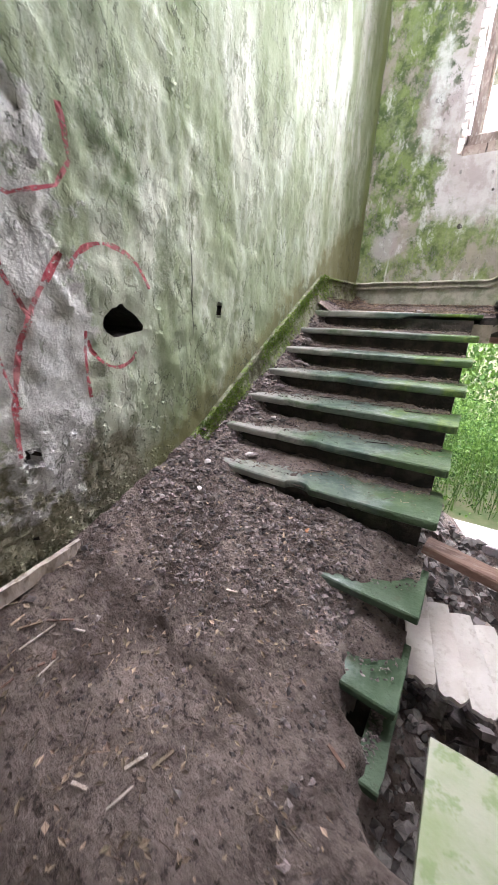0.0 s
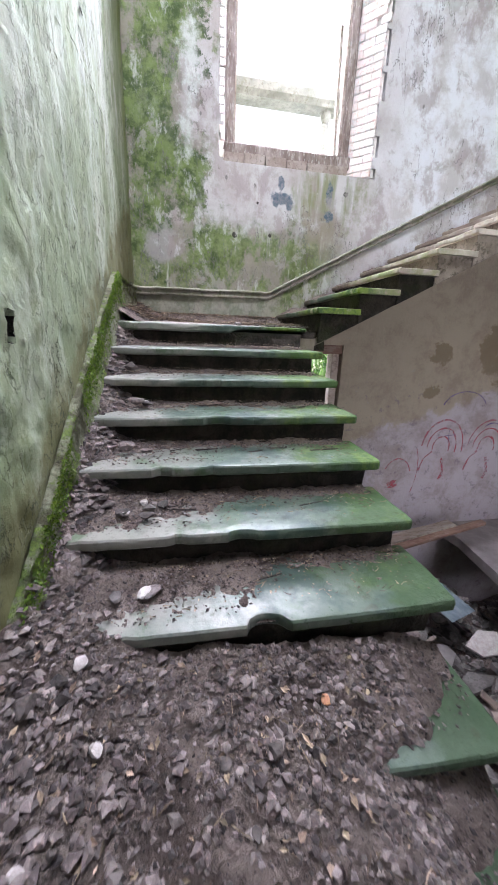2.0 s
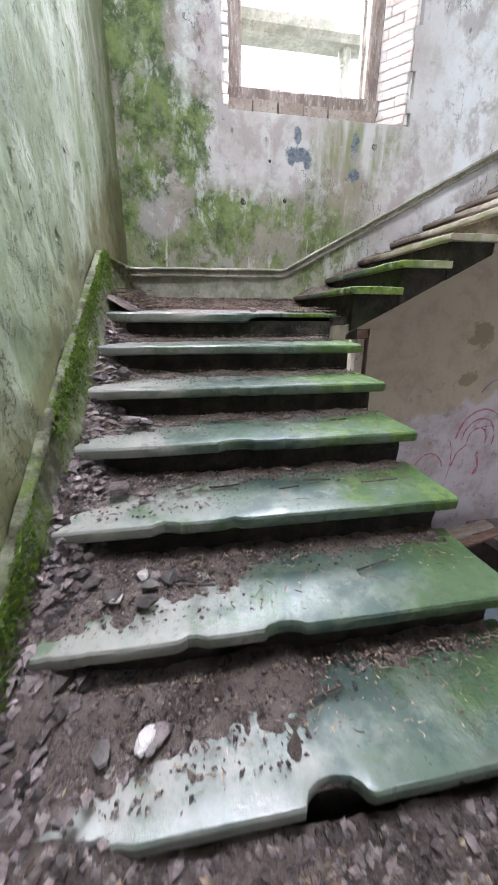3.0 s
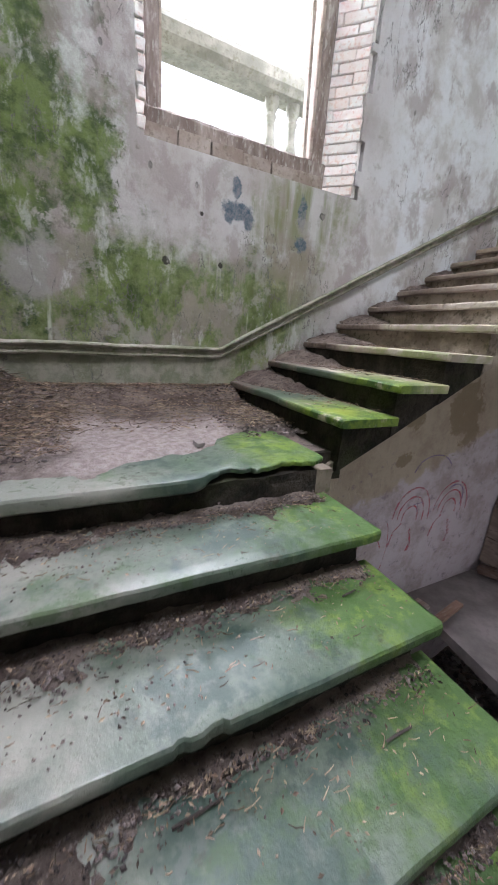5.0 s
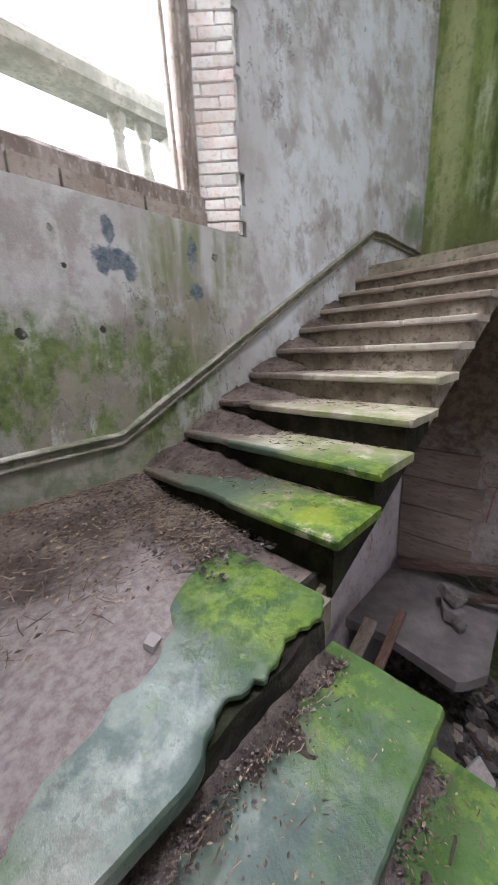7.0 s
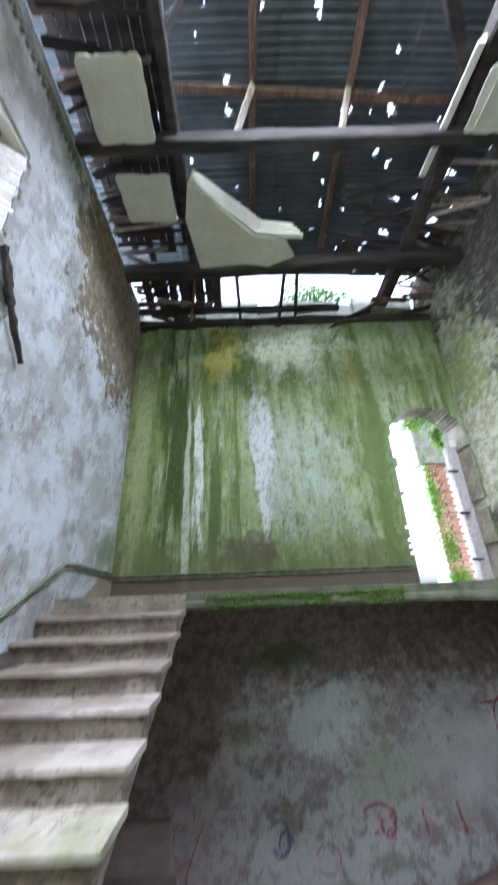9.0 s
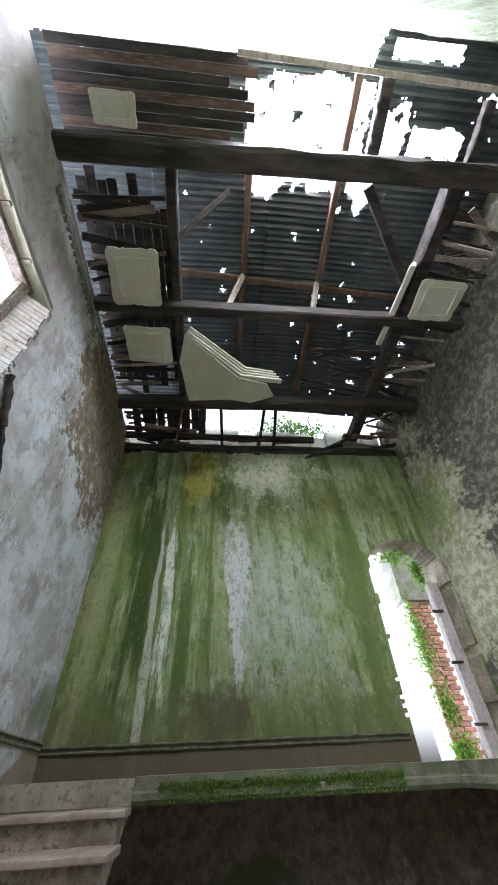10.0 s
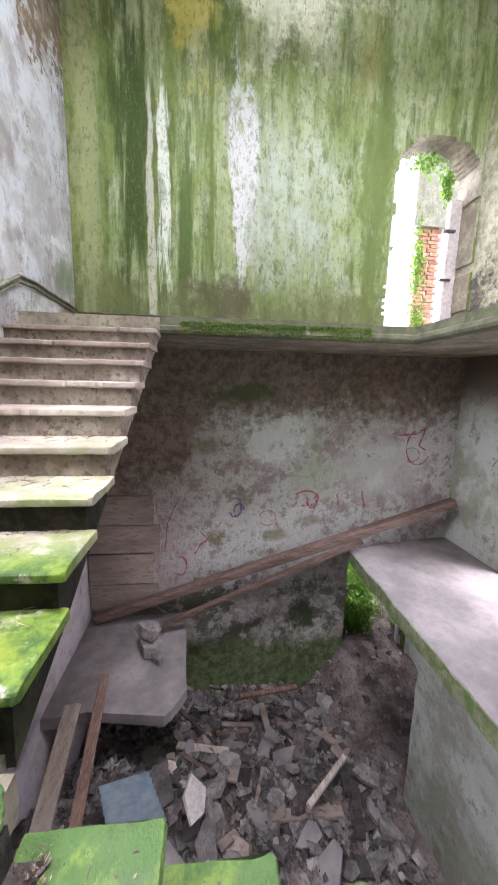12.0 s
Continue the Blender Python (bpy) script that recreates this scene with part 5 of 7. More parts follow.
for _ in range(1900):
    x, y = 0.02 + 0.16 * random.random() ** 1.3, random.uniform(1.05, 3.2)
    L = 1.70 - (3.0 - y) / GOING * RISE
    r = 0.003 + 0.030 * random.random() ** 2.4
    chip(vs, fs, (x, y, min(1.76, L) + 0.035 - 0.85 * x - 0.03 * smooth(1.6, 2.4, y)), r)
for k in range(2, 8):
    y, z = 3.0 - (k - 1) * GOING, 1.70 - (k - 1) * RISE
    for _ in range(520):
        x = random.uniform(0.1, 1.46)
        w = 0.09 + 0.13 * smooth(0.62, 0.05, x) + (0.15 * smooth(0.92, 0.72, x) if k == 7 else 0.12 * smooth(0.8, 0.45, x) if k == 6 else 0)
        yy = y + GOING + 0.04 - w * random.gauss(0.6, 0.22)
        if yy > y + 0.01:
            chip(vs, fs, (x, yy, z + 0.006 + 0.02 * max(0.0, 1 - (y + GOING + 0.04 - yy) / w)), random.uniform(0.002, 0.009))
for yy, zz, x0 in ((0.80, 0.42, 1.1), (0.50, 0.20, 1.14), (0.30, 0.03, 1.44)):
    for _ in range(260):
        x, t = random.uniform(x0, 1.49), random.random() ** 0.6
        chip(vs, fs, (x, yy + 0.05 + 0.3 * t, zz + 0.004 + max(0.0, 0.17 * (t - 0.30 - 0.42 * smooth(1.30, 1.5, x)))), 0.003 + 0.010 * random.random() ** 2)
for _ in range(1500):
    x, y = 1.68 - 0.45 * random.random() ** 1.6, random.uniform(3.42, 4.45)
    r = 0.003 + 0.016 * random.random() ** 2.5
    chip(vs, fs, (x, y, 1.718 + 0.02 * smooth(3.5, 4.2, y) + 0.10 * smooth(4.2, 4.48, y)), r)
for _ in range(700):
    x, y = 0.03 + 0.35 * random.random() ** 1.5, random.uniform(3.25, 4.45)
    r = 0.004 + 0.018 * random.random() ** 2.5
    chip(vs, fs, (x, y, 1.72 + 0.02 * smooth(3.5, 4.2, y) + 0.10 * smooth(4.2, 4.48, y) + 0.10 * smooth(0.25, 0.0, x)), r)
raw("gravel", vs, fs, M_CHIP, "grey and brown stone chips strewn on earth and steps", "gravel", "stuff")

vs, fs = [], []
random.seed(14)
for _ in range(3200):
    x, y = random.uniform(0.02, 1.42), random.uniform(-1.0, 1.1)
    if y > 0.15 and x > 1.15:
        continue
    r = 0.004 + 0.022 * random.random() ** 3.5
    if fbm(x * 3, y * 3, 17.0) < 0.25 - 0.6 * random.random():
        continue
    chip(vs, fs, (x, y, earth_height(x, y) + r * 0.15), r, 0.6)
raw("earth_clods", vs, fs, M_EARTH, "loose crumbs and clods of brown earth", "earth", "stuff")

vs, fs = [], []
random.seed(9)
for _ in range(1700):
    x, y = random.uniform(0.05, 1.45), random.uniform(-1.2, 1.1)
    if y > 0.1 and x > 1.2:
        continue
    z = earth_height(x, y)
    if random.random() < 0.75:
        leaf(vs, fs, (x, y, z + 0.006), random.uniform(0.008, 0.02))
    else:
        a, L = random.random() * 6.28, random.uniform(0.02, 0.07)
        twig(vs, fs, (x, y, z + 0.006), (x + L * math.cos(a), y + L * math.sin(a), z + 0.012), 0.002)
for k in range(2, 8):
    y, z = 3.0 - (k - 1) * GOING, 1.70 - (k - 1) * RISE
    for _ in range(520):
        x, d = random.uniform(0.1, 1.46), random.random() ** 3.2
        yy = y + GOING - 0.01 - d * 0.24
        if random.random() < 0.75:
            leaf(vs, fs, (x, yy, z + 0.008 + 0.03 * (1 - d)), random.uniform(0.003, 0.009))
        else:
            a, L = random.random() * 6.28, random.uniform(0.015, 0.05)
            twig(vs, fs, (x, yy, z + 0.012), (x + L * math.cos(a), yy + 0.4 * L * math.sin(a), z + 0.02), 0.0018)
for _ in range(5600):
    x, y = random.uniform(0.03, 1.7), 4.46 - 0.9 * random.random() ** 2.6
    if random.random() < 0.08:
        x, y = 1.30 + 0.37 * random.random(), random.uniform(3.55, 4.4)
    elif random.random() < 0.4:
        x = 0.03 + 0.42 * random.random() ** 1.8
        y = random.uniform(3.3, 4.45)
    z = 1.74 + 0.10 * smooth(4.2, 4.48, y) + 0.10 * smooth(0.25, 0.0, x)
    if random.random() < 0.7:
        leaf(vs, fs, (x, y, z), random.uniform(0.005, 0.016))
    else:
        a, L = random.random() * 6.28, random.uniform(0.03, 0.12)
        twig(vs, fs, (x, y, z), (x + L * math.cos(a), min(4.47, y + L * math.sin(a)), z + 0.01), 0.002)
for k in range(1, 10):
    x0, z = UX + (k - 1) * UG, 1.70 + k * UR
    for _ in range(520 if k < 5 else 120):
        d = random.random() ** 3
        x, y = x0 + UG + 0.02 - d * 0.26, (3.15 + 1.3 * random.random() ** 0.6)
        if random.random() < 0.7:
            leaf(vs, fs, (x, y, z + 0.006 + 0.085 * max(0.0, 1 - (YB - y) / (0.8 - 0.09 * k)) * (1 - d)), random.uniform(0.003, 0.011))
        else:
            a, L = random.random() * 6.28, random.uniform(0.02, 0.08)
            twig(vs, fs, (x, y, z + 0.008), (x + L * 0.5 * math.cos(a), min(4.47, y + L * math.sin(a)), z + 0.014), 0.0018)
raw("leaf_litter", vs, fs, M_LITTER, "dead leaves and twigs lying on the steps", "leaf litter", "stuff")


def stone(name, o, size, mat, label, category, group="", seed=1):
    rng = random.Random(seed)
    bm = bmesh.new()
    bmesh.ops.create_icosphere(bm, subdivisions=2, radius=1.0)
    cuts = [Vector((rng.uniform(-1, 1), rng.uniform(-1, 1), rng.uniform(-1, 1))).normalized() for _ in range(9)]
    for v in bm.verts:
        for c in cuts:
            d = v.co.dot(c)
            if d > 0.62:
                v.co -= c * (d - 0.62)
        v.co = Vector((v.co.x * size[0], v.co.y * size[1], v.co.z * size[2]))
    bmesh.ops.transform(bm, matrix=pose(*o, 0, 0, rng.uniform(0, 360)), verts=bm.verts)
    return thing(name, bm, mat, label, category, group)


M_REDBIT = simple("red_brick_fragment", (0.40, 0.17, 0.09), (0.5, 0.26, 0.16), 20, 0.9, 0.5)
M_PALEBIT = simple("pale_plaster_fragment", (0.36, 0.31, 0.295), (0.48, 0.44, 0.42), 20, 0.9, 0.5)
for i, (x, y, r, mt, lb) in enumerate(((0.943, 0.955, 0.022, M_REDBIT, "orange brick fragment lying on the gravel"), (0.20, 1.03, 0.022, M_PALEBIT, "pinkish plaster lump in the gravel"),
                                       (0.27, 0.86, 0.022, M_PALEBIT, "pale stone lying on the gravel"), (0.17, 0.66, 0.019, M_PALEBIT, "white plaster lump in the earth"),
                                       (0.60, 0.85, 0.022, M_CHIP, "grey stone lying on the gravel"), (0.74, 0.84, 0.025, M_CHIP, "grey stone lying on the gravel"),
                                       (0.11, 0.9, 0.03, M_CHIP, "dark stone beside the wall"), (0.16, 0.97, 0.028, M_CHIP, "dark stone beside the wall"))):
    stone("stone_fragment", (x, y, earth_height(x, y) + r * 0.35), (r * 1.2, r, r * 0.7), mt, lb, "stone", "loose stones", i + 3)
for i, (k, x) in enumerate(((5, 0.22), (4, 0.24), (3, 0.18))):
    y, z = 3.0 - (k - 1) * GOING, 1.70 - (k - 1) * RISE
    stone("stone_fragment", (x, y + 0.2, z + 0.05), (0.05, 0.035, 0.03), M_CHIP, "grey stone resting on a step", "stone", "loose stones", i + 30)
rng = random.Random(91)
for i in range(16):
    k = rng.choice((4, 5, 6, 6, 7, 7))
    y, z = 3.0 - (k - 1) * GOING, 1.70 - (k - 1) * RISE
    x, r = rng.uniform(0.12, 0.42), rng.uniform(0.016, 0.034)
    stone("stone_fragment", (x, y + rng.uniform(0.12, 0.26), z + 0.028 + 0.05 * (0.42 - x)), (r * 1.4, r, r * 0.5), (M_CHIP, M_RUBBLE, M_PALEBIT, M_CHIP)[i % 4], "flat grey stone lying in the dirt on a step", "stone", "loose stones", i + 70)
for i in range(14):
    k = rng.choice((3, 4, 5, 6, 7))
    y, z = 3.0 - (k - 1) * GOING, 1.70 - (k - 1) * RISE
    x, a, L = rng.uniform(0.35, 1.35), rng.uniform(-0.9, 0.9), rng.uniform(0.06, 0.16)
    bm = bmesh.new()
    p = Vector((x, y + rng.uniform(0.14, 0.27), z + 0.012))
    rough_beam(bm, p, p + Vector((L * math.cos(a), 0.35 * L * math.sin(a), 0.006)), 0.006, 0.005, 6, 0.004, i)
    thing("twig", bm, M_WOOD, "thin dark twig lying on a stone step", "twig", "twigs on the steps")
bm = bmesh.new()
box(bm, -0.022, 0.022, -0.016, 0.018, -0.01, 0.01, pose(0.98, 3.36, 1.722, 8, 4, 30), 0.005)
thing("plaster_lump", bm, M_SLAB, "small grey mortar lump on the landing", "stone")

# curled paint and crumbs of render standing off the stained wall
vs, fs = [], []
random.seed(61)
for _ in range(2600):
    y, z = random.uniform(-0.9, 3.0), random.uniform(0.5, 3.4)
    if z < 0.50 + 0.572 * max(0.0, y) - 0.1 or fbm(y * 2.2, z * 1.6, 44.0) < 0.55 * random.random() or inside(y, z, HOLE):
        continue
    r = 0.004 + 0.016 * random.random() ** 2
    b, a = len(vs), random.uniform(-0.6, 0.6)
    x = relief_west(y, z) + 0.001
    for u, v, d in ((-0.8, 0.9, 0.0), (0.7, 1.0, 0.0), (1.0, 0.0, 0.25), (-1.0, -0.1, 0.2), (0.6, -0.9, 0.75), (-0.5, -0.8, 0.6)):
        u, v = (u * math.cos(a) - v * math.sin(a)) * random.uniform(0.7, 1.2), (u * math.sin(a) + v * math.cos(a)) * random.uniform(0.7, 1.2)
        vs.append((x + d * r * 0.9, y + u * r, z + v * r))
    fs += [[b, b + 1, b + 2, b + 3], [b + 3, b + 2, b + 4, b + 5]]
for _ in range(1500):
    y = random.uniform(-0.8, 0.95)
    z = earth_height(0.05, y) + 0.55 * random.random() ** 1.6
    r = 0.004 + 0.012 * random.random() ** 2
    chip(vs, fs, (relief_west(y, z) + r * 0.2, y, z), r, 0.8)
raw("paint_flakes", vs, fs, M_WEST, "curled flakes of paint and render on the stained wall", "paint flakes", "stuff")
# worn board along the foot of the wall
bm = bmesh.new()
rough_beam(bm, (0.055, -0.75, 0.385), (0.05, 0.22, 0.50), 0.03, 0.075, 24, 0.018, 5.0)
thing("wall_foot_board", bm, M_WOODP, "grey splintered board lying along the foot of the wall", "board")

# moss on the wall foot and gallery edge
vs, fs = [], []
random.seed(12)
for _ in range(5000):
    y = random.uniform(0.95, 3.3)
    if fbm(y * 3.0, 0.0, 5.0) < -0.25 + 0.5 * random.random() - 0.2:
        continue
    zr = west_rail_z(y)
    d = random.gauss(0, 0.045)
    z = zr + (d if d < 0.05 else 0.04)
    if random.random() < 0.22:
        z = zr - 0.05 - 0.28 * random.random() ** 2
    leaf(vs, fs, (0.036 + 0.012 * random.random(), y, z), random.uniform(0.004, 0.012), False)
for _ in range(6000):
    y = random.uniform(0.8, 2.9)
    if fbm(y * 1.8, 4.0, 1.0) < -0.7:
        continue
    leaf(vs, fs, (GX - 0.03 - 0.02 * random.random(), y, 3.24 + random.uniform(0.0, 0.13)), random.uniform(0.005, 0.016), False)
raw("moss", vs, fs, M_MOSS, "bright green moss on mouldings and stone edges", "moss", "stuff")

# ---- window ----
win = base_at("window_1", 1.7, 4.7, 3.4, "tall window opening with a weathered wooden frame and no glass", "window", kind="structure")
FY = 4.70
for nm, (x0, x1, z0, z1) in (("jamb", (0.99, 1.08, 3.58, 7.42)), ("jamb", (2.29, 2.38, 3.58, 7.42)), ("window_sill", (0.97, 2.40, 3.47, 3.59)), ("head", (0.97, 2.40, 7.40, 7.48)), ("transom", (1.08, 2.29, 6.2, 6.3))):
    bm = bmesh.new()
    if nm == "jamb":
        rough_beam(bm, ((x0 + x1) / 2, FY, z0), ((x0 + x1) / 2, FY, z1), x1 - x0, 0.11, 40, 0.006, x0, (0, 1, 0))
    else:
        rough_beam(bm, (x0, FY, (z0 + z1) / 2), (x1, FY, (z0 + z1) / 2), 0.13, z1 - z0, 24, 0.008, z0)
    fr = part(nm, bm, M_FRAME, win)
    if nm == "jamb":
        bm = bmesh.new()
        xs = x1 + 0.012 if x0 < 1.5 else x0 - 0.012
        box(bm, xs - 0.012, xs + 0.012, FY - 0.02, FY + 0.03, z0, z1, rag=0.003)
        part("bead", bm, M_WOODP, fr, "pale worn frame bead")
bm = bmesh.new()
rough_beam(bm, (2.23, FY + 0.01, 3.60), (2.21, FY + 0.04, 4.75), 0.03, 0.05, 8, 0.004, 3.0, (0, 1, 0))
part("casement_rail", bm, M_WOODP, win, "loose pale casement strip")
bm = bmesh.new()
box(bm, 0.95, 2.61, 4.52, 4.99, 7.46, 7.53)
part("head_lining", bm, M_CEIL, win, "pale boarded window head")
for i in range(3):
    bm = bmesh.new()
    box(bm, 1.0 + i * 0.52, 1.04 + i * 0.52, 4.53, 4.64, 7.43, 7.465)
    part("batten", bm, M_FRAME, win)
# stones bedded under the frame
for i in range(6):
    x = 0.95 + i * 0.235
    bm = bmesh.new()
    box(bm, x, x + 0.225, 4.57 + 0.015 * fbm(i, 2.0), 4.97, 3.34, 3.465 + 0.006 * fbm(i * 3.3, 1.0), rag=0.005)
    part("sill_stone", bm, M_SILL, win, "rough stone under the frame")

# balustrade outside the window
bal = base_at("balcony_balustrade", 2.0, 5.9, 3.6, "weathered pale stone balustrade with turned balusters outside the window", "balustrade")
bm = bmesh.new()
prism(bm, [(5.74, 4.59), (5.72, 4.62), (5.69, 4.65), (5.69, 4.74), (5.73, 4.81), (5.80, 4.85), (5.92, 4.85), (5.98, 4.81), (6.02, 4.74), (6.02, 4.65), (5.98, 4.59)], "x", -1.5, 3.02, 0.006)
part("coping", bm, M_STONEW, bal)
bm = bmesh.new()
prism(bm, [(5.70, 3.55), (5.70, 3.72), (5.75, 3.76), (5.95, 3.76), (6.0, 3.72), (6.0, 3.55)], "x", -1.5, 3.02, 0.004)
part("plinth", bm, M_STONEW, bal)
bm = bmesh.new()
box(bm, 3.02, 3.30, 5.69, 6.01, 3.55, 4.85, rag=0.004)
box(bm, 2.99, 3.33, 5.66, 6.04, 4.855, 4.95, rag=0.004)
part("pier", bm, M_STONEW, bal)


def baluster_bm():
    bm = bmesh.new()
    prof = [(0.075, 0.0), (0.075, 0.05), (0.045, 0.08), (0.05, 0.14), (0.085, 0.24), (0.082, 0.32), (0.05, 0.44), (0.042, 0.56), (0.06, 0.60), (0.045, 0.63), (0.075, 0.68), (0.075, 0.75)]
    rings = [[bm.verts.new((r * math.cos(a * 0.5236), r * math.sin(a * 0.5236), z)) for a in range(12)] for r, z in prof]
    for r0, r1 in zip(rings, rings[1:]):
        for k in range(12):
            bm.faces.new((r0[k], r0[(k + 1) % 12], r1[(k + 1) % 12], r1[k]))
    return bm


for x in (2.50, 2.76):
    part("baluster", placed(baluster_bm(), pose(x, 5.86, 3.755) @ Matrix.Diagonal((1, 1, 1.12, 1))), M_STONEW, bal, smooth=True)
bm = bmesh.new()
box(bm, -2.0, 4.2, 5.0, 6.1, 3.3, 3.55)
structure("balcony_floor", bm, M_STONEW, "weathered stone balcony outside the window", category="balcony")

# bricks of the window reveals
def brick_mesh(w, d, h, seed):
    rng = random.Random(seed)
    bm = bmesh.new()
    bmesh.ops.create_cube(bm, size=1.0)
    for v in bm.verts:
        v.co = Vector((v.co.x * w + rng.uniform(-1, 1) * 0.005, v.co.y * d + rng.uniform(-1, 1) * 0.006, v.co.z * h + rng.uniform(-1, 1) * 0.004))
    bmesh.ops.bevel(bm, geom=list(bm.edges), offset=0.006, segments=1, affect="EDGES")
    me = bpy.data.meshes.new("brick")
    bm.to_mesh(me)
    bm.free()
    me.materials.append(M_BRICK)
    return me


BR = [brick_mesh(0.05, 0.224, 0.067, s) for s in range(5)]
BRH = [brick_mesh(0.05, 0.106, 0.067, s + 9) for s in range(4)]
bm = bmesh.new()
prism(bm, [(2.625, 4.515), (2.40, 4.76), (2.40, 4.985), (2.64, 4.985), (2.64, 4.515)], "z", 3.37, 7.47)
rev = structure("window_reveal", bm, M_MORTAR, "splayed brick reveal of the window, paled in colour for skylight", category="window reveal")
rng = random.Random(5)
for j in range(55):
    z = 3.41 + j * 0.0735
    out = 0.03 * max(0.0, fbm(j * 0.6, 1.0, 3.0)) - (0.035 if j in (18, 31, 44) else 0.0)
    for s, kinds in ([(0.115, BR), (0.285, BRH)] if j % 2 else [(0.06, BRH), (0.225, BR)]):
        ob = new("brick", kinds[rng.randrange(len(kinds))])
        s += out if s < 0.2 else 0.0
        ob.matrix_basis = pose(2.615 - 0.68 * s + 0.002, 4.505 + 0.73 * s + 0.002, z, 0, 0, 43 + rng.uniform(-2, 2))
        ob.parent = rev
bm = bmesh.new()
box(bm, 0.90, 0.935, 4.52, 4.985, 3.37, 7.47)
rev = structure("window_reveal", bm, M_MORTAR, "brick reveal of the window beside the frame", category="window reveal")
for j in range(55):
    z = 3.41 + j * 0.0735
    for y, kinds in ([(4.62, BR)] if j % 2 else [(4.56, BRH), (4.70, BRH)]):
        ob = new("brick", kinds[rng.randrange(len(kinds))])
        ob.matrix_basis = pose(0.935 + rng.uniform(-0.006, 0.012), y - 0.02, z, 0, 0, rng.uniform(-2, 2))
        ob.parent = rev

# ---- doorways ----
d1 = base_at("door_1", 1.9, 4.75, -1.15, "doorway to the garden with a weathered timber frame under the landing", "doorway", kind="structure")
bm = bmesh.new()
rough_beam(bm, (2.44, 4.62, -1.15), (2.44, 4.62, 1.56), 0.10, 0.16, 16, 0.01, 1.0, (0, 1, 0))
part("jamb", bm, M_WOODP, d1)
bm = bmesh.new()
rough_beam(bm, (0.85, 4.62, 1.50), (2.52, 4.62, 1.50), 0.2, 0.13, 12, 0.012, 4.0)
part("lintel", bm, M_WOODR, d1, "red-brown timber lintel")
bm = bmesh.new()
box(bm, 0.85, 2.5, 4.5, 5.05, -1.28, -1.14, rag=0.01)
part("threshold", bm, M_PALEBIT, d1, "pale stone threshold")

d2 = base_at("door_2", 6.5, -0.78, 3.4, "arched upper doorway with a broken plaster edge, overgrown with ivy", "doorway", kind="structure")
bm = bmesh.new()
rough_beam(bm, (6.60, -1.40, 3.40), (6.60, -1.40, 5.75), 0.14, 0.20, 16, 0.012, 6.0, (0, 1, 0))
part("post", bm, M_PALEBIT, d2, "whitewashed door post with iron pegs")
for z in (3.75, 4.5, 5.25):
    bm = bmesh.new()
    box(bm, 6.48, 6.53, -1.38, -1.2, z, z + 0.035, rag=0.004)
    part("peg", bm, M_WOOD, d2, "dark iron peg")
d3 = base_at("door_3", 6.4, -0.4, -2.0, "cellar opening to the overgrown outside below the hall floor", "doorway", kind="structure")
bm = bmesh.new()
rough_beam(bm, (6.35, -1.03, -2.6), (6.35, -1.03, -0.3), 0.10, 0.16, 12, 0.01, 2.0, (0, 1, 0))
part("jamb", bm, M_PALEBIT, d3, "pale stone jamb")

# brick pier seen through the upper doorway
pier = base_at("brick_pier", 8.1, -1.76, -2.04, "weathered red brick pier overgrown with ivy outside the doorway", "pier")
bm = bmesh.new()
box(bm, 7.88, 8.42, -2.0, -1.52, -2.1, 6.3)
part("core", bm, M_MORTAR, pier)
me_b = [brick_mesh(0.055, 0.215, 0.062, s + 40) for s in range(4)]
for me in me_b:
    me.materials[0] = M_BRICKRED
for j in range(44):
    for i in range(2):
        ob = new("brick", me_b[(i + j * 3) % 4])
        ob.location = (7.87, -1.88 + i * 0.235 + (0.05 if j % 2 else -0.05) * 0.6, 3.05 + j * 0.0735)
        ob.parent = pier
        ob.matrix_parent_inverse = Matrix.Translation(-pier.location)
bm = bmesh.new()
prism(bm, [(7.8, 5.9), (8.6, 5.9), (8.9, 6.6), (7.8, 7.2)], "y", -3.4, -1.4, 0.01)
structure("outer_arch", bm, M_STONEW, "pale ruined masonry beyond the doorway", category="masonry")
# ---- roof ----
def beam(name, p, q, w, h, mat, label, seed=0.0, wear=0.02, up=(0, 0, 1)):
    bm = bmesh.new()
    rough_beam(bm, p, q, w, h, 16, wear, seed, up)
    return thing(name, bm, mat, label, "beam", "roof timbers")


beam("ceiling_beam", (1.27, YB + 0.2, 8.90), (1.18, YD - 0.2, 8.90), 0.27, 0.25, M_WOOD, "heavy dark rotten ceiling beam between the walls", 1.0, 0.04)
beam("ceiling_beam", (3.20, YB + 0.2, 8.90), (3.17, YD - 0.2, 8.90), 0.17, 0.24, M_WOOD, "dark worn ceiling beam between the walls", 2.0)
beam("ceiling_beam", (5.20, YB + 0.2, 8.88), (4.98, YD - 0.2, 8.88), 0.22, 0.26, M_WOOD, "dark worn ceiling beam between the walls", 3.0)
beam("wall_plate", (6.25, YB, 8.55), (6.25, YD, 8.55), 0.24, 0.2, M_WOOD, "charred wall plate on top of the end wall", 4.0, 0.03)
beam("trimmer_beam", (1.35, 3.19, 9.05), (6.3, 3.27, 9.05), 0.13, 0.24, M_WOOD, "dark trimmer beam across the ceiling joists", 5.0)
beam("trimmer_beam", (1.3, -0.55, 9.05), (6.3, -0.62, 9.05), 0.20, 0.28, M_WOOD, "dark trimmer beam across the ceiling joists", 6.0, 0.03)
beam("rafter", (1.55, 2.15, 9.95), (5.4, 2.12, 9.75), 0.10, 0.12, M_WOODR, "red-brown rafter under the sheet roof", 7.0, 0.008)
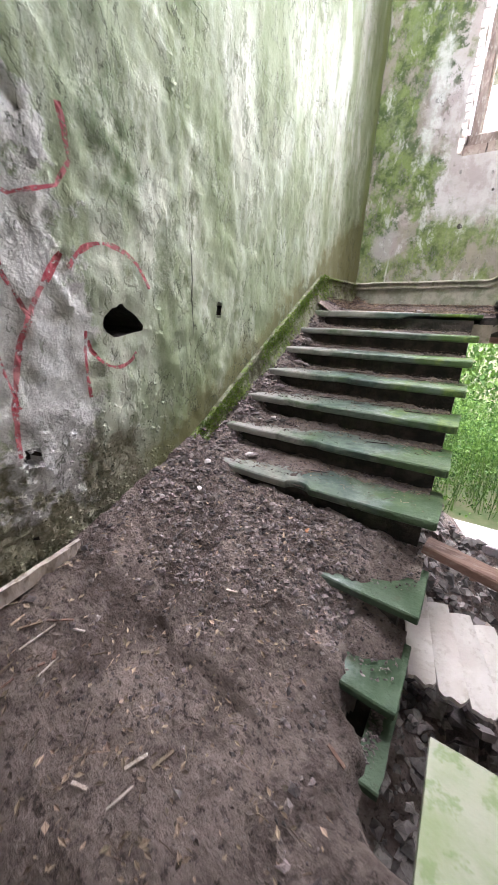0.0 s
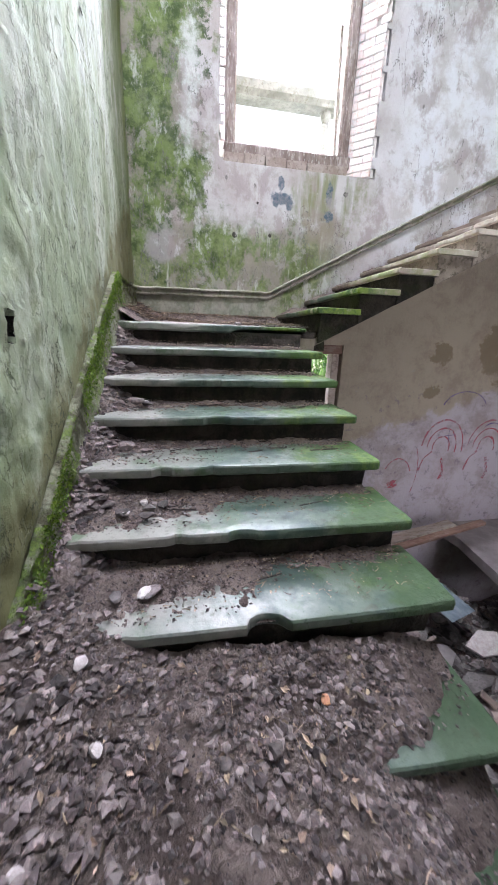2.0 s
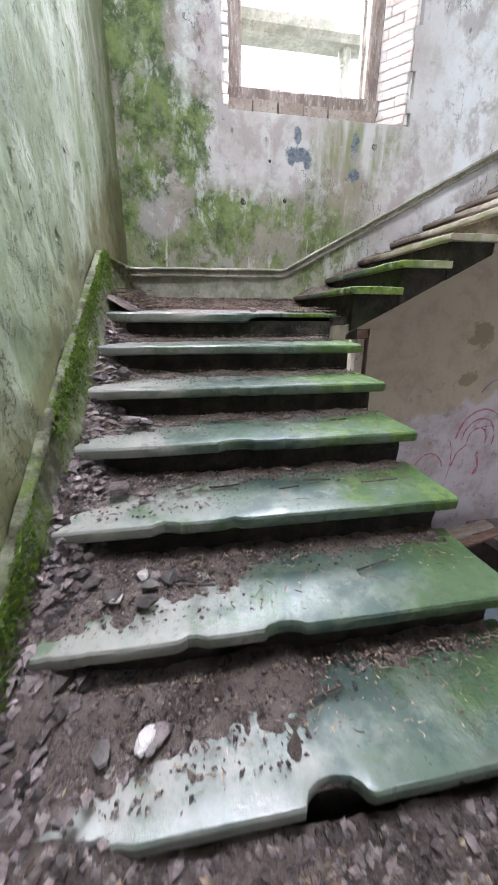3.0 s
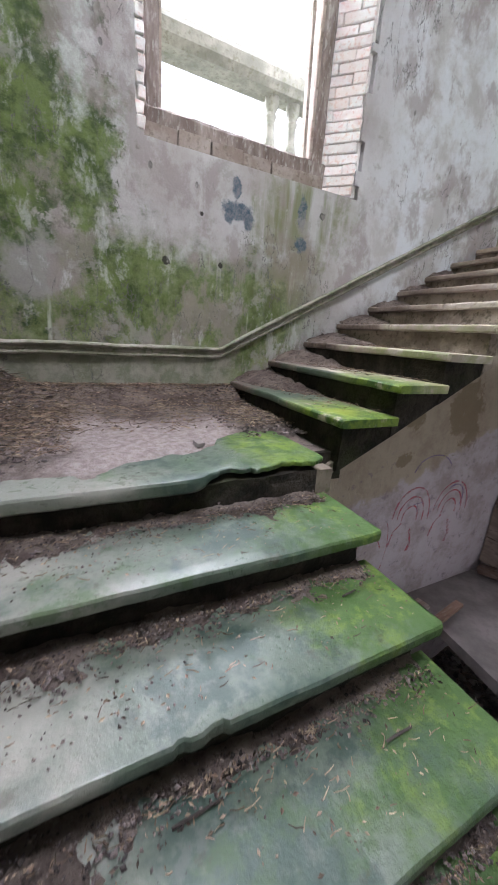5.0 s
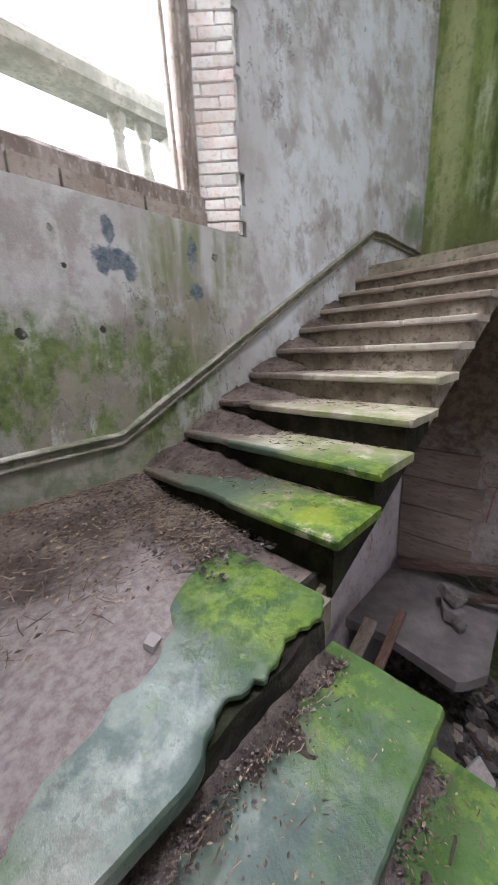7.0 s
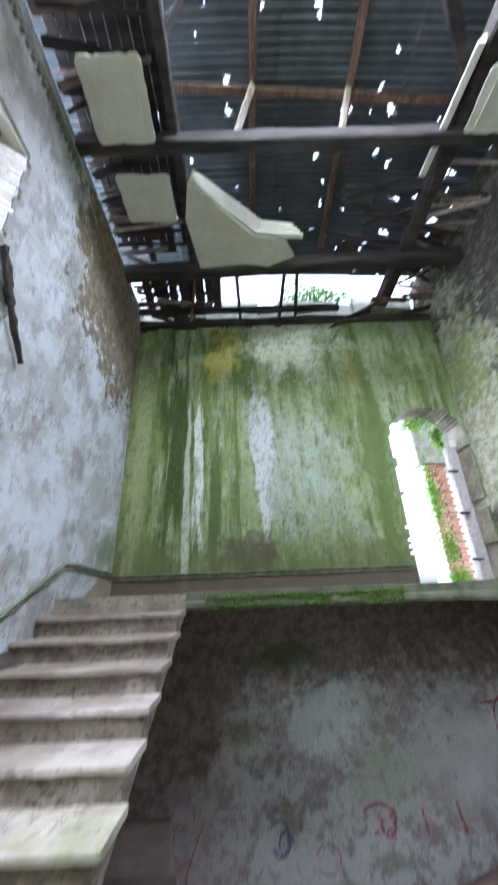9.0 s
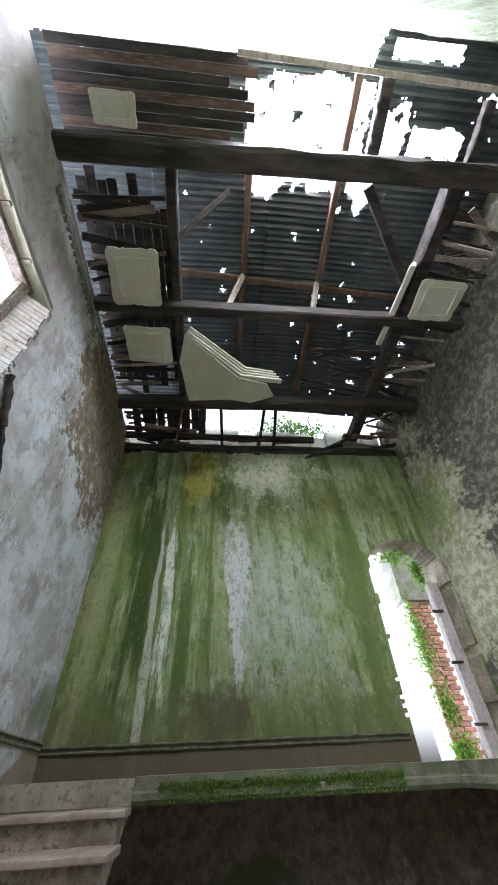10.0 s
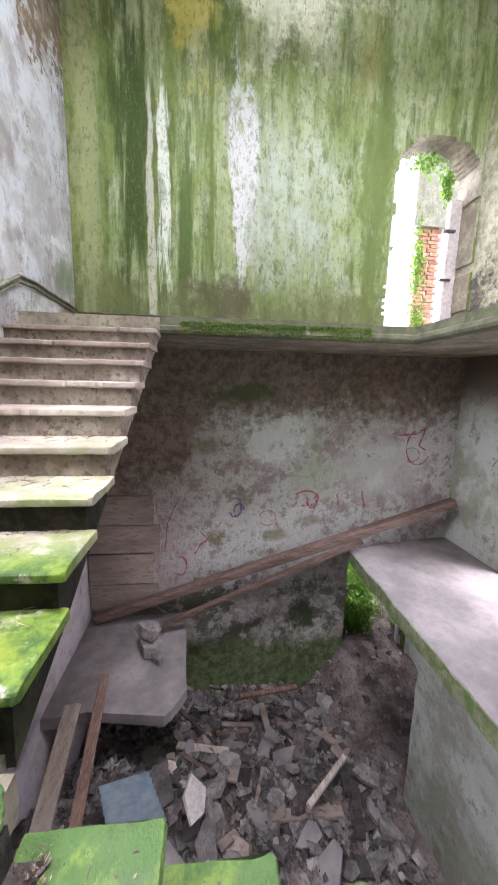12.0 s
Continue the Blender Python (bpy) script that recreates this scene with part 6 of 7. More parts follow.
beam("rafter", (0.4, 0.80, 9.95), (5.4, 0.76, 9.75), 0.10, 0.12, M_WOODR, "red-brown rafter under the sheet roof", 8.0, 0.008)
beam("rafter", (0.4, 0.62, 9.3), (1.25, 0.62, 9.15), 0.15, 0.16, M_WOOD, "dark rafter beside the hole in the roof", 9.0)
beam("rafter", (0.5, -0.7, 9.25), (1.9, -0.75, 9.12), 0.12, 0.14, M_WOOD, "dark rafter beside the hole in the roof", 10.0)
beam("purlin", (2.92, 4.2, 9.80), (3.22, -1.4, 9.80), 0.10, 0.08, M_WOODR, "red-brown purlin under the sheet roof", 11.0, 0.006)
beam("purlin", (0.36, 2.4, 9.14), (0.42, -1.5, 9.14), 0.06, 0.07, M_WOODP, "pale purlin beside the hole in the roof", 12.0, 0.006)
beam("brace", (1.75, 2.45, 9.75), (2.25, 3.2, 9.05), 0.08, 0.09, M_WOOD, "dark diagonal roof brace", 13.0, 0.008)
beam("brace", (1.42, 0.60, 9.05), (2.62, -0.40, 8.98), 0.13, 0.12, M_WOOD, "dark diagonal roof brace", 14.0, 0.01)
beam("brace", (3.2, 2.42, 9.0), (2.95, 2.15, 9.75), 0.09, 0.05, M_WOODP, "short pale roof strut", 15.0, 0.006)
beam("brace", (3.2, 0.98, 9.0), (3.0, 0.82, 9.75), 0.09, 0.05, M_WOODP, "short pale roof strut", 16.0, 0.006)
beam("brace", (6.2, 0.6, 8.35), (5.9, -0.6, 8.85), 0.06, 0.06, M_WOOD, "fallen charred batten against the end wall", 17.0, 0.01)
beam("brace", (5.1, 3.2, 8.95), (6.2, 3.45, 8.6), 0.05, 0.09, M_WOODR, "thin brown slat leaning at the end wall", 18.0, 0.006)
beam("joist", (2.0, -0.75, 9.0), (2.1, YD, 9.0), 0.05, 0.1, M_WOODP, "pale broken lath near the wall", 19.0, 0.006)
for i, (x, a) in enumerate(((1.75, 0.05), (1.95, 0.12), (2.25, -0.05), (2.45, 0.1), (3.6, 0.0), (3.9, 0.15), (4.25, -0.1), (4.6, 0.1))):
    beam("lath", (x, -0.7, 9.12), (x + a, YD, 9.05), 0.04, 0.03, (M_WOODP, M_WOOD)[i % 2], "thin broken ceiling lath", 20.0 + i, 0.006)
for i, (x, a) in enumerate(((1.75, 0.05), (2.1, -0.1), (4.35, 0.1), (4.5, 0.0), (4.75, -0.05), (5.3, 0.1), (5.6, 0.0))):
    beam("lath", (x, 3.3, 9.05), (x + a, YB, 9.0), 0.05, 0.04, (M_WOOD, M_WOODP)[i % 3 == 2], "thin broken ceiling lath", 40.0 + i, 0.006)
for i, y in enumerate((2.42, 1.62, 1.28)):
    beam("lath", (6.22, y, 8.6), (5.1, y + 0.06 * (-1) ** i, 8.95), 0.06, 0.05, M_WOOD, "dark broken strut above the end wall", 60.0 + i, 0.010)
rng = random.Random(18)
for i in range(26):
    y = rng.choice((rng.uniform(2.7, 4.3), rng.uniform(2.7, 4.3), rng.uniform(-1.3, -0.3), rng.uniform(-1.2, 4.2)))
    x, L = rng.uniform(5.75, 6.35), rng.uniform(0.25, 0.75)
    z = 8.68 + rng.uniform(0.0, 0.10) + (0.22 * rng.random() if y > 2.7 else 0.0)
    beam("board_remnant", (x, y - L / 2, z), (x + rng.uniform(-0.15, 0.15), y + L / 2, z + rng.uniform(-0.08, 0.10)), rng.uniform(0.05, 0.13), rng.uniform(0.03, 0.06), (M_WOOD, M_WOOD, M_PANEL, M_WOODR)[i % 4], "broken board lying along the top of the end wall", 210.0 + i, 0.02)
for i in range(9):
    y = 2.85 + 0.17 * i
    beam("ceiling_board", (5.15, y, 8.93 + 0.02 * (i % 3)), (6.15 - 0.25 * rng.random(), y + rng.uniform(-0.06, 0.06), 8.80 + 0.05 * (i % 2)), 0.15, 0.025, M_WOOD, "dark rotten board sagging above the end wall", 260.0 + i, 0.012)
beam("wall_plate", (6.05, YB, 8.78), (6.0, 0.4, 8.72), 0.10, 0.12, M_WOOD, "split charred timber lying along the wall top", 240.0, 0.03)
rng = random.Random(8)
for i in range(34):
    x, a = rng.uniform(1.6, 6.0), rng.uniform(-0.3, 0.3)
    y0 = rng.uniform(3.3, 3.9)
    beam("lath", (x, y0, 9.1 + rng.uniform(-0.1, 0.25)), (x + a, YB, 9.05 + rng.uniform(-0.1, 0.2)), rng.uniform(0.03, 0.12), 0.025, (M_WOOD, M_WOOD, M_PANEL)[i % 3], "thin broken ceiling lath", 80.0 + i, 0.01)
for i in range(40):
    x, a = rng.uniform(1.6, 6.0), rng.uniform(-0.4, 0.4)
    y0 = rng.uniform(-1.1, -0.5)
    beam("lath", (x, y0, 9.1 + rng.uniform(-0.15, 0.3)), (x + a, YD, 9.05 + rng.uniform(-0.2, 0.3)), rng.uniform(0.03, 0.10), 0.025, (M_WOOD, M_WOOD, M_PANEL, M_WOODP)[i % 4], "thin broken ceiling lath", 130.0 + i, 0.01)
for i in range(10):
    x = rng.uniform(3.6, 5.0)
    beam("lath", (x, rng.uniform(0.2, 1.0), 9.0), (x + rng.uniform(-0.5, 0.5), -0.7, 9.1), 0.05, 0.03, M_WOOD, "charred broken lath hanging from the ceiling", 180.0 + i, 0.015)


def roof_hole(x, y):
    n1, n2 = fbm(x * 2.3, y * 2.3, 12.0), fbm(x * 5, y * 5, 31.0)
    # strip along the wall, partly bridged
    if x < 0.34 + 0.05 * n1 and y > 0.58 + 0.10 * n2:
        return True
    if 0.04 < x < 0.24 + 0.08 * n1 and -0.50 + 0.2 * n2 < y < 0.36 + 0.1 * n2:
        return True
    # torn sheets on both sides of the heavy beam
    if 0.46 + 0.12 * n1 < x < 1.24 + 0.16 * n2 and 0.52 + 0.10 * n2 < y < 2.22 + 0.12 * n1 and n2 > -0.55:
        return True
    if 0.62 + 0.25 * n2 < x < 1.22 + 0.16 * n1 and -0.08 + 0.1 * n2 < y < 0.46 and n2 > -0.35:
        return True
    if 0.86 + 0.12 * n1 < x < 1.18 + 0.10 * n2 and -0.92 + 0.1 * n1 < y < -0.16:
        return True
    if 1.40 < x < 1.66 + 0.16 * n2 + 0.22 * smooth(0.35, 0.0, abs(y - 1.9)) + 0.28 * smooth(0.22, 0.0, abs(y - 0.36)) and 0.20 + 0.1 * n1 < y < 2.18 and not 0.62 < y < 0.74:
        return True
    if x > 6.1:
        return True
    return n2 > 0.76 - 0.10 * (x > 3.2 and y < 1.0) - 0.16 * (y < -0.9) - 0.05 * (x > 3.6)


bm = bmesh.new()
nx, ny = 340, 300
V = {}
for i in range(nx + 1):
    for j in range(ny + 1):
        x, y = -0.3 + 7.0 * i / nx, -2.2 + 7.2 * j / ny
        V[i, j] = (x, y, 10.12 - 0.05 * x + 0.02 * math.sin(x * 2 * math.pi / 0.094) - 0.05 * abs(y - 1.45) + 0.01 * math.floor(y / 1.8) * 2)
U = {}
for i in range(nx):
    for j in range(ny):
        x, y = V[i, j][0], V[i, j][1]
        if roof_hole(x, y):
            continue
        q = [(i, j), (i + 1, j), (i + 1, j + 1), (i, j + 1)]
        for k in q:
            if k not in U:
                U[k] = bm.verts.new(V[k])
        bm.faces.new([U[k] for k in q])
roof = structure("roof", bm, M_SHEET, "dark corrugated sheet roof with rusted holes", True, "roof")

# boarding and ceiling remains
boards = base_at("ceiling_boards", 0.9, 3.4, 9.25, "dark rotten ceiling boarding beside the window wall, with boards added to darken a void", "ceiling", kind="structure")
random.seed(71)
for i in range(11):
    bm = bmesh.new()
    x = 0.36 + i * 0.095
    rough_beam(bm, (x + 0.047, 2.35 + random.uniform(-0.2, 0.2), 9.265), (x + 0.047, YB, 9.265 + random.uniform(-0.02, 0.02)), 0.088, 0.028, 14, 0.008, i * 1.7)
    part("board", bm, (M_WOOD, M_BEAM, M_WOOD)[i % 3], boards)
for i in range(6):
    bm = bmesh.new()
    rough_beam(bm, (4.05 + i * 0.11, 3.75, 9.11), (4.05 + i * 0.11, YB, 9.11), 0.09, 0.022, 8, 0.010, i * 2.3)
    part("board", bm, M_WOOD, boards)
# extra boards added to block light and darken the void over the coffers
for i in range(9):
    bm = bmesh.new()
    y = 3.34 + 0.132 * i
    rough_beam(bm, (1.45 + random.uniform(0, 0.5), y, 9.16 + 0.012 * (i % 2)), (5.2 - random.uniform(0, 0.9), y, 9.16), 0.12, 0.025, 20, 0.012, 30 + i * 1.9)
    part("board", bm, M_WOOD, boards)
bm = bmesh.new()


def ceiling_piece(x0, x1, y0, y1, z, seed):
    n = 60
    pts = []
    for i in range(n):
        a = i / n * 6.2832
        c, s = math.cos(a), math.sin(a)
        k = 1 / max(abs(c), abs(s))
        w = 1 - 0.07 * abs(fbm(c * 3.4, s * 3.4, seed, 5)) + 0.06 * fbm(c, s, seed + 3, 2)
        pts.append(((x0 + x1) / 2 + c * k * w * (x1 - x0) / 2, (y0 + y1) / 2 + s * k * w * (y1 - y0) / 2))
    prism(bm, pts, "z", z, z + 0.04)
    mx, my = (x1 - x0) * 0.36, (y1 - y0) * 0.36
    cx, cy = (x0 + x1) / 2, (y0 + y1) / 2
    for a, b, c, d in ((cx - mx, cx + mx, cy - my, cy - my + 0.03), (cx - mx, cx + mx, cy + my - 0.03, cy + my), (cx - mx, cx - mx + 0.03, cy - my + 0.03, cy + my - 0.03), (cx + mx - 0.03, cx + mx, cy - my + 0.03, cy + my - 0.03)):
        box(bm, a, b, c, d, z - 0.025, z + 0.001)


ceiling_piece(2.30, 3.12, 3.42, 4.15, 8.74, 1.0)
ceiling_piece(3.48, 4.15, 3.35, 4.10, 8.74, 2.0)
ceiling_piece(0.74, 1.04, 3.5, 3.98, 8.74, 3.0)
ceiling_piece(2.45, 3.1, -1.3, -0.55, 8.76, 4.0)
prism(bm, [(3.62, 3.12), (3.66, 3.0), (4.40, 2.16), (4.52, 1.62), (4.80, 1.45), (4.98, 1.9), (4.92, 2.3), (4.98, 3.1), (4.1, 3.22)], "z", 8.72, 8.76, 0.004)
for k in range(4):
    rough_beam(bm, (3.60 - 0.02 * k, 3.10 - k * 0.02, 8.78 + k * 0.05), (4.40 - 0.03 * k, 2.13 - 0.03 * k, 8.78 + k * 0.05), 0.09 - k * 0.015, 0.05, 8, 0.004, k)
    rough_beam(bm, (4.40 - 0.03 * k, 2.15 - 0.03 * k, 8.78 + k * 0.05), (4.47 - 0.03 * k, 1.35 + 0.05 * k, 8.78 + k * 0.05), 0.09 - k * 0.015, 0.05, 8, 0.004, k + 5)
    rough_beam(bm, (2.30, -0.36 - k * 0.03, 8.88 + k * 0.05), (3.65, -0.30 - k * 0.03, 8.88 + k * 0.05), 0.09 - k * 0.015, 0.05, 8, 0.004, k + 9)
structure("ceiling", bm, M_CEIL, "remains of a coffered plaster ceiling with mouldings", category="ceiling")
# cornice along the window wall
bm = bmesh.new()
for i in range(17):
    x = 1.62 + 0.1 * i
    box(bm, x, x + 0.055, YB - 0.045, YB, 8.50, 8.58, rag=0.004)
box(bm, 1.6, 3.3, YB - 0.03, YB, 8.59, 8.66, rag=0.006)
structure("cornice", bm, M_STONEW, "broken plaster cornice on the window wall", category="cornice")
bm = bmesh.new()
rough_beam(bm, (2.64, YB - 0.03, 6.22), (2.85, YB - 0.06, 5.75), 0.06, 0.05, 8, 0.02, 4.0)
rough_beam(bm, (2.85, YB - 0.06, 5.75), (3.17, YB - 0.05, 5.36), 0.045, 0.03, 8, 0.016, 6.0)
thing("hanging_timber", bm, M_WOOD, "broken dark timber strip hanging beside the window", "timber strip")
# ruined gable masonry beyond the end wall
bm = bmesh.new()
for i in range(14):
    y = YD + i * 0.45
    box(bm, 6.75, 7.2, y, y + 0.44, 8.0, 9.66 + 0.20 * fbm(i * 0.8, 2.0), rag=0.04)
structure("parapet", bm, M_STONEW, "ruined pale masonry parapet behind the end wall", category="parapet")

# ---- pit, rubble ----
def pit_height(x, y):
    h = -2.15 - 0.6 * smooth(4.3, 5.4, x) * smooth(0.2, 0.9, y) + 0.25 * fbm(x * 0.9, y * 0.9, 3.0) + 0.10 * fbm(x * 3, y * 3, 8.0)
    h += 0.95 * smooth(2.9, 1.3, x) * smooth(0.4, 1.6, y)
    h -= 0.12 * smooth(4.6, 6.3, x) * smooth(0.5, -0.4, y)
    h += 0.22 * smooth(5.5, 6.4, x) * smooth(0.7, 0.0, y)
    h += 0.5 * smooth(4.4, 3.4, x) * smooth(3.0, 4.2, y)
    return h


bm = bmesh.new()
N = 0.07
V = {}
for i in range(int(6.3 / N) + 1):
    for j in range(int(6.1 / N) + 1):
        x, y = 1.2 + i * N, -1.55 + j * N
        V[i, j] = bm.verts.new((x, y, pit_height(x, y)))
for (i, j) in list(V):
    q = [(i, j), (i + 1, j), (i + 1, j + 1), (i, j + 1)]
    if all(k in V for k in q):
        bm.faces.new([V[k] for k in q])
structure("pit_ground", bm, M_EARTH, "dark earth in the collapsed pit below the stairs", True, "earth")

vs, fs = [], []
random.seed(21)
for _ in range(8000):
    x, y = random.uniform(1.4, 6.6), random.uniform(-1.0, 4.4)
    if y < 0.3 and x < 4.2:
        continue
    r = random.choice((0.02, 0.03, 0.04, 0.05, 0.06, 0.09)) * random.uniform(0.7, 1.3)
    if y < 0.6 and x > 4.3 and random.random() < 0.9:
        continue
    chip(vs, fs, (x, y, pit_height(x, y) + r * random.uniform(0.1, 0.9)), r, 0.55)
raw("rubble", vs, fs, M_RUBBLE, "heap of broken plaster, stone and brick in the pit", "rubble", "stuff")


def broken_slab(o, size, rot, mat, label, seed):
    rng = random.Random(seed)
    bm = bmesh.new()
    n = rng.choice((5, 6, 7))
    pts = []
    for i in range(n):
        a = (i + rng.uniform(-0.3, 0.3)) / n * 6.2832
        r = rng.uniform(0.55, 1.15)
        pts.append((math.cos(a) * r * size[0], math.sin(a) * r * size[1]))
    prism(bm, pts, "z", -size[2], size[2], 0.006)
    bmesh.ops.transform(bm, matrix=pose(*o, *rot), verts=bm.verts)
    return thing("broken_slab", bm, mat, label, "slab", "rubble slabs")


random.seed(33)
for i in range(170):
    x, y = random.uniform(2.0, 5.9), random.uniform(0.5, 3.7)
    z = pit_height(x, y)
    s = random.uniform(0.10, 0.24)
    broken_slab((x, y, z + 0.09), (s, s * random.uniform(0.5, 0.9), random.uniform(0.015, 0.03)), (random.uniform(-35, 35), random.uniform(-35, 35), random.uniform(0, 360)),
                (M_RUBBLE, M_SLAB, M_RUBBLE, M_PANEL, M_RUBBLE, M_SLAB, M_RUBBLE, M_CHIP)[i % 8], "broken grey plaster slab in the rubble", i)
rng = random.Random(44)
for i in range(26):
    x, y, a, L = rng.uniform(3.0, 5.9), rng.uniform(0.5, 3.2), rng.uniform(0, 3.14), rng.uniform(0.25, 0.8)
    dx, dy = L / 2 * math.cos(a), L / 2 * math.sin(a)
    bm = bmesh.new()
    rough_beam(bm, (x - dx, y - dy, pit_height(x - dx, y - dy) + 0.10), (x + dx, y + dy, pit_height(x + dx, y + dy) + 0.10 + rng.uniform(0, 0.12)), rng.uniform(0.04, 0.13), rng.uniform(0.02, 0.04), 8, 0.008, i)
    thing("broken_lath", bm, (M_PANEL, M_BEAM, M_WOOD, M_PANEL, M_WOODP)[i % 5], "broken dirty wooden lath lying in the rubble", "lath", "laths in the rubble")
broken_slab((3.75, 2.72, -1.55), (0.24, 0.18, 0.02), (30, -20, 10), M_PALEBIT, "white broken board lying on the rubble", 201)
def mortar_block(o, size, rot, mat, label, seed):
    """A broken lump with six uneven sides."""
    rng = random.Random(seed)
    bm = bmesh.new()
    pts = [(math.cos(t) * size[0] * rng.uniform(0.8, 1.1), math.sin(t) * size[1] * rng.uniform(0.8, 1.1)) for t in (0.3, 1.2, 2.4, 3.5, 4.3, 5.5)]
    random.seed(seed)
    prism(bm, pts, "z", -size[2], size[2], 0.02)
    bmesh.ops.bevel(bm, geom=list(bm.edges), offset=0.012, segments=1, affect="EDGES")
    bmesh.ops.transform(bm, matrix=pose(*o, *rot), verts=bm.verts)
    return thing("mortar_block", bm, mat, label, "rubble", "mortar blocks")


mortar_block((5.30, 3.42, -1.00), (0.20, 0.16, 0.09), (3, 4, 20), M_SLAB, "grey mortar block on the floor remnant", 61)
mortar_block((5.36, 3.44, -0.80), (0.19, 0.14, 0.08), (12, -14, 70), M_RUBBLE, "broken mortar block leaning under the fallen beam", 62)
mortar_block((5.12, 3.28, -1.05), (0.11, 0.09, 0.045), (0, 6, 50), M_RUBBLE, "small mortar lump on the floor remnant", 63)
M_FALLEN = simple("pale_fallen_flooring", (0.50, 0.45, 0.41), (0.60, 0.56, 0.52), 3.0, 0.85, 0.4, c3=(0.44, 0.39, 0.34))
# pale broken floor slabs below the lower flight
for i in range(4):
    bm = bmesh.new()
    m = pose(1.62 + i * 0.21, 2.15, -0.98 - 0.02 * i, 12, -7, 12 + 3 * i)
    rows = []
    for k in range(15):
        u = -0.10 + 0.2 * k / 14
        foot = -0.30 + 0.05 * fbm(u * 9, i * 3.1, 2.0) - 0.05 * math.cos(u * 15)
        rows.append([bm.verts.new(m @ Vector((u, y, z + 0.02 * math.cos(u * 14)))) for y, z in ((foot, -0.03), (0.48, -0.03), (0.48, 0.03), (foot, 0.022))])
    for r0, r1 in zip(rows, rows[1:]):
        for k in range(4):
            bm.faces.new((r0[k], r0[(k + 1) % 4], r1[(k + 1) % 4], r1[k]))
    bm.faces.new(rows[0])
    bm.faces.new(rows[-1][::-1])
    thing("floor_board", bm, M_FALLEN, "pale broken slab of fallen flooring under the stairs", "slab", "fallen flooring")


def plank(p, q, w, h, mat, label, seed=0.0, up=(0, 0, 1), name="plank"):
    bm = bmesh.new()
    rough_beam(bm, p, q, w, h, 10, 0.006, seed, up)
    return thing(name, bm, mat, label, "plank", "fallen planks")


plank((5.75, -1.35, 0.92), (5.95, 4.35, -0.98), 0.17, 0.13, M_BEAM, "long fallen red-brown beam leaning across the wall", 1.0, name="fallen_beam")
plank((5.65, 0.2, 0.35), (5.7, 3.3, -0.98), 0.12, 0.06, M_BEAM, "split weathered board below the fallen beam", 2.0)
plank((4.5, 3.8, -0.70), (2.0, 3.55, -1.08), 0.10, 0.045, M_WOODR, "long brown plank leaning on the floor remnant", 3.0)
plank((4.3, 4.1, -0.88), (2.2, 3.85, -1.12), 0.17, 0.04, M_WOODP, "grey plank leaning beside the wall", 4.0)
plank((5.3, 2.1, -1.95), (5.4, 1.2, -1.95), 0.08, 0.05, M_WOODR, "short red-brown plank on the rubble", 5.0)
plank((4.2, 0.9, -1.8), (3.7, 1.5, -1.75), 0.06, 0.04, M_WOODP, "pale stick lying on the rubble", 7.0)
plank((1.5, 2.95, -0.5), (2.6, 2.75, -0.62), 0.22, 0.10, M_WOODR, "broad fallen timber under the stairs", 8.0)
bm = bmesh.new()
rows = []
for i in range(25):
    u = i / 24
    rows.append([bm.verts.new(pose(3.75, 3.35, -1.52, 12, 14, 25) @ Vector((-0.35 + 0.7 * u, v, 0.02 * math.sin(u * 50)))) for v in (-0.25, 0.28)])
for r0, r1 in zip(rows, rows[1:]):
    bm.faces.new((r0[0], r0[1], r1[1], r1[0]))
bmesh.ops.solidify(bm, geom=list(bm.faces), thickness=0.004)
thing("metal_sheet", bm, M_METAL, "crumpled blue-grey corrugated metal sheet in the rubble", "metal sheet", smooth=True)
# board leaning on the hall floor edge
bm = bmesh.new()
rough_beam(bm, (1.64, 0.24, 0.205), (2.2, 0.24, 0.185), 0.44, 0.028, 12, 0.006, 3.0)
thing("board", bm, M_BOARD, "pale green algae-covered board lying on the floor edge", "board")

# wood scraps on the earth
rng = random.Random(50)
spots = [(0.30, 0.0, 25, 0.10), (0.24, -0.03, 40, 0.13), (0.42, 0.02, 35, 0.07), (0.75, 0.50, 15, 0.08)]
spots += [(rng.uniform(0.06, 0.35), rng.uniform(-0.6, -0.1), rng.uniform(50, 120), rng.uniform(0.05, 0.15)) for _ in range(14)]
spots += [(rng.uniform(0.3, 1.4), rng.uniform(-0.5, 0.4), rng.uniform(0, 180), rng.uniform(0.03, 0.09)) for _ in range(10)]
for i, (x, y, a, L) in enumerate(spots):
    z = earth_height(x, y)
    bm = bmesh.new()
    rough_beam(bm, (-L / 2, 0, 0), (L / 2, rng.uniform(-0.01, 0.01), rng.uniform(0, 0.012)), 0.012 * rng.uniform(0.5, 1.2), 0.006, 5, 0.003, i)
    bmesh.ops.transform(bm, matrix=pose(x, y, z + 0.006, 0, 0, a), verts=bm.verts)
    thing("wood_splinter", bm, (M_WOODP, M_WOODR, M_LITTER)[i % 3], ("pale", "brown", "dark")[i % 3] + " wood splinter lying on the earth", "splinter", "wood splinters")

# boards over a blocked opening at the foot of the end wall
pan = base_at("boarded_panel", 6.12, 3.9, -0.95, "dark wide boards covering an opening beside the stairs", "panel")
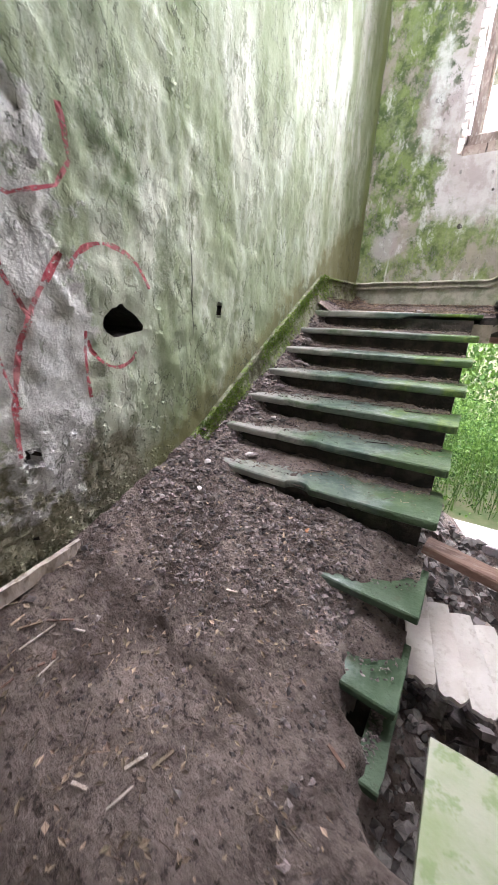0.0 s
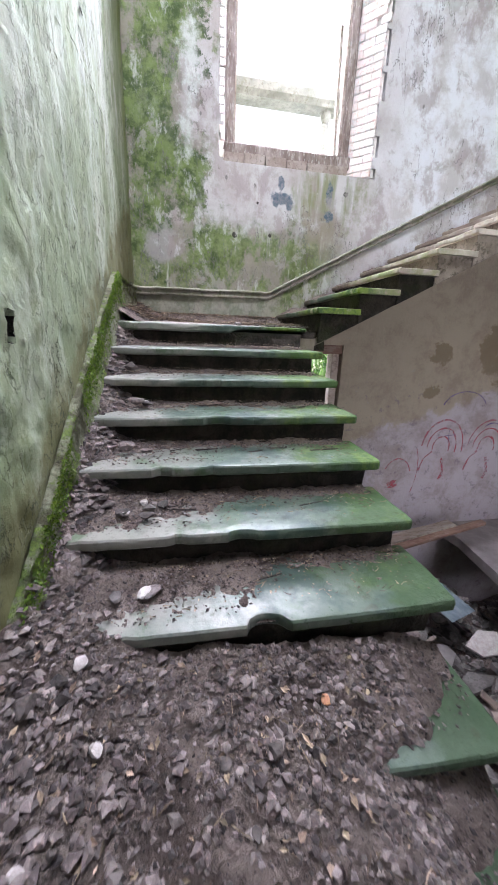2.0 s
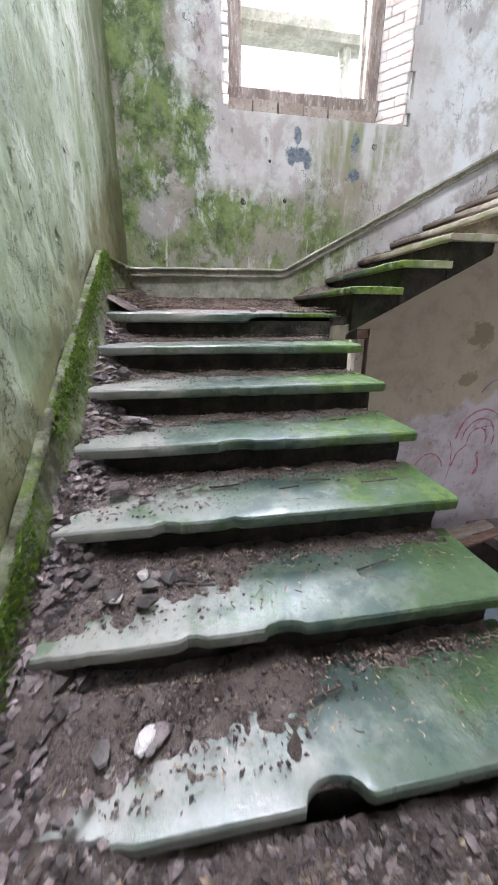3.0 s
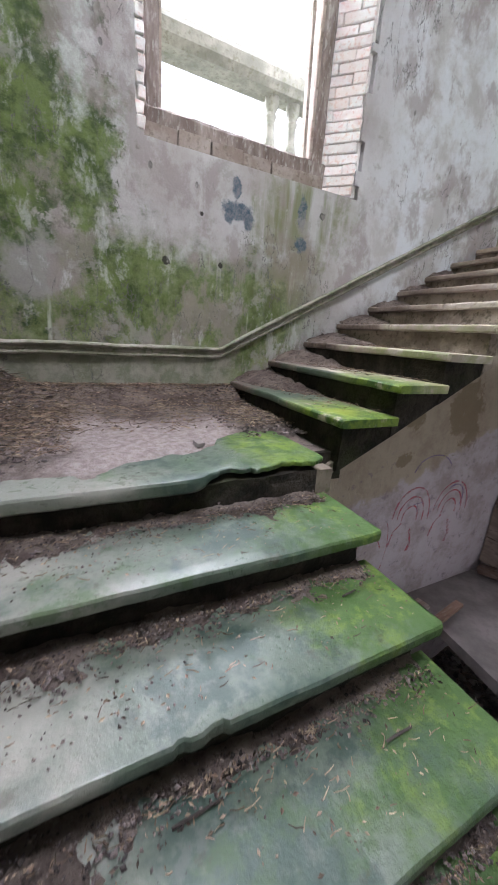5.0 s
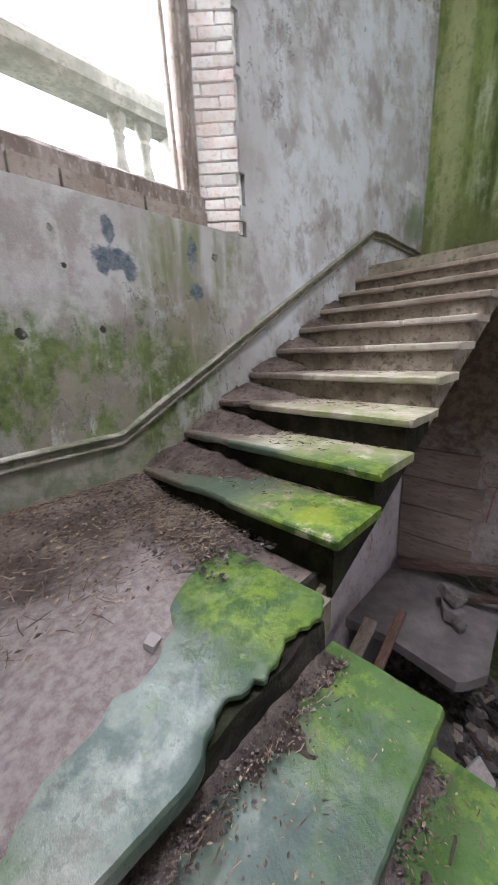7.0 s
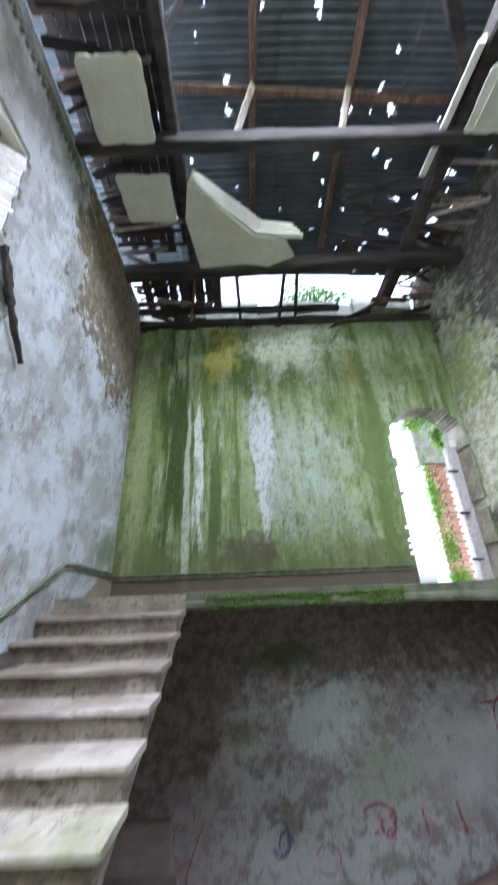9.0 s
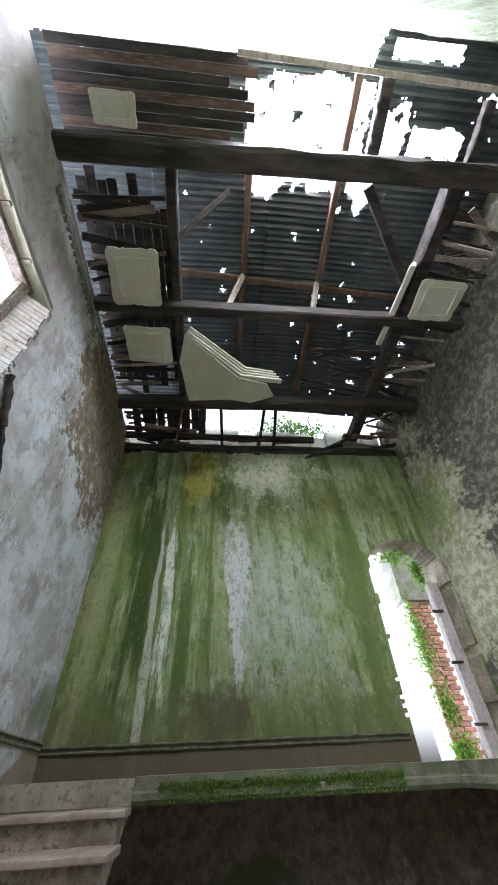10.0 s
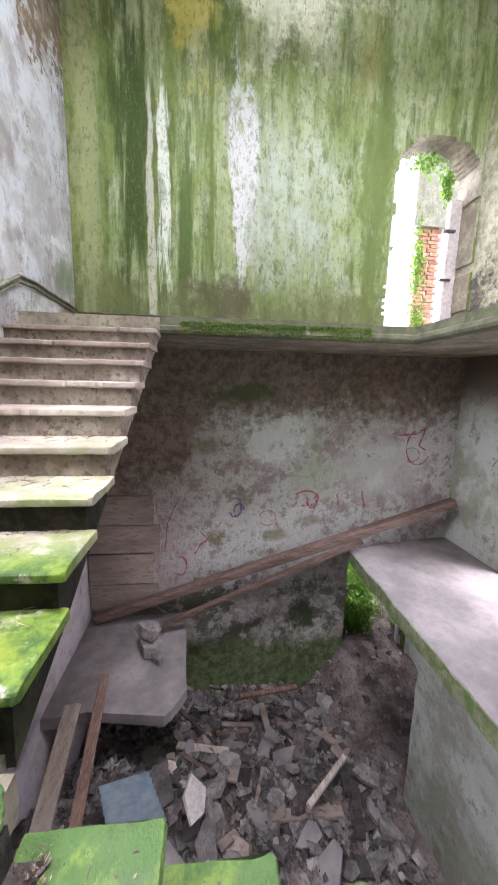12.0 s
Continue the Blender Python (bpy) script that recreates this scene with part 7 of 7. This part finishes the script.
for i, (z0, z1, y0) in enumerate(((-0.92, -0.50, 3.42), (-0.48, 0.02, 3.47), (0.04, 0.50, 3.36), (0.52, 0.98, 3.45))):
    bm = bmesh.new()
    n = 10
    pts = [(y0 + 0.03 * fbm(k * 0.9, i, 3.0), z0 + (z1 - z0) * k / n) for k in range(n + 1)] + [(4.47, z1), (4.47, z0)]
    prism(bm, pts, "x", 6.08 - 0.012 * (i % 2), 6.155, 0.004)
    part("board", bm, M_PANEL, pan)
# ---- graffiti ----
def spray(pts, place, relief, width, mat, label):
    """A painted line following an uneven wall."""
    bm = bmesh.new()
    fine = []
    for p, q in zip(pts, pts[1:]):
        n = max(2, int(math.hypot(q[0] - p[0], q[1] - p[1]) / 0.02))
        fine += [(p[0] + (q[0] - p[0]) * i / n, p[1] + (q[1] - p[1]) * i / n) for i in range(n)]
    fine.append(pts[-1])
    rows = []
    for i, (u, v) in enumerate(fine):
        a, b = fine[max(0, i - 1)], fine[min(len(fine) - 1, i + 1)]
        d = Vector((b[0] - a[0], b[1] - a[1])).normalized()
        w = width * (0.7 + 0.5 * fbm(u * 9, v * 9, 2.0)) / 2
        row = []
        for s in (-1, 0, 1):
            uu, vv = u - d.y * w * s, v + d.x * w * s
            row.append(bm.verts.new(place(uu, vv, -max(relief(uu, vv), relief(uu + 0.02, vv), relief(uu, vv + 0.02), relief(uu - 0.02, vv)) - 0.005)))
        rows.append(row)
    for i, (r0, r1) in enumerate(zip(rows, rows[1:])):
        bm.faces.new((r0[0], r0[1], r1[1], r1[0]))
        bm.faces.new((r0[1], r0[2], r1[2], r1[1]))
    return thing("graffiti", bm, mat, label, "graffiti", "sprayed lines")


PW = lambda u, v, d: Vector((XA - d, u, v))
# unseen doorway added behind the start of the walk, for the fill light
d4 = base_at("added_door", 4.05, -1.8, 0.13, "plain wide unseen doorway added in the hall wall for fill light", "doorway", kind="structure")
bm = bmesh.new()
box(bm, 3.1, 5.0, -2.12, -1.565, 2.7, 2.9)
part("lintel", bm, M_WOOD, d4)
PE = lambda u, v, d: Vector((XC + d, u, v))
PN = lambda u, v, d: Vector((u, YB + d, v))
PS = lambda u, v, d: Vector((u, YD - d, v))


def arc(u, v, ru, rv, a0, a1, n=14):
    return [(u + ru * math.cos(radians(a0 + (a1 - a0) * i / n)), v + rv * math.sin(radians(a0 + (a1 - a0) * i / n))) for i in range(n + 1)]


RL = "faded red sprayed line on the flaking wall"
for pts, w in (([(0.02, 2.0), (0.16, 1.96), (0.34, 2.03), (0.41, 2.13), (0.38, 2.3)], 0.025), ([(0.07, 1.95), (0.1, 1.7), (0.17, 1.55)], 0.022),
               ([(0.33, 1.80), (0.2, 1.62), (0.12, 1.45), (0.06, 1.2), (0.05, 1.0)], 0.03), (arc(0.56, 1.62, 0.24, 0.25, 150, 20), 0.028), ([(0.41, 1.5), (0.39, 1.35), (0.40, 1.2)], 0.02),
               (arc(0.56, 1.46, 0.14, 0.13, 180, 330), 0.022), ([(0.02, 1.75), (0.03, 1.45), (0.08, 1.2)], 0.02)):
    spray(pts, PW, relief_west, w, M_RED, RL)
for pts, w, mt in ((arc(-0.92, 1.75, 0.22, 0.30, 70, -150), 0.035, M_RED), ([(-0.55, 1.95), (-0.85, 1.98), (-1.02, 2.08), (-0.92, 1.78), (-1.05, 1.70)], 0.04, M_RED), (arc(-0.80, 1.62, 0.14, 0.12, 40, 300), 0.025, M_RED), ([(0.02, 1.0), (0.0, 0.86), (-0.04, 0.72)], 0.05, M_PINK), ([(3.3, 0.0), (3.25, 0.5), (3.05, 0.95)], 0.02, M_RED),
                   (arc(2.16, 0.74, 0.10, 0.16, 60, 330), 0.05, M_PURPLE), (arc(2.10, 0.68, 0.08, 0.12, -60, 170), 0.05, M_PURPLE), (arc(0.98, 0.88, 0.20, 0.13, 30, 290), 0.045, M_PINK), (arc(0.88, 0.82, 0.08, 0.10, 120, 400), 0.06, M_PINK), (arc(1.62, 0.55, 0.14, 0.13, 20, 330), 0.02, M_PINK), ([(2.75, 0.35), (2.6, 0.2), (2.72, 0.12), (2.82, -0.05)], 0.04, M_PINK), ([(0.45, 0.95), (0.43, 0.82), (0.42, 0.7)], 0.04, M_PINK),
                   (arc(3.05, -0.25, 0.10, 0.16, 60, 300), 0.05, M_PINK), (arc(3.3, 0.75, 0.12, 0.2, 60, -120), 0.015, M_RED)):
    spray(pts, PE, REL, w, mt, "red and violet sprayed scribble on the damp wall")
for cx, cz in ((4.18, 0.05), (4.95, 0.04)):
    for r in (0.14, 0.24, 0.34):
        spray(arc(cx + 0.1 * r, cz + 0.1, r, r * 1.25, 195 - 60 * r, -20 + 30 * r, 18), PN, RN, 0.030, M_PINK, "faded red sprayed loops under the stairs")
    spray([(cx - 0.30, cz - 0.25), (cx - 0.24, cz - 0.05), (cx - 0.12, cz + 0.05)], PN, RN, 0.035, M_PINK, "faded red sprayed loops under the stairs")
    spray([(cx + 0.05, cz - 0.05), (cx + 0.12, cz - 0.28), (cx + 0.08, cz - 0.40)], PN, RN, 0.05, M_PINK, "faded red sprayed loops under the stairs")
for pts, w in (([(3.42, -0.40), (3.55, -0.34), (3.46, -0.44), (3.58, -0.41)], 0.06), (arc(3.55, -0.30, 0.22, 0.30, 20, 150), 0.02), (arc(3.75, -0.2, 0.12, 0.4, -60, 60), 0.016)):
    spray(pts, PN, RN, w, M_PINK, "faded red sprayed blot under the stairs")
for pts, w in ((arc(4.45, 0.72, 0.36, 0.26, 20, 165), 0.022), (arc(5.0, 0.30, 0.2, 0.22, -30, 130), 0.022), ([(4.28, 0.42), (4.30, 0.22)], 0.016), ([(4.20, 0.33), (4.38, 0.35)], 0.016)):
    spray(pts, PN, RN, w, M_PURPLE, "dark violet sprayed scribble under the stairs")
spray([(5.2, 1.6), (5.2, 1.95), (5.3, 1.9), (5.22, 1.78), (5.34, 1.6)], PS, relief_plain(51.0), 0.025, M_STONEW, "pale sprayed scribble under the gallery")

# ---- outdoors ----
bm = bmesh.new()
R = 400.0
gx, gy = [-R, -40, -4, -0.52, 2.5, 6.68, 9, 40, R], [-R, -40, -2.1, 2.0, 5.02, 9, 40, R]
V = {}
for i, x in enumerate(gx):
    for j, y in enumerate(gy):
        V[i, j] = bm.verts.new((x, y, -1.32 - 0.72 * smooth(3.0, 6.6, x) * smooth(4.9, 2.2, y)))
for i in range(len(gx) - 1):
    for j in range(len(gy) - 1):
        if -0.6 < gx[i] < 6.6 and -2.2 < gy[j] < 5.0:
            continue
        bm.faces.new((V[i, j], V[i + 1, j], V[i + 1, j + 1], V[i, j + 1]))
structure("outdoor_ground", bm, M_GRASS, "overgrown ground around the ruin", category="ground")


def undergrowth(name, x0, x1, y0, y1, z0, top, n, size, mat, label, seed):
    random.seed(seed)
    vs, fs = [], []
    for _ in range(n):
        x, y = random.uniform(x0, x1), random.uniform(y0, y1)
        t = top * (0.55 + 0.45 * fbm(x * 1.1, y * 1.1, seed) + 0.25)
        z = z0 + t * random.random() ** 0.7
        leaf(vs, fs, (x, y, z), size * random.uniform(0.5, 1.3), False, 1.3)
    for _ in range(n // 25):
        x, y = random.uniform(x0, x1), random.uniform(y0, y1)
        twig(vs, fs, (x, y, z0), (x + random.uniform(-0.2, 0.2), y + random.uniform(-0.2, 0.2), z0 + top * random.uniform(0.4, 0.95)), 0.006)
    return raw(name, vs, fs, mat, label, "undergrowth", "stuff")


undergrowth("undergrowth", -1.5, 4.5, 5.4, 9.5, -1.32, 1.7, 30000, 0.032, M_LEAF, "dense green nettles and shrubs outside the doorway", 2)
undergrowth("undergrowth", -4.0, 9.0, 9.5, 13.0, -1.32, 4.2, 16000, 0.08, M_LEAF, "tall sunlit shrubs beyond the doorway", 3)
undergrowth("undergrowth", 6.75, 9.5, -2.4, 1.5, -2.05, 1.9, 7500, 0.05, M_LEAFB, "ferns and weeds outside the cellar opening", 4)
undergrowth("ferns", 6.45, 7.2, -0.55, 0.15, -2.05, 1.25, 2600, 0.045, M_LEAFB, "green ferns hanging in the cellar opening", 6)
undergrowth("undergrowth", 9.5, 14.0, -8.0, 6.0, -1.32, 3.5, 5000, 0.12, M_LEAF, "green shrubs behind the ruin", 5)
# ivy on the pier and arch
vs, fs = [], []
random.seed(77)
for _ in range(1500):
    c = random.choice(((7.82, -1.6, 4.1, 0.14, 0.3), (7.82, -1.5, 5.4, 0.16, 0.6), (6.6, -0.85, 6.25, 0.35, 0.14), (7.82, -1.65, 3.5, 0.2, 0.15), (6.6, -1.2, 5.95, 0.1, 0.2), (7.82, -1.5, 5.0, 0.2, 0.5)))
    leaf(vs, fs, (c[0] - random.random() * 0.1, c[1] + random.gauss(0, c[3] * 0.6), c[2] + random.gauss(0, c[4] * 0.6)), random.uniform(0.02, 0.045), False, 1.4)
raw("ivy", vs, fs, M_LEAFB, "bright green ivy hanging round the doorway and pier", "ivy", "stuff")
vs, fs = [], []
for _ in range(900):
    leaf(vs, fs, (6.9 + random.gauss(0, 0.15), 0.6 + random.gauss(0, 0.4), 9.86 + random.gauss(0, 0.16)), random.uniform(0.03, 0.06), False, 1.2)
raw("gable_weeds", vs, fs, M_LEAF, "green weeds growing on the ruined parapet", "weeds", "stuff")
# plain wall that closes the cellar side under the hall floor
bm = bmesh.new()
box(bm, XA - 0.5, 1.3, YD - 0.5, YB, -3.0, -0.42)
structure("foundation", bm, M_SOFFIT, "plain masonry below the hall", category="foundation")
